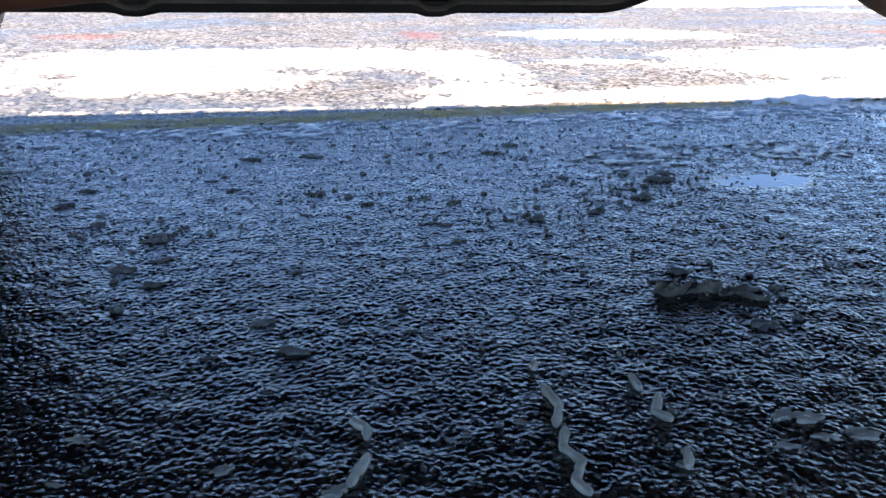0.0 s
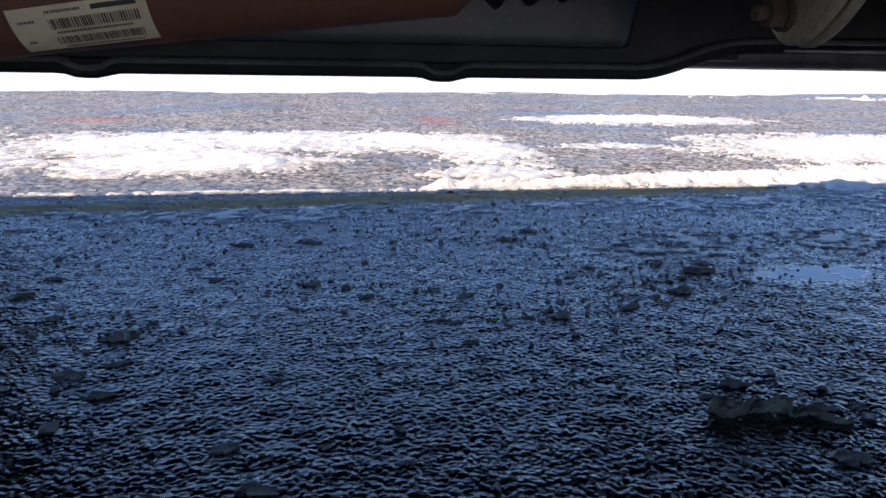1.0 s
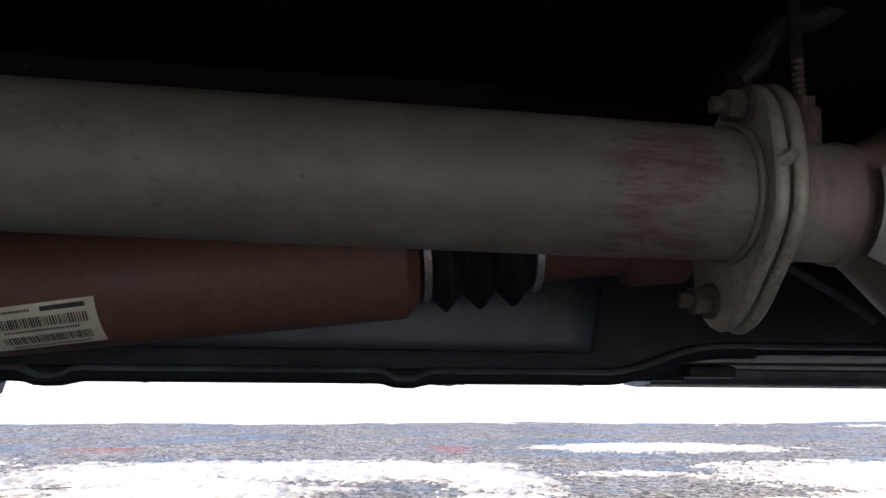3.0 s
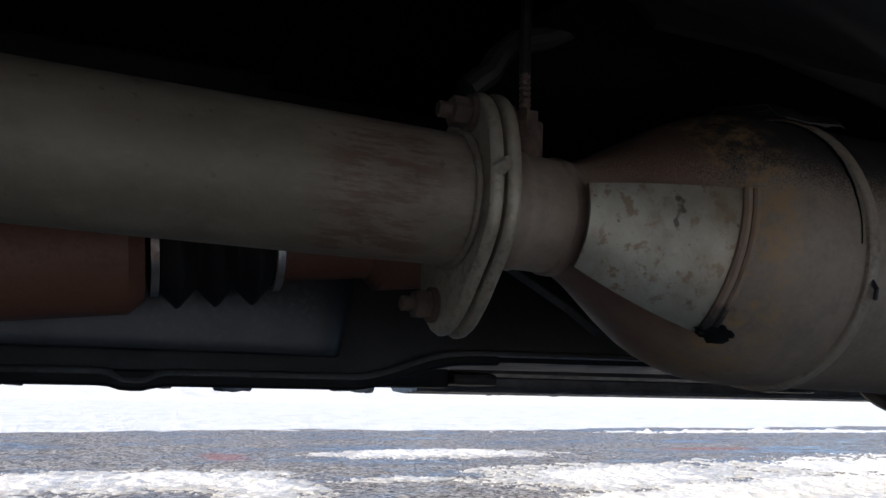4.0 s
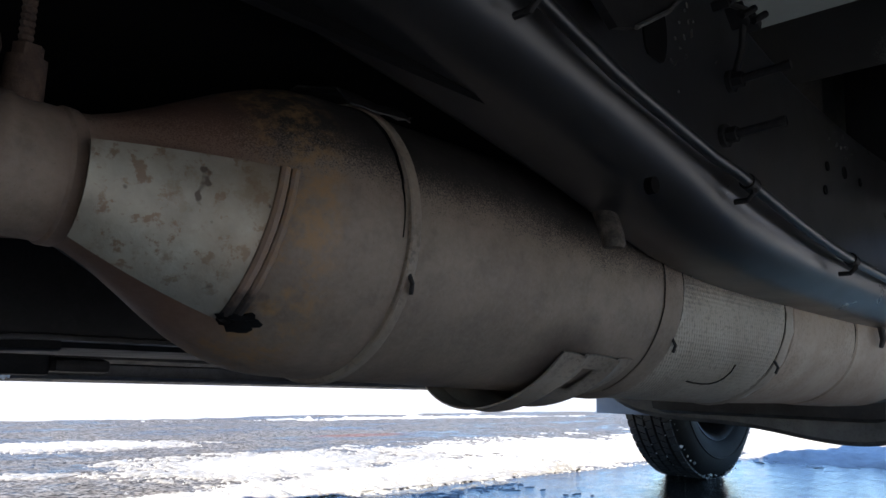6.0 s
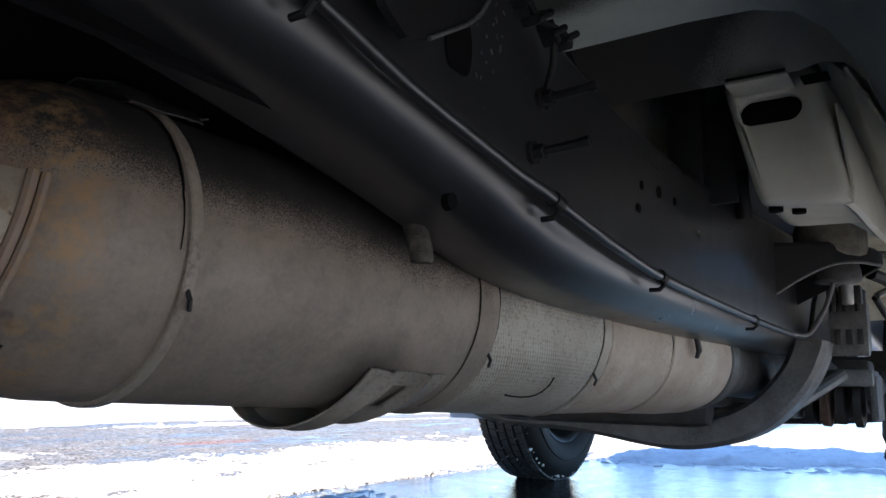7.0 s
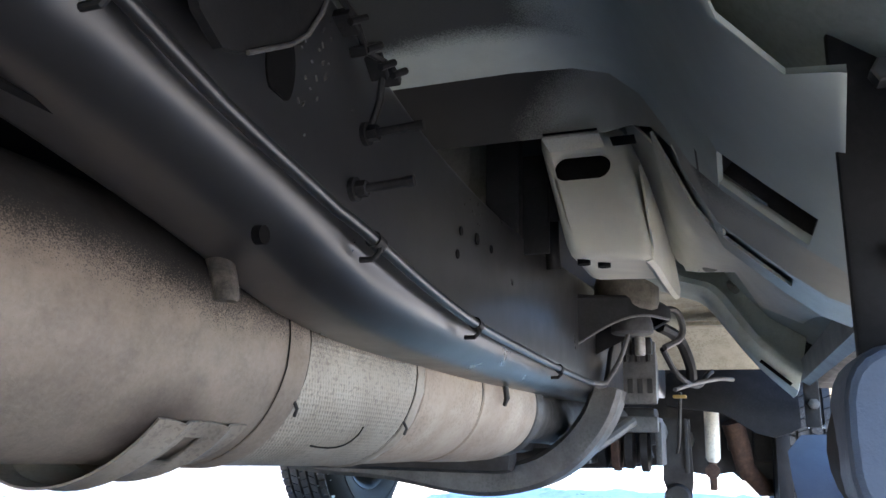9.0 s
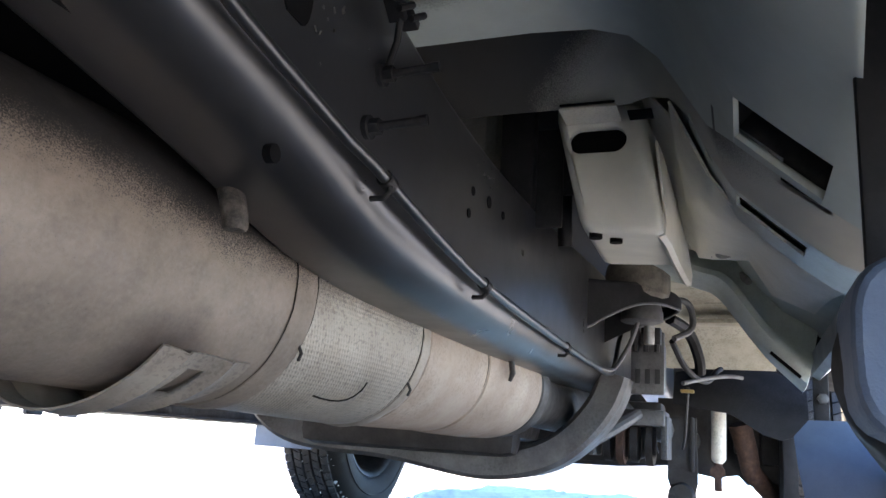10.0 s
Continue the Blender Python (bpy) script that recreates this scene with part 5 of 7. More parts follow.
st.f, st.m = [st.f[k] for k in keep], [0] * len(keep)
part("strap_shield", st, M_FILTER_PALE, filt, "ribbed pale steel strap with a slot")
# open joints, a crease and a hook on the canister
def on_can(x, deg, r=0.1048):
    a = radians(deg)
    return dpf_axis(x) + Vector((0, -math.cos(a) * r, math.sin(a) * r))


def can_arc(x0, x1, d0, d1, r, thick, name, label):
    n = 26
    part(name, Mesh().tube([on_can(lerp(x0, x1, (k / n) ** 2) + 0.0012 * noise.noise(Vector((k * 0.7, x0 * 9, 0))), lerp(d0, d1, k / n), r) for k in range(n + 1)], [thick * (0.35 + 0.65 * math.sin(math.pi * min(1, 1.15 * k / n))) for k in range(n + 1)], 6), M_DEEP_BLACK, filt, label)


can_arc(0.7148, 0.7130, 80, -5, 0.1040, 0.0013, "joint_gap", "dark open joint")
can_arc(1.0600, 1.0565, 60, -62, 0.1048, 0.0010, "joint_gap", "dark open joint")
can_arc(1.0288, 1.0275, 70, -70, 0.1046, 0.0006, "joint_gap", "dark open joint")
can_arc(1.2812, 1.275, 55, -66, 0.1040, 0.0010, "joint_gap", "dark open joint")
can_arc(1.510, 1.503, 30, -45, 0.0962, 0.0011, "joint_gap", "dark open joint")
crease = [(1.135, -53), (1.150, -54), (1.169, -54.3), (1.182, -53.6), (1.192, -51.5), (1.198, -47.7), (1.201, -42.2), (1.199, -36.6)]
part("crease", Mesh().tube([on_can(x, d, 0.1043) for x, d in crease], 0.0011, 6), M_DEEP_BLACK, filt, "curved crease in the blanket")
part("can_hook", Mesh().tube([on_can(1.575, 14, 0.099), on_can(1.576, 8, 0.107), on_can(1.578, -2, 0.108), on_can(1.581, -8, 0.104)], [0.0045, 0.0048, 0.0046, 0.003], 10), M_DARKSTEEL, filt, "dark hook on the can")
# crumpled end of the strap on top of the clamp band
for seed, (cx, deg) in enumerate(((0.724, 76), (0.736, 86))):
    rows = []
    for i in range(10):
        row = []
        for k in range(6):
            q = Vector((i * 0.5 + seed * 7, k * 0.7, 3.0))
            row.append(on_can(cx + 0.012 * (k - 2.5) + 0.008 * noise.noise(q), deg - 22 + 5.5 * i + 3 * noise.noise(q * 1.7), 0.109 + 0.0012 * i + 0.006 * noise.noise(q * 1.3)))
        rows.append(row)
    part("strap_end", Mesh().strip(rows, 0.0012), M_DARKSTEEL, filt, "crumpled thin metal strap end", smooth=50)
# burnt tear at the tin plate's corner
part("burnt_tear", lump((0.013, 0.006, 0.009), 0.0, 77, 3, 0.9), M_DEEP_BLACK, filt, "black burnt tear", at=Matrix.Translation(Vector((0.612, -0.277, 0.366))) @ Matrix.Rotation(radians(60), 4, "X"))
# band lugs
for x, a in ((0.7215, 0.36), (1.056, 0.5), (1.281, 0.58)):
    c = dpf_axis(x)
    o = c + Vector((0, -math.cos(a) * 0.111, -math.sin(a) * 0.111))
    part("band_lug", Mesh().tube([o + Vector((0, 0.004, 0.008)), o, o + Vector((0.003, 0.004, -0.006))], 0.0017, 8), M_DARKSTEEL, filt)

# --- drive shaft
def shaft_axis(x):
    return Vector((x, 0.0, 0.4055 + 0.1135 * x))


sh = Mesh().tube([shaft_axis(-0.8), shaft_axis(-0.72), shaft_axis(-0.70), shaft_axis(0.262), shaft_axis(0.274)], [0.035, 0.04, 0.0545, 0.0545, 0.045], 48)
shaft = part("drive_shaft", sh, M_SHAFT, truck, "red-brown primed tubular drive shaft")
bt = []
for k in range(37):
    x = lerp(0.286, 0.377, k / 36)
    bt.append((x, 0.036 + 0.017 * (1 - abs(2 * (((x - 0.284) / 0.0305) % 1.0) - 1))))
part("rubber_boot", Mesh().tube([shaft_axis(x) for x, r in bt], [r for x, r in bt], 40), M_BLACK, shaft, "black pleated rubber boot")
for x in (0.2815, 0.379):
    part("hose_clamp", Mesh().tube([shaft_axis(x - 0.0032), shaft_axis(x - 0.0031), shaft_axis(x + 0.0031), shaft_axis(x + 0.0032)], [0.038, 0.0412, 0.0412, 0.038], 40), M_TIN, shaft, "bright hose clamp")
part("slip_yoke", Mesh().tube([shaft_axis(0.36), shaft_axis(0.46), shaft_axis(0.47), shaft_axis(0.52), shaft_axis(0.53), shaft_axis(1.5)], [0.033, 0.033, 0.045, 0.045, 0.03, 0.03], 32), M_SHAFT, shaft)


def sticker():
    """Paper label bent round the tube, with rows of bars."""
    ms = Mesh()
    def at(u, v, lift):
        # u along the shaft 0..1, v from its upper to its lower edge
        x = lerp(-0.072, 0.026, u) + 0.006 * (v - 0.5)
        a = radians(lerp(24, 70, v) - 5 * u)
        c = shaft_axis(x)
        r = 0.0546 + lift
        return c + Vector((0, -math.cos(a) * r, -math.sin(a) * r))
    ms.strip([[at(u, v, 0.0006) for v in frange(0, 1, 8)] for u in frange(0, 1, 6)], 0.0004, 0)
    r = random.Random(3)
    def bar(u0, u1, v0, v1):
        ms.add([at(u0, v0, 0.0016), at(u1, v0, 0.0016), at(u1, (v0 + v1) / 2, 0.0016), at(u1, v1, 0.0016), at(u0, v1, 0.0016), at(u0, (v0 + v1) / 2, 0.0016)], [(0, 1, 2, 5), (5, 2, 3, 4)], 1)
    for v0, v1 in ((0.24, 0.44), (0.62, 0.82)):
        u = 0.27
        while u < 0.93:
            wd = r.choice((0.005, 0.008, 0.012))
            bar(u, u + wd, v0, v1)
            u += wd + r.choice((0.006, 0.009, 0.013))
    bar(0.6, 0.93, 0.06, 0.15)
    for u0, u1, v in ((0.27, 0.52, 0.08), (0.3, 0.86, 0.49), (0.3, 0.9, 0.88), (0.06, 0.18, 0.22), (0.06, 0.12, 0.66)):
        u = u0
        while u < u1:
            bar(u, u + 0.013, v, v + 0.05)
            u += 0.02
    return ms


part("paper_label", sticker(), [M_LABEL, M_INK], shaft, "yellowed paper label with rows of bars", smooth=60)

# --- frame rails
RAIL_LOW = [(-2.6, 0.56), (0.2, 0.56), (0.45, 0.553), (0.69, 0.519), (0.79, 0.501), (0.885, 0.481), (0.98, 0.456), (1.07, 0.444), (1.19, 0.4365), (1.6, 0.430), (2.1, 0.437), (2.6, 0.455), (3.0, 0.5), (3.4, 0.53), (3.9, 0.5)]
RAIL_TOP = [(-2.6, 0.74), (0.2, 0.74), (0.5, 0.735), (0.75, 0.70), (1.015, 0.648), (1.13, 0.633), (1.33, 0.626), (1.6, 0.637), (2.05, 0.665), (2.6, 0.68), (3.0, 0.72), (3.4, 0.74), (3.9, 0.68)]


def rail(side):
    """Boxed rail with well rounded lower corners; side is -1 or 1."""
    ms, rings = Mesh(), []
    for x in frange(-2.4, 3.8, 124):
        lo, hi = curve_at(RAIL_LOW, x), curve_at(RAIL_TOP, x)
        ring = []
        for cy, cz, r, a0, a1 in ((-0.43, lo, 0.046, 180, 270), (-0.325, lo, 0.014, 270, 360), (-0.325, hi, 0.012, 0, 90), (-0.43, hi, 0.012, 90, 180)):
            oy = cy + r if cy < -0.4 else cy - r
            oz = cz + r if cz == lo else cz - r
            for k in range(9):
                a = radians(lerp(a0, a1, k / 8))
                ring.append((x, -side * (oy + r * math.cos(a)), oz + r * math.sin(a)))
        rings.append(ring)
    return ms.rings(rings)


rails = {}
for side in (-1, 1):
    rails[side] = part("frame_rail", rail(side), M_FRAME, truck, "black painted steel frame rail", smooth=40)
near = rails[-1]
LINE = [(-0.2, 0.64), (0.3, 0.625), (0.45, 0.598), (0.60, 0.564), (0.706, 0.541), (0.763, 0.527), (0.87, 0.510), (0.975, 0.494), (1.08, 0.480), (1.2, 0.469), (1.4, 0.463), (1.7, 0.458), (2.0, 0.457)]
ln = [Vector((x, -0.4405 - 0.003 * (x > 0.9), curve_at(LINE, x))) for x in frange(0.0, 2.0, 60)]
part("brake_line", Mesh().tube(ln + [Vector((2.04, -0.447, 0.462)), Vector((2.06, -0.45, 0.485)), Vector((2.09, -0.452, 0.53)), Vector((2.12, -0.455, 0.56))], 0.0048, 12), M_FRAME, near, "black coated steel brake line")
for x in (0.678, 0.960, 1.208, 1.62):
    c = Vector((x, -0.443, curve_at(LINE, x)))
    cl = Mesh().tube([c - Vector((0.006, 0, -0.001)), c + Vector((0.006, 0, -0.001))], 0.0066, 12)
    cl.tube([(x, -0.4455, c.z - 0.003), (x, -0.446, c.z - 0.008), (x, -0.441, c.z - 0.013), (x, -0.43, c.z - 0.013)], 0.0024, 8)
    part("line_clip", cl, M_BLACK, near, "black plastic clip")
for x, z in ((0.957, 0.583), (0.942, 0.533)):
    s = Mesh().tube([(x, -0.428, z), (x, -0.434, z)], 0.0095, 14)
    s.tube([(x, -0.433, z), (x, -0.442, z)], 0.0065, 6)
    s.tube([(x + 0.004 * k / 8, -0.44 - 0.038 * k / 8, z + 0.004 * k / 8) for k in range(9)], [0.0036] * 7 + [0.0042, 0.0042], 10)
    part("frame_stud", s, M_BLACK, near, "black threaded stud")
for x, z, r in ((1.18, 0.538, 0.005), (1.19, 0.565, 0.005), (1.30, 0.571, 0.005), (0.83, 0.47, 0.006), (1.245, 0.57, 0.007)):
    part("rail_hole", Mesh().tube([(x, -0.4255, z), (x, -0.4312, z)], [r, r], 12), M_DEEP_BLACK, near)
oval = [(0.02 * math.cos(a) + 0.0, 0.012 * math.sin(a) + (0.01 if math.sin(a) > 0 else -0.01)) for a in frange(0, 2 * math.pi, 20)[:-1]]
part("rail_slot", Mesh().prism([(v * 0.75, u * 1.1) for u, v in oval], 0, 0.006, Matrix.Translation((0.834, -0.4315, 0.583)) @ Matrix(((1, 0, 0, 0), (0, 0, 1, 0), (0, 1, 0, 0), (0, 0, 0, 1)))), M_DEEP_BLACK, near)
for x, z, turn in ((0.893, 0.642, 20), (0.920, 0.634, -35), (0.945, 0.632, 40), (0.968, 0.636, 15)):
    hc = Mesh().box((-0.010, -0.010, -0.004), (0.010, 0.004, 0.004), 0.0015, pose(x, -0.441, z, 0, turn, 0))
    hc.tube([(x - 0.006, -0.45, z - 0.004), (x + 0.008, -0.455, z + 0.006)], 0.003, 8)
    part("harness_clip", hc, M_BLACK, near, "small dark clip on the frame rail")
part("harness_wire", Mesh().tube([(0.86, -0.444, 0.66), (0.893, -0.45, 0.645), (0.92, -0.447, 0.632), (0.945, -0.45, 0.636), (0.957, -0.442, 0.61), (0.957, -0.436, 0.59)], 0.003, 8), M_BLACK, near, "thin black wire")
scuff, rs = Mesh(), random.Random(31)
for k in range(46):
    x, z = (rs.gauss(0.875, 0.035), rs.gauss(0.600, 0.026)) if k < 34 else (rs.gauss(1.24, 0.02), rs.gauss(0.60, 0.012))
    w, h = rs.uniform(0.0003, 0.0008), rs.uniform(0.0004, 0.0022)
    scuff.box((-w, -0.0006, -h), (w, 0.0006, h), 0.0002, pose(x, -0.4306, z, 0, rs.uniform(-50, 50), 0))
tagged(part("paint_scuff", scuff, M_ARM, near, "small bright scuffs in the paint", smooth=0), kind="stuff")
# hanging bracket plate with a rounded corner; a pale rim stands in for its highlight
edge_pts = [(0.70, 0.60), (0.725, 0.556), (0.745, 0.545), (0.765, 0.552), (0.806, 0.578), (0.824, 0.594), (0.839, 0.617), (0.848, 0.64), (0.85, 0.72), (0.70, 0.72)]
plate = Mesh().prism([(x, z) for x, z in edge_pts], 0.0, 0.006, Matrix.Translation((0, -0.4545, 0)) @ Matrix(((1, 0, 0, 0), (0, 0, 1, 0), (0, 1, 0, 0), (0, 0, 0, 1))))
hanger = part("rail_bracket", plate, M_BLACK, near, "black hanging bracket plate with rounded corner", smooth=0)
part("bracket_rim", Mesh().tube([(x, -0.4555, z) for x, z in edge_pts[3:9]], 0.0016, 8), M_ARM, hanger, "pale plate edge standing in for its highlight")

# --- cab underside on the near side
# section of the outrigger from the floor down to the sill, as (y, z)
OUTER = ((-0.30, 0.712), (-0.50, 0.712), (-0.56, 0.711), (-0.595, 0.704), (-0.622, 0.686), (-0.645, 0.65), (-0.668, 0.595), (-0.69, 0.549), (-0.7185, 0.5225), (-0.738, 0.505), (-0.747, 0.497), (-0.775, 0.475), (-0.80, 0.463))


cab = part("cab_floor", Mesh().box((0.55, -0.83, 0.80), (3.0, 0.83, 0.84), 0.008), M_BOX_FADE, truck, "grey painted cab floor panel")


# Unseen sheet added to keep the pale floor from brightening the ground.
part("bounce_blocker", Mesh().box((0.6, -0.12, 0.786), (2.98, 0.80, 0.797), 0.003), M_DEEP_BLACK, cab, "unseen matt black sheet that cuts the cab floor's reflection")


def outer_skin():
    """Lower skin with an opening at its outer end and a turned-up front edge."""
    ms = Mesh()
    front = [1.135, 1.135, 1.14, 1.148, 1.165, 1.172, 1.128, 1.058, 1.056, 1.056, 1.056, 1.056, 1.056]
    rear = [0.60, 0.60, 0.60, 0.60, 0.62, 0.66, 0.75, 0.792, 0.806, 0.772, 0.862, 0.87, 0.87]
    def row(x, a, b, dz=0.0):
        return [(max(rear[k], min(x, front[k])), OUTER[k][0] + 0.4 * dz, OUTER[k][1] + dz) for k in range(a, b + 1)]
    ms.strip([row(x, 0, 12) for x in (0.60, 0.70, 0.76, 0.80, 0.90, 0.973)][::-1], 0.004)
    ms.strip([row(x, 0, 7) for x in (0.973, 1.043, 1.5)] [::-1], 0.004)
    ms.strip([row(x, 10, 12) for x in (0.973, 1.043, 1.5)][::-1], 0.004)
    ms.strip([row(x, 7, 10) for x in (1.043, 1.5)][::-1], 0.004)
    ms.strip([row(1.5, 0, 12), row(1.5, 0, 12, 0.012)][::-1], 0.003)
    return ms


def channel():
    """The hollow between the two skins, curving down to its front lip."""
    ms, rows = Mesh(), []
    for x, off in ((1.125, 0.092), (1.24, 0.092), (1.30, 0.08), (1.34, 0.052), (1.362, 0.028), (1.372, 0.022)):
        row = []
        for k, (y, z) in enumerate(OUTER):
            s = min(1.0, max(0.0, (k - 2) / 5))
            row.append((lerp(x, 1.058 + (x - 1.125) * 0.52, s), y + 0.45 * off * s * 0.4, z + off * lerp(1.0, 0.34, s)))
        rows.append(row)
    sheet = Mesh().strip(rows[::-1], 0.003)
    # the channel's outer end stands open beside the skin's front edge
    middle = [sum((Vector(sheet.v[i]) for i in fc), Vector()) / len(fc) for fc in sheet.f]
    keep = [k for k, c in enumerate(middle) if not (c.x < 1.105 and -0.75 < c.y < -0.722)]
    return ms.add(sheet.v, [sheet.f[k] for k in keep])


def lip():
    """Front lip on the slope, with a long slit."""
    ms = Mesh()
    def row(x, a, b):
        return [(x, OUTER[k][0], OUTER[k][1] + 0.006) for k in range(a, b + 1)]
    ms.strip([row(x, 6, 12) for x in (1.185, 1.205)][::-1], 0.003)
    ms.strip([row(x, 6, 7) for x in (1.205, 1.24)][::-1], 0.003)
    ms.strip([row(x, 10, 12) for x in (1.205, 1.24)][::-1], 0.003)
    ms.strip([row(x, 5, 12) for x in (1.24, 1.262, 1.285)][::-1], 0.003)
    return ms


def cell(x0, x1, lift):
    """Closed box section behind an opening of the outer skin."""
    (ya, za), (yb, zb) = OUTER[7], OUTER[10]
    ny, nz = -0.034, 0.038
    mouth = [(x0, ya, za), (x1, ya, za), (x1, yb, zb), (x0, yb, zb)]
    return Mesh().rings([[(x, y, z + lift) for x, y, z in mouth], [(x, y + ny, z + nz + lift) for x, y, z in mouth]], caps=False).add([(x, y + ny, z + nz + lift) for x, y, z in mouth], [(0, 1, 2, 3)])


skin = part("floor_outrigger", outer_skin(), M_SILL_FADE, truck, "pressed grey sheet outrigger with an opening", smooth=50)
part("floor_channel", channel(), M_CHANNEL_FADE, skin, smooth=50)
# Dark steel in place of sill paint stands in for shade inside the openings.
part("box_section", cell(0.973, 1.043, 0.005), M_DARKSTEEL, skin, smooth=0)
part("box_section", cell(1.205, 1.24, 0.011), M_DARKSTEEL, skin, smooth=0)
part("floor_lip", lip(), M_SILL, skin, "slit front lip", smooth=50)
# the next outrigger: a pressed beam from the floor down to the sill, (y, z) of its upper and lower edge
BEAM = (((-0.56, 0.705), (-0.53, 0.66)), ((-0.61, 0.695), (-0.575, 0.645)), ((-0.66, 0.675), (-0.612, 0.632)), ((-0.712, 0.668), (-0.649, 0.62)), ((-0.739, 0.619), (-0.695, 0.553)), ((-0.763, 0.586), (-0.734, 0.498)), ((-0.822, 0.569), (-0.793, 0.44)))
rows = []
for (ya, za), (yb, zb) in BEAM:
    rows.append([(x, lerp(ya, yb, k), lerp(za, zb, k)) for x, k in ((2.02, -0.02), (1.985, 0.0), (1.962, 0.10), (1.955, 0.35), (1.945, 0.58), (1.925, 0.68), (1.922, 0.80), (1.93, 0.95), (1.955, 1.0), (2.02, 1.0))])
for _ in range(2):
    rows = [rows[0]] + [[tuple(lerp(p, q, k) for p, q in zip(a, b)) for a, b in zip(r0, r1)] for r0, r1 in zip(rows, rows[1:]) for k in (0.25, 0.75)] + [rows[-1]]
beam = part("floor_beam", Mesh().strip(rows, 0.003), M_SILL, truck, "pressed grey floor beam with two slits", smooth=50)
for (ya, za), (yb, zb), x, w in (((-0.737, 0.529), (-0.790, 0.480), 1.936, 0.0042), ((-0.736, 0.497), (-0.783, 0.455), 1.921, 0.0028)):
    d = Vector((0, yb - ya, zb - za)).normalized()
    n = Vector((0, -d.z, d.y))
    quad = [Vector((x, ya, za)) + n * w, Vector((x, yb, zb)) + n * w, Vector((x, yb, zb)) - n * w, Vector((x, ya, za)) - n * w]
    part("beam_slit", Mesh().rings([quad, [q + Vector((0.006, 0, 0)) for q in quad]]), M_DEEP_BLACK, beam, smooth=0)
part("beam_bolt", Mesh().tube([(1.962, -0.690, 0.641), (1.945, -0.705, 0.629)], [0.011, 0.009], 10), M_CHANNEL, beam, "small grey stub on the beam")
cup = [[(x, y + 0.012, z + dz) for y, z, dz in ((-0.60, 0.80, 0.0), (-0.655, 0.70, 0.0), (-0.70, 0.615, bulge), (-0.745, 0.565, bulge), (-0.79, 0.53, 0.0), (-0.83, 0.50, 0.0))] for x, bulge in ((0.52, 0.0), (0.62, 0.012), (0.70, -0.01), (0.78, 0.014), (0.86, 0.0), (0.95, 0.004))]
part("sill_hollow", Mesh().strip(cup, 0.003), M_SILL, truck, "grey pressed hollow inside the sill", smooth=60)
dm = Mesh().tube([(1.0, -0.535, 0.7115), (1.0, -0.535, 0.7105)], [0.011, 0.013], 16)
part("floor_plug", dm, M_SILL, truck)
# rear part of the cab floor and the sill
# The floor's near-black colour stands in for shade in the deep recess.
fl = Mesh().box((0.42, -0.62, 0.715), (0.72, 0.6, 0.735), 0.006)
part("cab_back_floor", fl, M_DEEP_BLACK, truck)
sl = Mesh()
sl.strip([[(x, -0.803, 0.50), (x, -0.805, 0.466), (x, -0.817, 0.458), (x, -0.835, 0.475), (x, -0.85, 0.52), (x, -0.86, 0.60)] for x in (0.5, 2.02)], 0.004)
part("sill", sl, M_SILL_SHADED, truck, "grey painted sill under the cab door")
part("inner_sill", Mesh().strip([[(x, -0.60, 0.805), (x, -0.655, 0.72), (x, -0.70, 0.64), (x, -0.76, 0.575), (x, -0.83, 0.53), (x, -0.865, 0.50)] for x in (0.6, 1.4, 2.05)], 0.004), M_SILL, truck, "grey inner sill panel", smooth=50)
toe = [(1.95, 0.795), (2.25, 0.775), (2.3, 0.755), (2.5, 0.745), (2.53, 0.725), (2.68, 0.68), (2.80, 0.61), (2.86, 0.565)]
part("toe_board", Mesh().strip([[(x, y, z) for x, z in toe] for y in (-0.44, -0.62, -0.70, -0.78)], 0.004), M_TOE, truck, "pale cream toe board panel stained with dirt", smooth=25)
part("toe_bead", Mesh().tube([(2.1, -0.585, 0.787), (2.16, -0.585, 0.782), (2.24, -0.585, 0.775)], [0.01, 0.014, 0.01], 12), M_TOE, truck)
for z0, x0 in ((0.742, 2.52), (0.757, 2.33)):
    part("toe_rib", Mesh().tube([(x0, -0.50, z0), (x0, -0.52, z0 - 0.006), (x0, -0.68, z0 - 0.006), (x0, -0.70, z0)], [0.004, 0.009, 0.009, 0.004], 10), M_TOE, truck)
part("toe_ledge", Mesh().box((2.60, -0.74, 0.655), (2.66, -0.56, 0.668), 0.004), M_TOE, truck, "pale ledge on the toe board")
part("toe_slit", Mesh().box((2.58, -0.745, 0.705), (2.60, -0.60, 0.716), 0.002), M_INK, truck)
# floor cross member with an oblong hole: x, then (y, z) of its four long edges
MEMBER = ((1.40, (-0.462, 0.75), (-0.574, 0.75), (-0.503, 0.579), (-0.606, 0.570)), (1.55, (-0.456, 0.76), (-0.584, 0.76), (-0.488, 0.600), (-0.604, 0.592)), (1.70, (-0.450, 0.77), (-0.592, 0.77), (-0.474, 0.617), (-0.604, 0.612)), (1.82, (-0.446, 0.78), (-0.598, 0.78), (-0.462, 0.634), (-0.604, 0.63)), (1.88, (-0.445, 0.78), (-0.598, 0.78), (-0.46, 0.648), (-0.600, 0.645)), (1.93, (-0.445, 0.78), (-0.592, 0.78), (-0.458, 0.665), (-0.585, 0.663)))


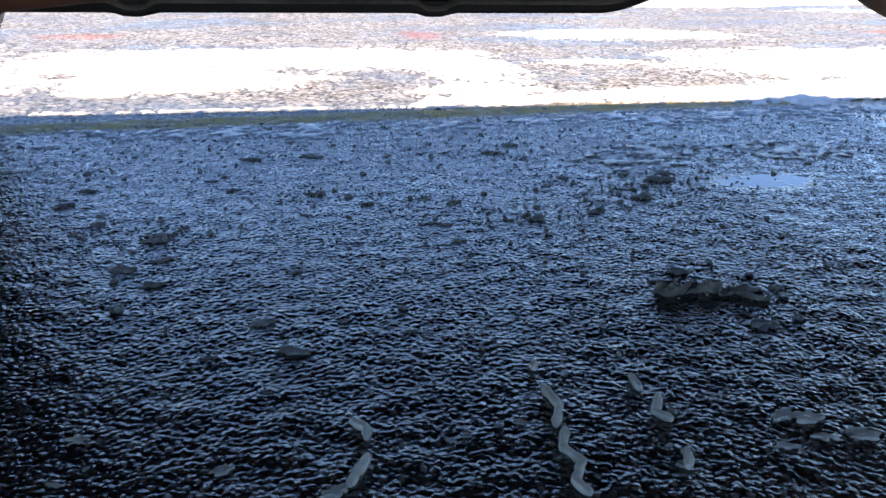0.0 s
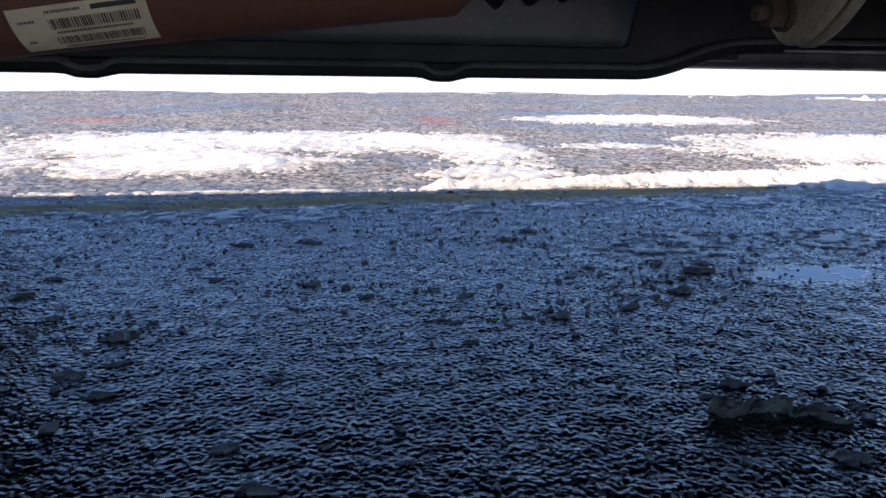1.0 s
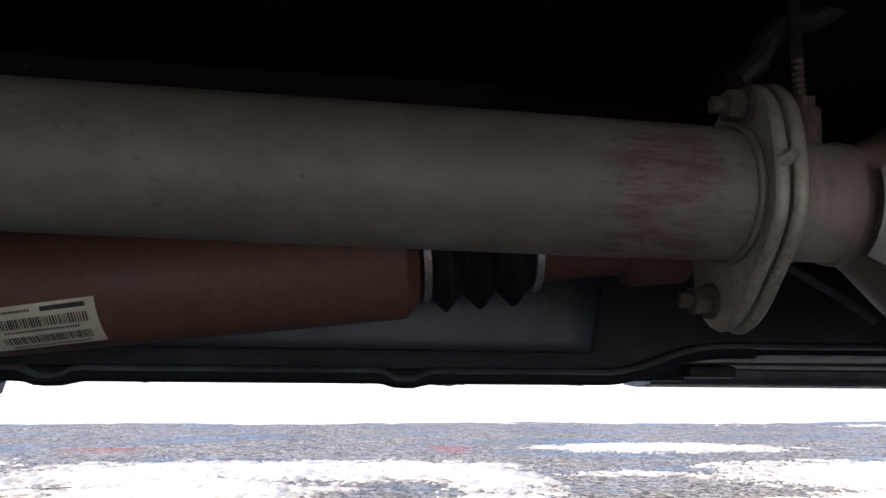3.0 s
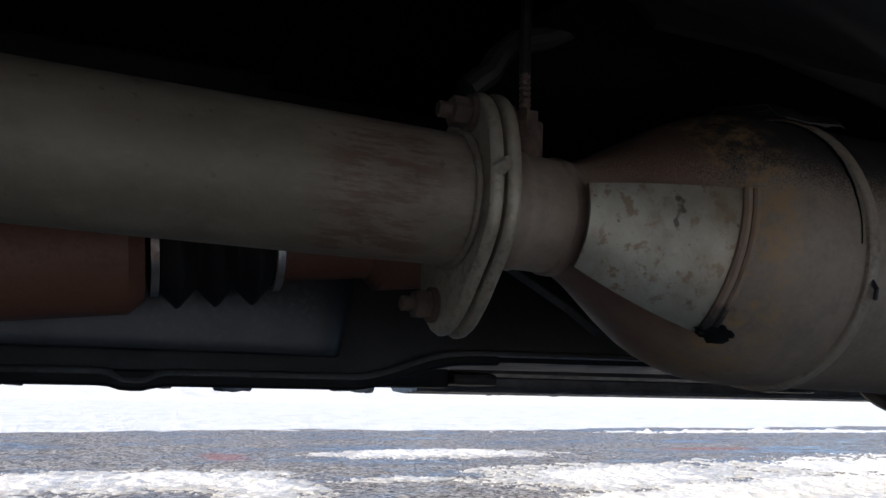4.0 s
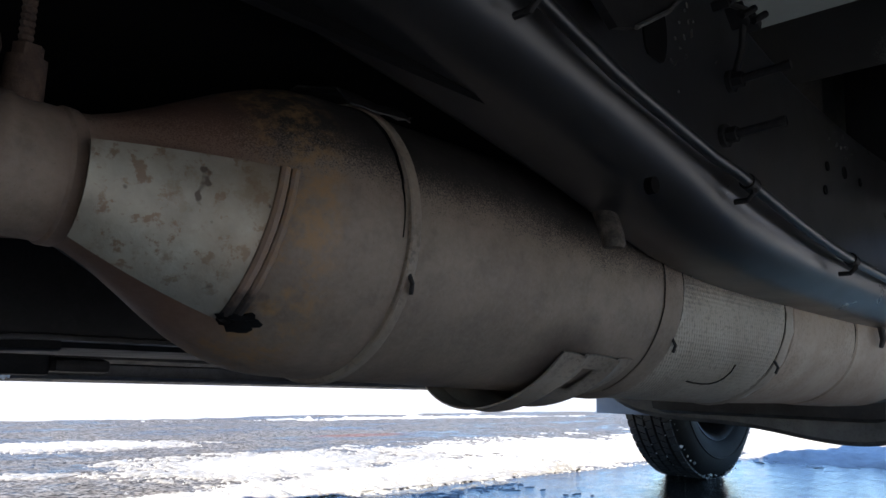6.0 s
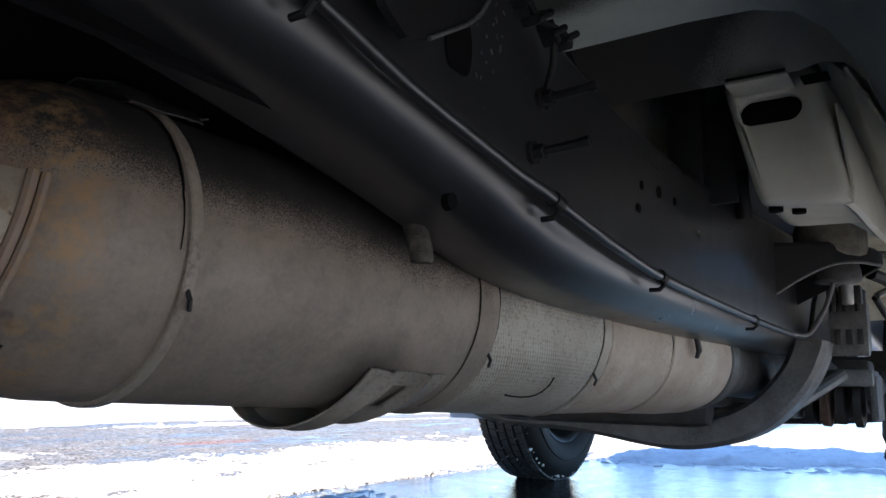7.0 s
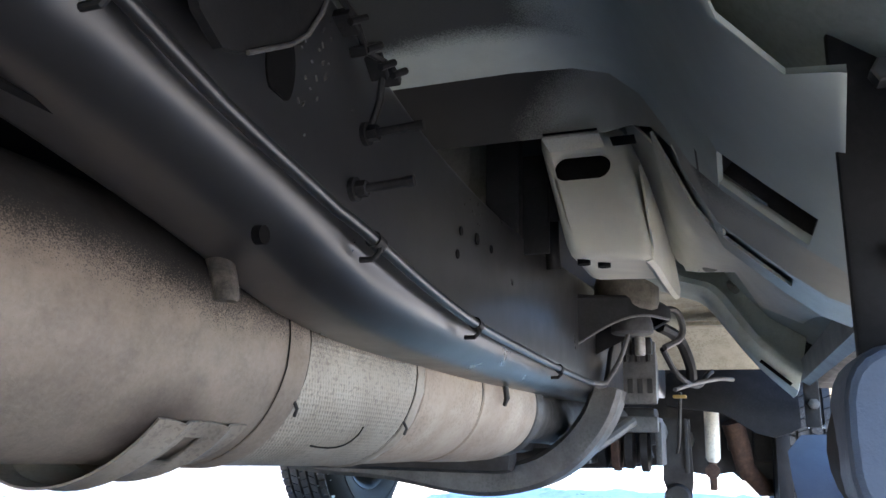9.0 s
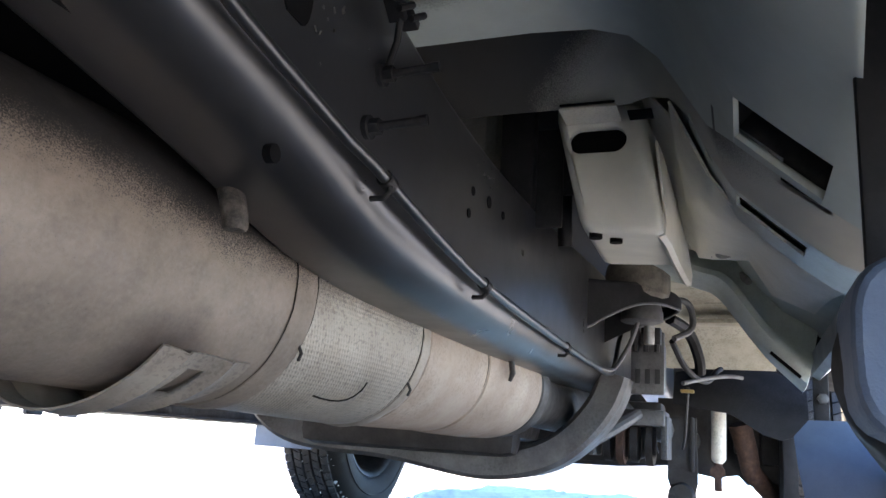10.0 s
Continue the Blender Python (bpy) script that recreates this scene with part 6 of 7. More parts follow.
def member_ring(x, inset, n=56):
    """Rounded section of the floor member at x, drawn in by inset."""
    for a, b in zip(MEMBER, MEMBER[1:]):
        if x <= b[0]:
            break
    k = max(0.0, (x - a[0]) / (b[0] - a[0]))
    it, ot, ib, ob = [(lerp(a[j][0], b[j][0], k), lerp(a[j][1], b[j][1], k)) for j in (1, 2, 3, 4)]
    ring = []
    for j in range(n):
        c, s = math.cos(2 * math.pi * j / n), math.sin(2 * math.pi * j / n)
        m = (abs(c) ** 14 + abs(s) ** 14) ** (1 / 14)
        u, v = c / m * (1 - inset / 0.054), s / m * (1 - inset / 0.088)
        p, q = (1 + u) / 2, (1 + v) / 2
        ring.append((x, lerp(lerp(ob[0], ot[0], q), lerp(ib[0], it[0], q), p), lerp(lerp(ob[1], ot[1], q), lerp(ib[1], it[1], q), p)))
    return ring


def slot_panel():
    n = 56
    hole = []
    for j in range(n):
        a = 2 * math.pi * j / n
        cy = -0.501 if math.cos(a) > 0 else -0.541
        hole.append((cy + 0.017 * math.cos(a), 0.699 + 0.017 * math.sin(a)))
    rows = [[(1.412, *p) for p in hole], [(1.402, *p) for p in hole], [(1.400, p[0] + (0.002 if p[0] > -0.521 else -0.002), p[1] + (0.002 if p[1] > 0.699 else -0.002)) for p in hole]]
    rows += [member_ring(x, inset) for x, inset in ((1.40, 0.012), (1.4015, 0.007), (1.405, 0.003), (1.411, 0.0006), (1.42, 0.0))]
    rows += [member_ring(x, 0.0) for x in frange(1.45, 1.93, 14)]
    return Mesh().rings(rows, caps=False).add(member_ring(1.93, 0.0), [tuple(range(n))])


member = part("floor_cross_member", slot_panel(), M_BOX_FADE, truck, "grey floor member with an oblong hole", smooth=50)
# Black plate added behind the hole; it stands in for the shade inside.
part("hole_dark_plate", Mesh().box((1.44, -0.56, 0.64), (1.445, -0.47, 0.745), 0.001), M_BLACK, member)
for hx, hy, hz in ((1.428, -0.517, 0.5785), (1.468, -0.537, 0.5825)):
    part("drain_hole", Mesh().tube([(hx, hy, hz + 0.004), (hx, hy, hz - 0.0035)], [0.0085, 0.0085], 14), M_DEEP_BLACK, member)
flank = [[(x, y + 0.010, low + 0.006), (x, y + 0.003, low), (x, y - 0.004, low + 0.003), (x, y - 0.006, low + 0.02), (x, y + 0.006, 0.70)] for x, y, low in ((1.42, -0.600, 0.572), (1.48, -0.603, 0.575), (1.6, -0.604, 0.580), (1.75, -0.606, 0.588), (1.84, -0.607, 0.596), (1.862, -0.603, 0.604))]
part("member_flank", Mesh().strip(flank, 0.003), M_FLOOR, member, "rounded cream flank with a drawn-out tip", smooth=60)
part("tab_gap", Mesh().tube([(1.350, -0.482, 0.7275), (1.350, -0.55, 0.7275)], 0.0016, 6).box((1.372, -0.592, 0.722), (1.40, -0.562, 0.7245), 0.001), M_DEEP_BLACK, truck, "dark gap beside the tab")
part("floor_tab", Mesh().box((1.352, -0.552, 0.722), (1.402, -0.480, 0.7255), 0.0015), M_FLOOR, truck)
part("duct_panel", Mesh().box((1.455, -0.4655, 0.60), (1.462, -0.41, 0.742), 0.002).box((1.43, -0.43, 0.62), (1.455, -0.382, 0.79), 0.004), M_BLACK, truck, "black sprayed upright panel")
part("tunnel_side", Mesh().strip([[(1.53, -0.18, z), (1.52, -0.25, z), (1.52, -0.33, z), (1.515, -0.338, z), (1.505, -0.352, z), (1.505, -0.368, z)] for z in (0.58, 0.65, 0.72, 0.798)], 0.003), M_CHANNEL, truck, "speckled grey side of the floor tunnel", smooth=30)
part("cable_duct", Mesh().tube([(1.56, -0.449, 0.60), (1.55, -0.449, 0.64), (1.54, -0.449, 0.76)], 0.011, 12), M_BLACK, truck, "black cable duct between frame and floor")
seam = part("seam_panel", Mesh().strip([[(1.36, -0.565, 0.765), (1.36, -0.600, 0.722), (1.36, -0.632, 0.680)], [(1.42, -0.575, 0.757), (1.42, -0.607, 0.714), (1.42, -0.632, 0.674)], [(1.6, -0.585, 0.735), (1.6, -0.614, 0.690), (1.6, -0.634, 0.657)], [(1.80, -0.594, 0.69), (1.80, -0.614, 0.653), (1.80, -0.630, 0.641)]], 0.003), M_FLOOR, truck, "cream seam panel beside the floor member", smooth=40)
part("seam_edge", Mesh().tube([(1.70, -0.6125, 0.7515), (1.70, -0.617, 0.713), (1.70, -0.627, 0.657), (1.72, -0.637, 0.652), (1.78, -0.647, 0.634)], 0.0010, 6), M_DEEP_BLACK, seam)
rows = []
NEAR = ((-0.622, 0.685), (-0.643, 0.640), (-0.662, 0.598), (-0.687, 0.562), (-0.704, 0.546), (-0.724, 0.528), (-0.757, 0.501), (-0.79, 0.476))
FAR = ((-0.618, 0.664), (-0.627, 0.640), (-0.648, 0.637), (-0.677, 0.636), (-0.705, 0.634), (-0.723, 0.603), (-0.739, 0.575), (-0.80, 0.545))
for x in frange(1.27, 1.80, 8):
    k = (x - 1.27) / 0.53
    rows.append([(x, lerp(a[0], b[0], k), lerp(a[1], b[1], k) + 0.006 * math.sin(3.14 * k)) for a, b in zip(NEAR, FAR)])
pan = part("floor_pan", Mesh().strip(rows[::-1], 0.003), M_FLOOR, truck, "grey pressed floor pan between the outriggers", smooth=60)
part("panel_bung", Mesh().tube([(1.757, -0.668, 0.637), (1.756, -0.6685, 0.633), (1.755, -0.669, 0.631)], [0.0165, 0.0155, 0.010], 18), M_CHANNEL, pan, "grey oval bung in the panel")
rb = Mesh()
for k in range(5):
    rb.box((1.8 + 0.14 * k, -0.7, 0.785), (1.85 + 0.14 * k, -0.45, 0.803), 0.01)
part("floor_ribs", rb, M_FLOOR, cab)
# body mount
bmo = Mesh().tube([(1.98, -0.503, 0.60), (1.98, -0.503, 0.606), (1.98, -0.503, 0.618), (1.98, -0.503, 0.650), (1.98, -0.503, 0.664), (1.98, -0.503, 0.669)], [0.048, 0.058, 0.062, 0.062, 0.058, 0.05], 32)
part("body_mount", bmo, M_MOUNT, truck, "round dusty rubber body mount")
# plan and lower edge of the horn: x, y, z of the edge, z of the top
HORN = ((1.82, -0.36, 0.508, 0.600), (1.845, -0.412, 0.514, 0.606), (1.88, -0.473, 0.560, 0.611), (1.92, -0.513, 0.584, 0.615), (1.97, -0.547, 0.593, 0.617), (2.03, -0.572, 0.593, 0.615), (2.07, -0.577, 0.598, 0.612), (2.11, -0.565, 0.598, 0.612), (2.14, -0.53, 0.585, 0.612))
horn_rows = [[Vector((x, y, lerp(lo, hi, k))) for x, y, lo, hi in HORN] for k in (0.0, 0.5, 0.86, 1.0)]
for x_in in (0.008, 0.03):
    horn_rows.append([Vector((lerp(x, 2.0, x_in * 2), lerp(y, -0.42, x_in * 2), hi + 0.003)) for x, y, lo, hi in HORN])
for _ in range(2):
    horn_rows = [[r[0]] + [q for a, b in zip(r, r[1:]) for q in (a.lerp(b, 0.25), a.lerp(b, 0.75))] + [r[-1]] for r in horn_rows]
mb = Mesh().strip(horn_rows, 0.004)
mb.prism([(x, y) for x, y, lo, hi in HORN] + [(2.15, -0.43), (1.82, -0.355)], 0.612, 0.616)
mb.strip([[(2.05, -0.36, 0.50), (2.05, -0.40, 0.512), (2.05, -0.415, 0.517), (2.05, -0.46, 0.54), (2.05, -0.505, 0.561)], [(2.05, -0.36, 0.60), (2.05, -0.40, 0.60), (2.05, -0.415, 0.60), (2.05, -0.46, 0.60), (2.05, -0.505, 0.60)]], 0.005)
web_low = horn_rows[0]
wsh = Mesh().tube([(2.0, -0.509, 0.558), (2.0, -0.509, 0.561), (2.0, -0.509, 0.578), (2.0, -0.509, 0.61)], [0.036, 0.041, 0.040, 0.03], 24)
part("mount_washer", wsh, M_ARM, truck, "grey dished washer")
part("silver_canister", Mesh().tube([(2.04, -0.519, 0.521), (2.04, -0.519, 0.525), (2.04, -0.519, 0.57)], [0.009, 0.0105, 0.0105], 20), M_TIN, truck, "small bright metal canister")
horn = part("mount_bracket", mb, M_BLACK, truck, "black horn-shaped mount bracket")
# Pale tube drawn along the lower edge in place of its highlight.
part("bracket_rim", Mesh().tube([Vector(p) - Vector((0, 0, 0.002)) for p in web_low], 0.0028, 8), M_ARM, horn, "pale lower edge standing in for its highlight")

# --- transmission cross member
path = [(-0.449, 0.462), (-0.443, 0.44), (-0.424, 0.395), (-0.383, 0.343), (-0.332, 0.302), (-0.273, 0.279), (-0.2, 0.267), (-0.126, 0.271), (-0.017, 0.289), (0.066, 0.297), (0.2, 0.30), (0.30, 0.315), (0.37, 0.36), (0.41, 0.43)]
smooth_path = [Vector((0, *q)) for q in path]
for _ in range(2):
    smooth_path = [smooth_path[0]] + [q for a, b in zip(smooth_path, smooth_path[1:]) for q in (a.lerp(b, 0.25), a.lerp(b, 0.75))] + [smooth_path[-1]]
rings = []
for k, q in enumerate(smooth_path):
    d = (smooth_path[min(k + 1, len(smooth_path) - 1)] - smooth_path[max(k - 1, 0)]).normalized()
    nrm = Vector((0, -d.z, d.y))
    rings.append([(2.10 + dx, q.y + nrm.y * dn, q.z + nrm.z * dn) for dx, dn in ((-0.055, -0.022), (-0.045, -0.031), (0.045, -0.031), (0.055, -0.022), (0.055, 0.022), (0.045, 0.031), (0.012, 0.031), (0.006, 0.022), (-0.006, 0.022), (-0.012, 0.031), (-0.045, 0.031), (-0.055, 0.022))])
cm = Mesh().rings(rings)
part("transmission_pan", Mesh().box((1.98, -0.27, 0.285), (2.05, 0.22, 0.46), 0.03).box((2.05, -0.2, 0.32), (2.5, 0.2, 0.5), 0.03), M_DARKSTEEL, truck, "grimy dark transmission pan")
part("cross_member", cm, M_ARM, truck, "curved grey steel cross member")

# --- fuel tank and its shield
tk = Mesh()
sec = [(0.13, 0.40), (0.122, 0.352), (0.124, 0.340), (0.135, 0.329), (0.16, 0.327), (0.43, 0.327), (0.455, 0.335), (0.46, 0.52), (0.43, 0.60), (0.15, 0.60)]
rings = []
TANK_UP = [(-1.3, 0.0), (0.49, 0.0), (0.515, 0.003), (0.54, 0.010), (0.565, 0.019), (0.59, 0.0255), (0.62, 0.029), (0.68, 0.030), (1.25, 0.034)]
for x, up in TANK_UP:
    rings.append([(x, y, z + up * (1 if z < 0.5 else 0)) for y, z in sec])
tk.rings(rings)
tank = part("fuel_tank", tk, M_BLACK, truck, "dark grey plastic fuel tank", smooth=30)


def hump(x, width=0.034):
    """1 at the two shallow knobs of the tank's lower edge, falling to 0 beside them."""
    return max(math.exp(-((x - c) / (width * 0.55)) ** 4) for c in (-0.062, 0.28))


lip_rows = [[(x, 0.124, 0.3405 + curve_at(TANK_UP, x) - 0.008 * hump(x)), (x, 0.112, 0.3385 + curve_at(TANK_UP, x) - 0.008 * hump(x)), (x, 0.110, 0.3365 + curve_at(TANK_UP, x) - 0.008 * hump(x)), (x, 0.124, 0.3355 + curve_at(TANK_UP, x) - 0.008 * hump(x))] for x in frange(-1.2, 1.2, 240)]
# Paler steel stands in for the light caught along the lip.
part("tank_lip", Mesh().strip(lip_rows, 0.0012), M_ARM, tank, "thin metal lip, paler to stand for its glint", smooth=60)
part("tank_skirt", Mesh().rings([[(x, 0.118, 0.338 + up), (x, 0.114, 0.3275 + up - 0.0035 * hump(x)), (x, 0.119, 0.3245 + up - 0.0045 * hump(x)), (x, 0.138, 0.3245 + up - 0.0045 * hump(x)), (x, 0.142, 0.338 + up)] for x, up in ((x, curve_at(TANK_UP, x)) for x in frange(-1.2, 0.66, 190))]), M_BLACK, tank, "black rolled lower edge", smooth=50)
pl = Mesh().strip([[(x, 0.085, 0.56), (x, 0.078, 0.42), (x, 0.073, 0.368), (x, 0.076, 0.3605), (x, 0.09, 0.3595)] for x in (-0.9, 0.40)] + [[(x, 0.085 + d, 0.56), (x + 0.012 * k, 0.078 + d, 0.42), (x, 0.073 + d, 0.368), (x, 0.076 + d, 0.3605), (x, 0.09 + d, 0.3595)] for x, d, k in ((0.44, 0.002, 0.3), (0.458, 0.009, 0.7), (0.468, 0.022, 1.0), (0.472, 0.04, 1.0))], 0.003)
part("tank_shield", pl, M_TANK, tank, "grey shield sheet with dirt spots", smooth=50)
dirt = Mesh()
rd = random.Random(5)
for k in range(120):
    dx, dz = rd.gauss(0, 0.009), min(0.03, max(-0.02, rd.gauss(0, 0.016)))
    if rd.random() < 0.3:
        dx, dz = rd.uniform(-0.06, 0.03), rd.uniform(-0.01, 0.03)
    sz = rd.uniform(0.0006, 0.0020)
    c = Vector((0.355 + dx, 0.0748 + 0.096 * dz, 0.394 + dz))
    dirt.add([c + Vector((sz * math.cos(q) * rd.uniform(0.7, 1.2), -0.0005, sz * 1.4 * math.sin(q))) for q in frange(0, 6.283, 6)[:-1]] + [c - Vector((0, 0.0016, 0))], [(q, (q + 1) % 6, 6) for q in range(6)])
tagged(part("dirt_splash", dirt, M_PALE_BIT, tank, "pale dried dirt spots"), kind="stuff")
# --- far side running board
# Drawn up to the bed so that no sky light enters from the far side.
part("far_sill", Mesh().box((-1.3, 0.80, 0.328), (0.9, 0.86, 0.79), 0.01), M_BLACK, truck, "black lower edge of the far body side")
rbm = Mesh()
for x0, x1 in ((0.86, 3.0),):
    sec = [(0.88, 0.352), (0.90, 0.362), (1.02, 0.362), (1.05, 0.352), (1.05, 0.33), (1.03, 0.32), (0.95, 0.316), (0.93, 0.322), (0.915, 0.318), (0.90, 0.324), (0.885, 0.322), (0.876, 0.33), (0.88, 0.338)]
    rbm.rings([[(x, y, z) for y, z in sec] for x in frange(x0, x1, 6)])
part("running_board", rbm, M_ARM, truck, "ribbed grey running board", smooth=30)
for x in (0.95, 1.85):
    part("board_bracket", Mesh().box((x - 0.05, 0.78, 0.335), (x + 0.05, 0.92, 0.36), 0.01), M_DARKSTEEL, truck)
part("mud_flap", Mesh().box((2.94, 0.73, 0.245), (2.952, 0.97, 0.50), 0.006), M_FLAP, truck, "blue-grey plastic mud flap")
part("step_panel", Mesh().strip([[(1.60, -0.752, 0.345), (1.59, -0.754, 0.31), (1.56, -0.76, 0.26), (1.54, -0.765, 0.19)], [(1.60, -0.768, 0.366), (1.59, -0.785, 0.33), (1.56, -0.80, 0.27), (1.54, -0.805, 0.19)], [(1.61, -0.834, 0.368), (1.60, -0.85, 0.33), (1.56, -0.87, 0.27), (1.54, -0.88, 0.19)], [(1.63, -0.90, 0.362), (1.62, -0.915, 0.33), (1.58, -0.93, 0.27), (1.56, -0.94, 0.19)]], 0.006), M_STEP, truck, "blue-grey plastic step panel with a bent edge", smooth=40)

# --- near side step and its brackets
for x, y, z0, z1, w in ((0.85, -0.742, 0.385, 0.70, 0.04), (2.0, -0.806, 0.385, 0.58, 0.026)):
    bk = part("step_bracket", Mesh().box((x, y - w, z0), (x + 0.008, y, z1), 0.003), M_BLACK, truck, "black flat steel step bracket")
    for z in ((0.441, 0.532) if x < 1 else (0.426, 0.545)):
        part("bracket_bolt", Mesh().tube([(x - 0.010, y - w * 0.6, z), (x - 0.009, y - w * 0.6, z), (x, y - w * 0.6, z)], [0.006, 0.0072, 0.0072] if x < 1 else [0.008, 0.010, 0.010], 6), M_ARM, bk)


def oval_tube(x0, x1, ry, rz, n=28):
    return Mesh().rings([[(x, -0.764 + ry * k * math.copysign(abs(math.cos(2 * math.pi * j / n)) ** 0.6, math.cos(2 * math.pi * j / n)), 0.3585 + rz * k * math.copysign(abs(math.sin(2 * math.pi * j / n)) ** 0.6, math.sin(2 * math.pi * j / n))) for j in range(n)] for x, k in ((x0, 0.45), (x0 + 0.0003, 0.88), (x0 + 0.0015, 0.945), (x0 + 0.004, 0.985), (x0 + 0.008, 1.0), (x1, 1.0))])


step = part("step_tube", Mesh().tube([(0.822, -0.766, 0.354), (0.84, -0.767, 0.353), (0.92, -0.778, 0.352), (1.0, -0.80, 0.335), (1.15, -0.85, 0.31), (1.4, -0.90, 0.30), (2.4, -0.92, 0.30)], [0.036, 0.0425, 0.043, 0.042, 0.04, 0.04, 0.04], 32), M_BLACK, truck, "black round side step tube")
part("end_cap", oval_tube(0.800, 0.85, 0.036, 0.0385), M_STEP, step, "blue-grey dimpled plastic end cap", smooth=10)

# --- front suspension
part("shock_absorber", Mesh().tube([(2.98, -0.620, 0.296), (2.98, -0.620, 0.304), (2.98, -0.620, 0.310), (2.985, -0.6215, 0.40), (2.99, -0.622, 0.52)], [0.010, 0.018, 0.0215, 0.0218, 0.022], 24), M_SHOCK, truck, "cream painted shock absorber")
ax = Mesh().tube([(3.42, -0.62, 0.40), (3.42, 0.62, 0.40)], 0.04, 24)
ax.tube([(3.42, 0.18, 0.39), (3.42, 0.22, 0.39), (3.42, 0.34, 0.39), (3.42, 0.40, 0.39)], [0.06, 0.13, 0.13, 0.06], 24)
part("front_axle", ax, M_DARKSTEEL, truck, "grimy front axle tube")
ra = Mesh().tube([(2.35, -0.36, 0.42), (2.6, -0.42, 0.40), (3.0, -0.50, 0.37), (3.4, -0.53, 0.36)], [0.03, 0.034, 0.038, 0.04], 12)
part("radius_arm", ra, M_ARM, truck, "grey cast radius arm")
bx = Mesh().prism([(-0.495, 0.42), (-0.565, 0.42), (-0.568, 0.24), (-0.56, 0.205), (-0.50, 0.205), (-0.485, 0.25)], 2.84, 2.862, Matrix(((0, 0, 1, 0), (1, 0, 0, 0), (0, 1, 0, 0), (0, 0, 0, 1))))
bx.tube([(2.80, -0.525, 0.205), (2.81, -0.525, 0.205), (2.90, -0.525, 0.205), (2.91, -0.525, 0.205)], [0.030, 0.036, 0.036, 0.030], 18)
bx.tube([(2.79, -0.55, 0.183), (2.93, -0.55, 0.183)], 0.011, 6).tube([(2.79, -0.50, 0.20), (2.93, -0.50, 0.20)], 0.011, 6)
bx.box((2.828, -0.56, 0.27), (2.84, -0.548, 0.42), 0.003)
part("arm_bracket", bx, M_DARKSTEEL, truck, "grimy steel bracket plate with bolts")
for k, y in enumerate((-0.38, -0.412, -0.444, -0.48)):
    part("bushing_disc", Mesh().tube([(2.45, y - 0.010, 0.335), (2.45, y - 0.008, 0.335), (2.45, y + 0.008, 0.335), (2.45, y + 0.010, 0.335)], [0.04, 0.046, 0.046, 0.04] if k % 2 == 0 else [0.046, 0.052, 0.052, 0.046], 24), M_RUST if k == 1 else M_DARKSTEEL, truck)
part("bushing_carrier", Mesh().box((2.36, -0.52, 0.375), (2.5, -0.34, 0.412), 0.006).box((2.38, -0.525, 0.30), (2.5, -0.51, 0.40), 0.004).box((2.38, -0.355, 0.30), (2.5, -0.342, 0.40), 0.004), M_ARM, truck)
kn = Mesh().tube([(3.1, -0.68, 0.42), (3.12, -0.70, 0.34), (3.15, -0.71, 0.28), (3.22, -0.76, 0.22), (3.3, -0.80, 0.22)], [0.035, 0.032, 0.03, 0.028, 0.028], 14)
part("steering_arm", kn, M_RUST, truck, "rusty bent steering arm")
wl = Mesh().strip([[(2.86 + 0.10 * k * k, y, lerp(lo, hi, k)) for k in (0, 0.25, 0.5, 0.75, 1)] for y, lo, hi in ((-0.50, 0.46, 0.56), (-0.55, 0.45, 0.57), (-0.60, 0.445, 0.58), (-0.65, 0.44, 0.585), (-0.69, 0.418, 0.585), (-0.74, 0.385, 0.58), (-0.79, 0.372, 0.565), (-0.83, 0.385, 0.55), (-0.86, 0.40, 0.54))], 0.006)
wl.box((2.98, -0.87, 0.55), (3.9, -0.52, 0.60), 0.02)
part("wheel_liner", wl, M_BLACK, truck, "black plastic wheel liner")
# valve block and hoses by the rail
vb = Mesh().box((2.13, -0.54, 0.43), (2.145, -0.472, 0.56), 0.004)
vb.box((2.14, -0.538, 0.44), (2.2, -0.48, 0.54), 0.006)
part("valve_carrier", vb, M_ARM, truck, "grey slotted valve carrier plate")
for k in range(3):
    part("valve_slot", Mesh().box((2.127, -0.532 + 0.02 * k, 0.452), (2.131, -0.521 + 0.02 * k, 0.482), 0.001), M_INK, truck)
    vf = Mesh().box((2.10, -0.535 + 0.022 * k, 0.53), (2.135, -0.518 + 0.022 * k, 0.565), 0.003)
    vf.tube([(2.11, -0.527 + 0.022 * k, 0.515), (2.11, -0.527 + 0.022 * k, 0.535)], 0.006, 6)
    part("line_fitting", vf, M_DARKSTEEL, truck)


def hose(name, pts, r, mat, label=""):
    """A tube through points, rounded by a few smoothing passes."""
    q = [Vector(p) for p in pts]
    for _ in range(3):
        q = [q[0]] + [c for a, b in zip(q, q[1:]) for c in (a.lerp(b, 0.25), a.lerp(b, 0.75))] + [q[-1]]
    return part(name, Mesh().tube(q, r, 8), mat, truck, label)


hose("brake_hose", [(2.1, -0.55, 0.62), (2.14, -0.59, 0.63), (2.16, -0.60, 0.57), (2.12, -0.56, 0.545)], 0.007, M_ARM, "grey bent hose")
hose("brake_hose", [(2.2, -0.55, 0.55), (2.3, -0.57, 0.50), (2.45, -0.61, 0.48), (2.5, -0.63, 0.52), (2.55, -0.64, 0.53)], 0.007, M_BLACK, "black rubber hose")
hose("brake_hose", [(2.3, -0.565, 0.47), (2.4, -0.60, 0.49), (2.5, -0.66, 0.51), (2.55, -0.69, 0.51)], 0.005, M_ARM, "thin grey hose")
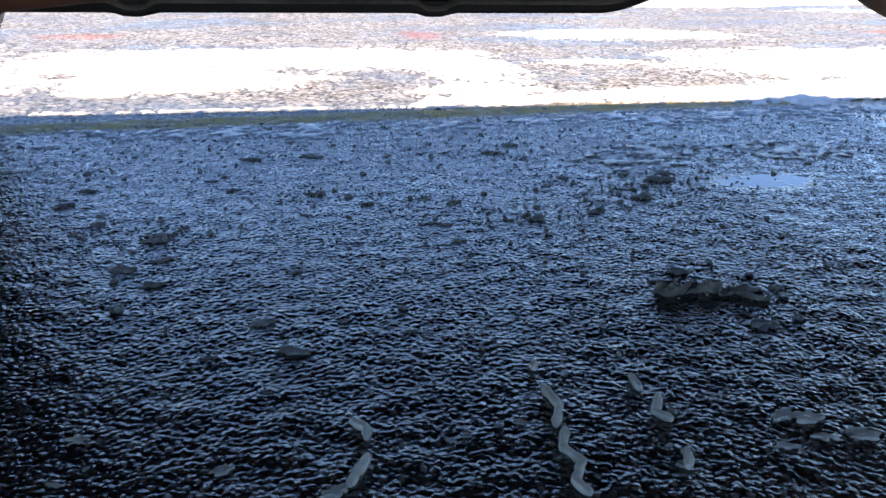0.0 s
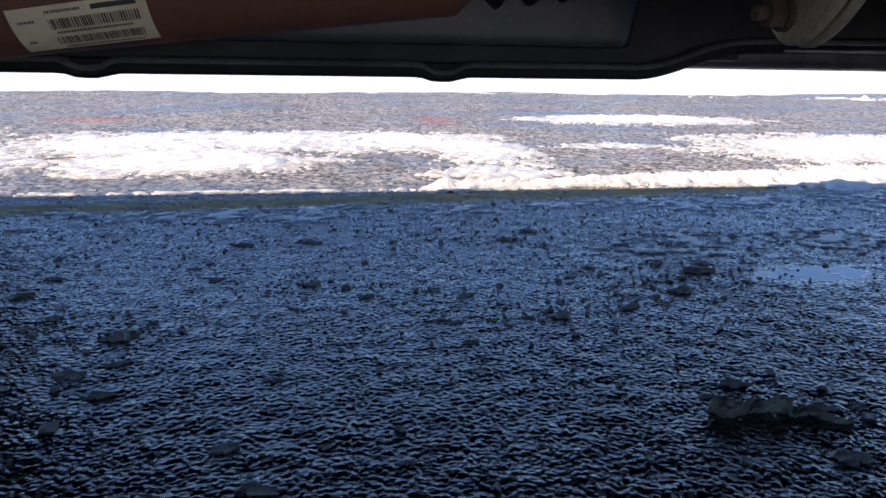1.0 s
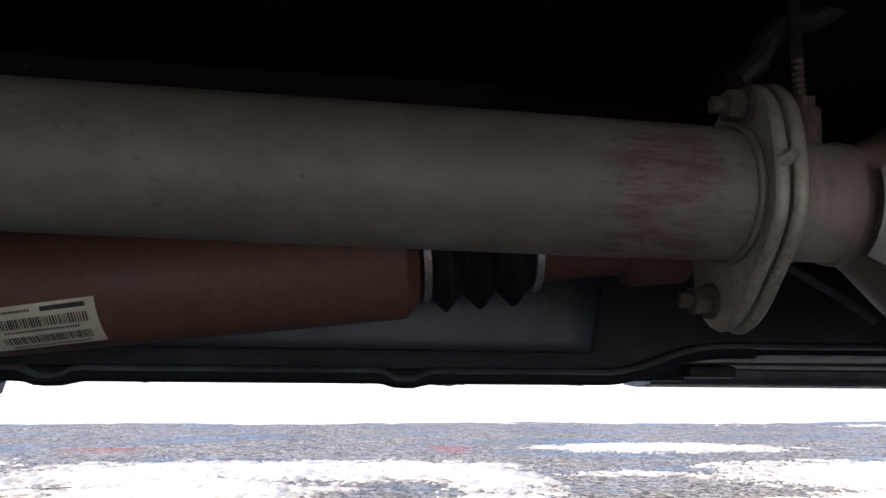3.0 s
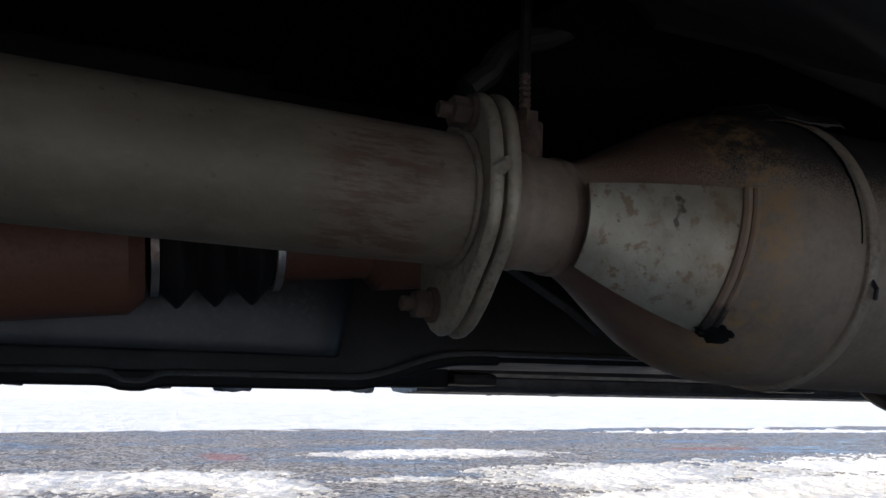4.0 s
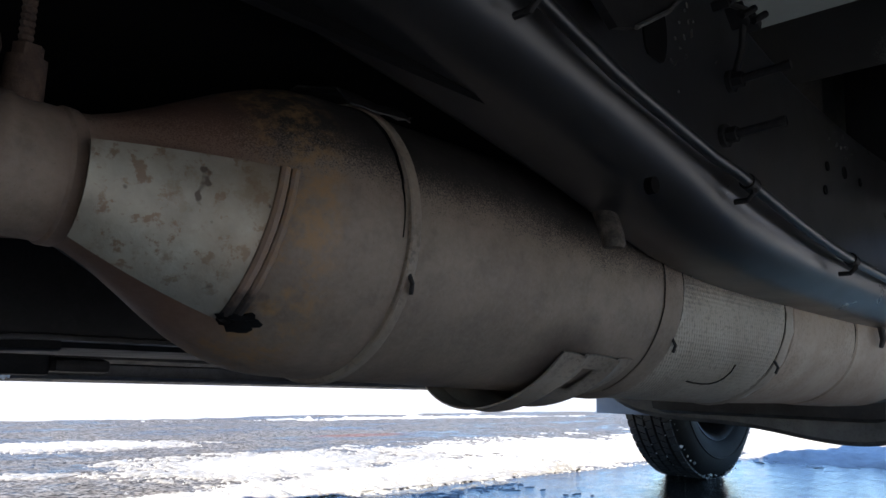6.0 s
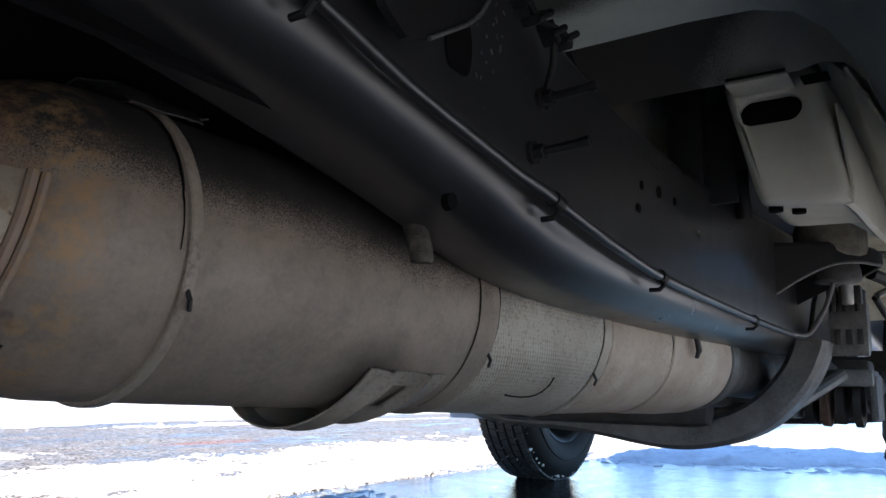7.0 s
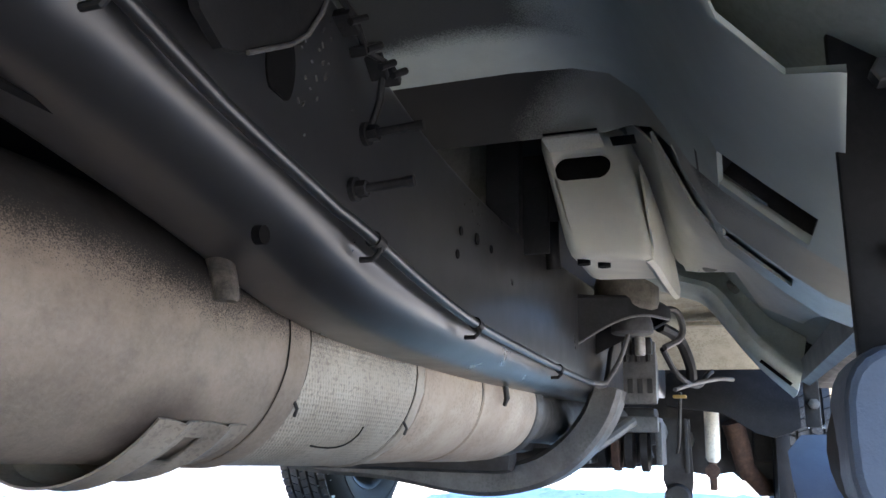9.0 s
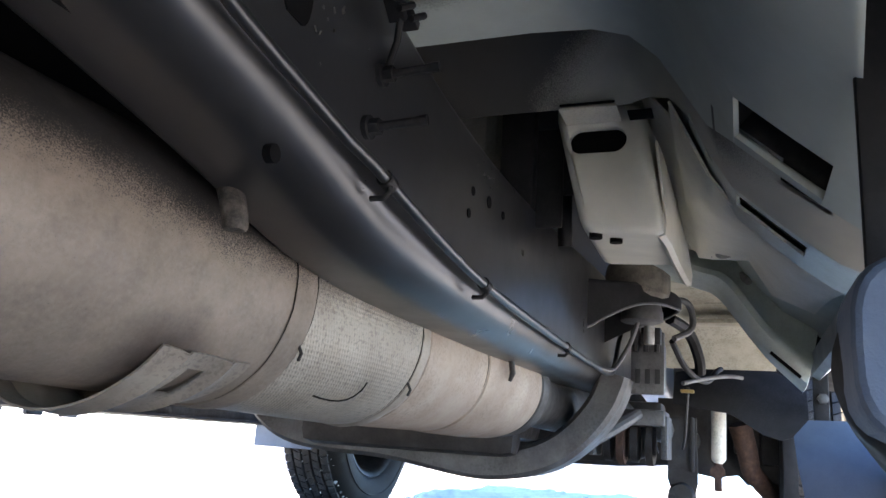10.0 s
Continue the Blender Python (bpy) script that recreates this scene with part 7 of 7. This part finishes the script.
hose("sensor_cable", [(2.4, -0.57, 0.47), (2.42, -0.565, 0.42), (2.44, -0.56, 0.36), (2.5, -0.55, 0.33)], 0.004, M_DARKSTEEL, "thin dark cable")
hose("line_tail", [(1.885, -0.434, 0.462), (1.95, -0.458, 0.456), (1.97, -0.468, 0.473), (2.0, -0.487, 0.514), (2.0, -0.502, 0.56)], 0.0045, M_ARM, "bent grey steel line")
hose("heater_hose", [(2.2, -0.545, 0.60), (2.3, -0.58, 0.59), (2.34, -0.60, 0.53), (2.36, -0.60, 0.50)], 0.013, M_BLACK, "thick black hose")
part("hose_tag", Mesh().box((2.36, -0.585, 0.455), (2.39, -0.555, 0.462), 0.002), plain("ochre_tag", (0.35, 0.24, 0.08)), truck, "small ochre tag")
se = Mesh().tube([(2.965, -0.617, 0.272), (3.01, -0.617, 0.272)], 0.021, 20)
se.tube([(2.98, -0.618, 0.285), (2.98, -0.619, 0.302)], 0.012, 12).box((2.97, -0.629, 0.218), (2.99, -0.607, 0.255), 0.005)
part("shock_eye", se, M_RUST, truck, "rusty lower shock eye")
part("axle_pad", Mesh().box((3.25, -0.78, 0.365), (3.3, -0.70, 0.385), 0.006), M_STEP, truck)
part("splash_strip", Mesh().box((2.98, -0.835, 0.15), (2.99, -0.795, 0.46), 0.004), M_BLACK, truck, "black splash strip")
part("skid_bar", Mesh().tube([(2.62, 0.5, 0.30), (2.6, 0.2, 0.298), (2.56, -0.2, 0.305), (2.54, -0.42, 0.315), (2.54, -0.48, 0.34)], 0.028, 14), M_DARKSTEEL, truck, "dark steel cross bar")
part("axle_housing", Mesh().tube([(3.2, 0.45, 0.33), (3.2, 0.3, 0.33), (3.2, -0.3, 0.335), (3.2, -0.52, 0.34)], [0.05, 0.075, 0.07, 0.055], 20), M_DARKSTEEL, truck, "grimy dark axle housing")
part("spring_seat", Mesh().box((2.52, -0.50, 0.345), (2.62, -0.28, 0.44), 0.012), M_DARKSTEEL, truck)
part("arm_brace", Mesh().tube([(2.2, -0.30, 0.30), (2.24, -0.36, 0.32), (2.3, -0.42, 0.365), (2.36, -0.46, 0.40)], 0.014, 10), M_ARM, truck, "grey bent brace")

# --- wheels
def wheel(y0, y1):
    """Tyre with grooved tread round the y axis, and its rim. y0 is the inner side."""
    w = abs(y1 - y0)
    s = 1 if y1 > y0 else -1
    R, RI = 0.40, 0.248
    sect = [(0.02, RI), (0.0, RI + 0.02), (-0.01, RI + 0.07), (-0.004, R - 0.045), (0.012, R - 0.018), (0.03, R - 0.004)]
    groove = []
    for k in range(1, 5):
        c = 0.020 + (w - 0.04) * k / 5
        groove += [(c - 0.006, R), (c - 0.004, R - 0.010), (c + 0.004, R - 0.010), (c + 0.006, R)]
    sect = sect + groove + [(w - a, r) for a, r in sect[::-1]]
    n = 96
    rings = [[(math.sin(2 * math.pi * k / n) * r, (y0 + s * a) - y0, math.cos(2 * math.pi * k / n) * r) for a, r in sect] for k in range(n)]
    t = Mesh().rings(rings + [rings[0]], close=True, caps=False)
    # tread blocks
    tread = Mesh()
    for k in range(76):
        a = 2 * math.pi * k / 76
        for j in range(5):
            c0 = 0.020 + (w - 0.04) * j / 5 + 0.0042
            c1 = 0.020 + (w - 0.04) * (j + 1) / 5 - 0.0042
            a2 = a + (0.03 if j % 2 else 0)
            m = Matrix.Rotation(a2, 4, "Y")
            hw = R * math.pi / 76 * (0.86 if j in (0, 4) else 0.95)
            sk = (0.003, -0.005, 0.005, -0.005, 0.003)[j]
            tread.add([m @ Vector(q) for q in ((-hw + sk, s * c0, R - 0.003), (hw + sk, s * c0, R - 0.003), (hw - sk, s * c1, R - 0.003), (-hw - sk, s * c1, R - 0.003), (-hw + sk + 0.001, s * c0, R + 0.005), (hw + sk - 0.001, s * c0, R + 0.005), (hw - sk - 0.001, s * c1, R + 0.005), (-hw - sk + 0.001, s * c1, R + 0.005))],
                  [(4, 5, 6, 7), (0, 1, 5, 4), (1, 2, 6, 5), (2, 3, 7, 6), (3, 0, 4, 7)])
    rim = Mesh()
    rs = [(0.015, RI + 0.012), (0.008, RI + 0.006), (0.012, RI - 0.006), (0.03, RI - 0.02), (0.07, RI - 0.03), (0.13, RI - 0.045), (0.155, 0.18), (0.16, 0.10), (0.16, 0.0)]
    rings = [[(math.sin(2 * math.pi * k / 64) * r, s * a, math.cos(2 * math.pi * k / 64) * r) for k in range(64)] for a, r in rs]
    rim.rings(rings, caps=False)
    return t, rim, tread


def put_wheel(x, y0, y1):
    t, r, blocks = wheel(y0, y1)
    hub = new("wheel")
    hub.location = (x, y0, 0.40)
    hub.parent = truck
    tagged(hub, "black tyre with snow in its tread on a grey steel rim")
    tyre = part("tyre", t, M_TYRE, hub, smooth=40)
    q0 = 1 if y1 > y0 else -1
    part("sidewall_ring", Mesh().rings([[(math.sin(6.28319 * k / 72) * r, q0 * a, math.cos(6.28319 * k / 72) * r) for k in range(72)] for a, r in ((-0.006, 0.318), (-0.0125, 0.320), (-0.0125, 0.324), (-0.006, 0.326))], caps=False), M_TYRE, tyre)
    tagged(part("tread", blocks, M_TREAD, tyre, "worn rubber tread blocks", smooth=40), kind="stuff")
    part("rim", r, M_RIM, hub, smooth=40)
    q = 1 if y1 > y0 else -1
    part("brake_drum", Mesh().tube([(0, q * 0.02, 0), (0, q * 0.03, 0), (0, q * 0.15, 0)], [0.13, 0.145, 0.145], 36).tube([(0, -q * 0.03, 0), (0, q * 0.03, 0)], 0.06, 24), M_RUST, hub, "rusty brake drum")
    rr = random.Random(int(x * 7 + y0 * 90))
    ps = Mesh()
    sgn = 1 if y1 > y0 else -1
    for k in range(420):
        a = rr.uniform(0, 6.283)
        shoulder = rr.random() < 0.4
        yy = sgn * (rr.gauss(0.014, 0.006) if shoulder else 0.020 + (abs(y1 - y0) - 0.04) * rr.choice((0.2, 0.4, 0.6, 0.8)) + rr.gauss(0, 0.004))
        rad = rr.gauss(0.388, 0.008) if shoulder else rr.uniform(0.395, 0.405)
        sz = rr.uniform(0.0015, 0.0045) * (2.3 if rr.random() < 0.2 else 1)
        c = Vector((math.sin(a) * rad, yy, math.cos(a) * rad))
        ico = ((0, 0, 1), (0.89, 0, 0.45), (0.28, 0.85, 0.45), (-0.72, 0.53, 0.45), (-0.72, -0.53, 0.45), (0.28, -0.85, 0.45), (0.72, 0.53, -0.45), (-0.28, 0.85, -0.45), (-0.89, 0, -0.45), (-0.28, -0.85, -0.45), (0.72, -0.53, -0.45), (0, 0, -1))
        tri = ((0, 1, 2), (0, 2, 3), (0, 3, 4), (0, 4, 5), (0, 5, 1), (1, 6, 2), (2, 7, 3), (3, 8, 4), (4, 9, 5), (5, 10, 1), (6, 7, 2), (7, 8, 3), (8, 9, 4), (9, 10, 5), (10, 6, 1), (11, 7, 6), (11, 8, 7), (11, 9, 8), (11, 10, 9), (11, 6, 10))
        ps.add([c + Vector(v) * sz * rr.uniform(0.5, 1.25) for v in ico], tri)
    tagged(part("packed_snow", ps, M_SNOW, hub, "bits of snow stuck to the tyre", smooth=0), kind="stuff")
    return hub


AXLE_EDGE = ((-0.42, 0.50), (-0.43, 0.30), (-0.52, 0.262), (-0.60, 0.250), (-0.67, 0.262), (-0.71, 0.235), (-0.77, 0.215), (-0.83, 0.225), (-0.86, 0.30), (-0.87, 0.50))
part("knuckle", Mesh().prism(list(AXLE_EDGE), 3.25, 3.30, Matrix(((0, 0, 1, 0), (1, 0, 0, 0), (0, 1, 0, 0), (0, 0, 0, 1)))).box((3.20, -0.80, 0.30), (3.26, -0.74, 0.44), 0.015).box((3.19, -0.71, 0.33), (3.26, -0.66, 0.42), 0.012), M_DARKSTEEL, truck, "grimy cast steering knuckle", smooth=30)
part("brake_backing", Mesh().tube([(3.40, -0.68, 0.40), (3.40, -0.70, 0.40), (3.40, -0.79, 0.40)], [0.15, 0.17, 0.17], 36).tube([(3.36, -0.60, 0.37), (3.38, -0.70, 0.38)], 0.06, 18), M_DARKSTEEL, truck, "grimy brake backing plate")
put_wheel(3.41, 0.70, 0.925)
put_wheel(3.42, -0.80, -1.025)
for s in (1, -1):
    put_wheel(-0.88, s * 0.685, s * 0.905)
    put_wheel(-0.88, s * 0.93, s * 1.15)
ra = Mesh().tube([(-0.88, -0.7, 0.40), (-0.88, 0.7, 0.40)], 0.05, 24)
ra.tube([(-0.72, 0, 0.38), (-0.76, 0, 0.38), (-0.80, 0, 0.39), (-1.0, 0, 0.40), (-1.05, 0, 0.40)], [0.05, 0.1, 0.16, 0.16, 0.08], 28)
part("rear_axle", ra, M_DARKSTEEL, truck, "grimy rear axle with round casing")

# Black sheet added to close the sky gap between bed and cab.
part("bed_gap_sheet", Mesh().box((0.1, -0.86, 0.762), (0.9, 0.95, 0.776), 0.003), M_DEEP_BLACK, truck)

# --- body above, mostly unseen; it closes the view upwards and casts the truck's shadow
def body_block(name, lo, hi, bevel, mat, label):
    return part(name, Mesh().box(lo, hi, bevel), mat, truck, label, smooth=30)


# Unseen sheet added to darken the upper side of pipe and canister.
part("light_block_skirt", Mesh().box((-0.42, -1.0, 0.41), (0.5, -0.985, 0.80), 0.004), M_BLACK, truck, "unseen black sheet blocking light from the near side")
# Unseen bed sized to cast the shadow edge; its black stands in for shade.
body_block("flat_bed", (-3.2, -1.0, 0.78), (0.46, 1.15, 0.96), 0.03, M_DEEP_BLACK, "flat load bed over the rear wheels, black for the shade beneath")
body_block("cab_body", (0.47, -0.90, 0.86), (2.75, 0.90, 1.95), 0.2, M_BODY, "grey painted cab")
body_block("bonnet", (2.70, -0.93, 0.76), (4.35, 0.93, 1.3), 0.12, M_BODY, "grey painted bonnet")
part("far_sill", Mesh().box((0.9, 0.80, 0.355), (2.75, 0.97, 0.87), 0.03), M_DARKSTEEL, truck, "dark lower edge of the far body side")
# Black rather than body grey, to keep bounced light off the frame rail.
part("near_door_skin", Mesh().box((0.5, -0.97, 0.50), (2.75, -0.86, 0.87), 0.03), M_BLACK, truck, "black lower edge of the near body side")
part("front_bumper", Mesh().box((4.2, -0.95, 0.45), (4.45, 0.95, 0.80), 0.05), M_DARKSTEEL, truck, "dark steel front bumper")
part("engine_sump", Mesh().box((2.5, -0.24, 0.45), (3.3, 0.24, 0.9), 0.06), M_DARKSTEEL, truck)
part("gearbox", Mesh().box((1.35, -0.15, 0.47), (2.5, 0.17, 0.78), 0.06), M_DARKSTEEL, truck, "grimy gearbox casing")
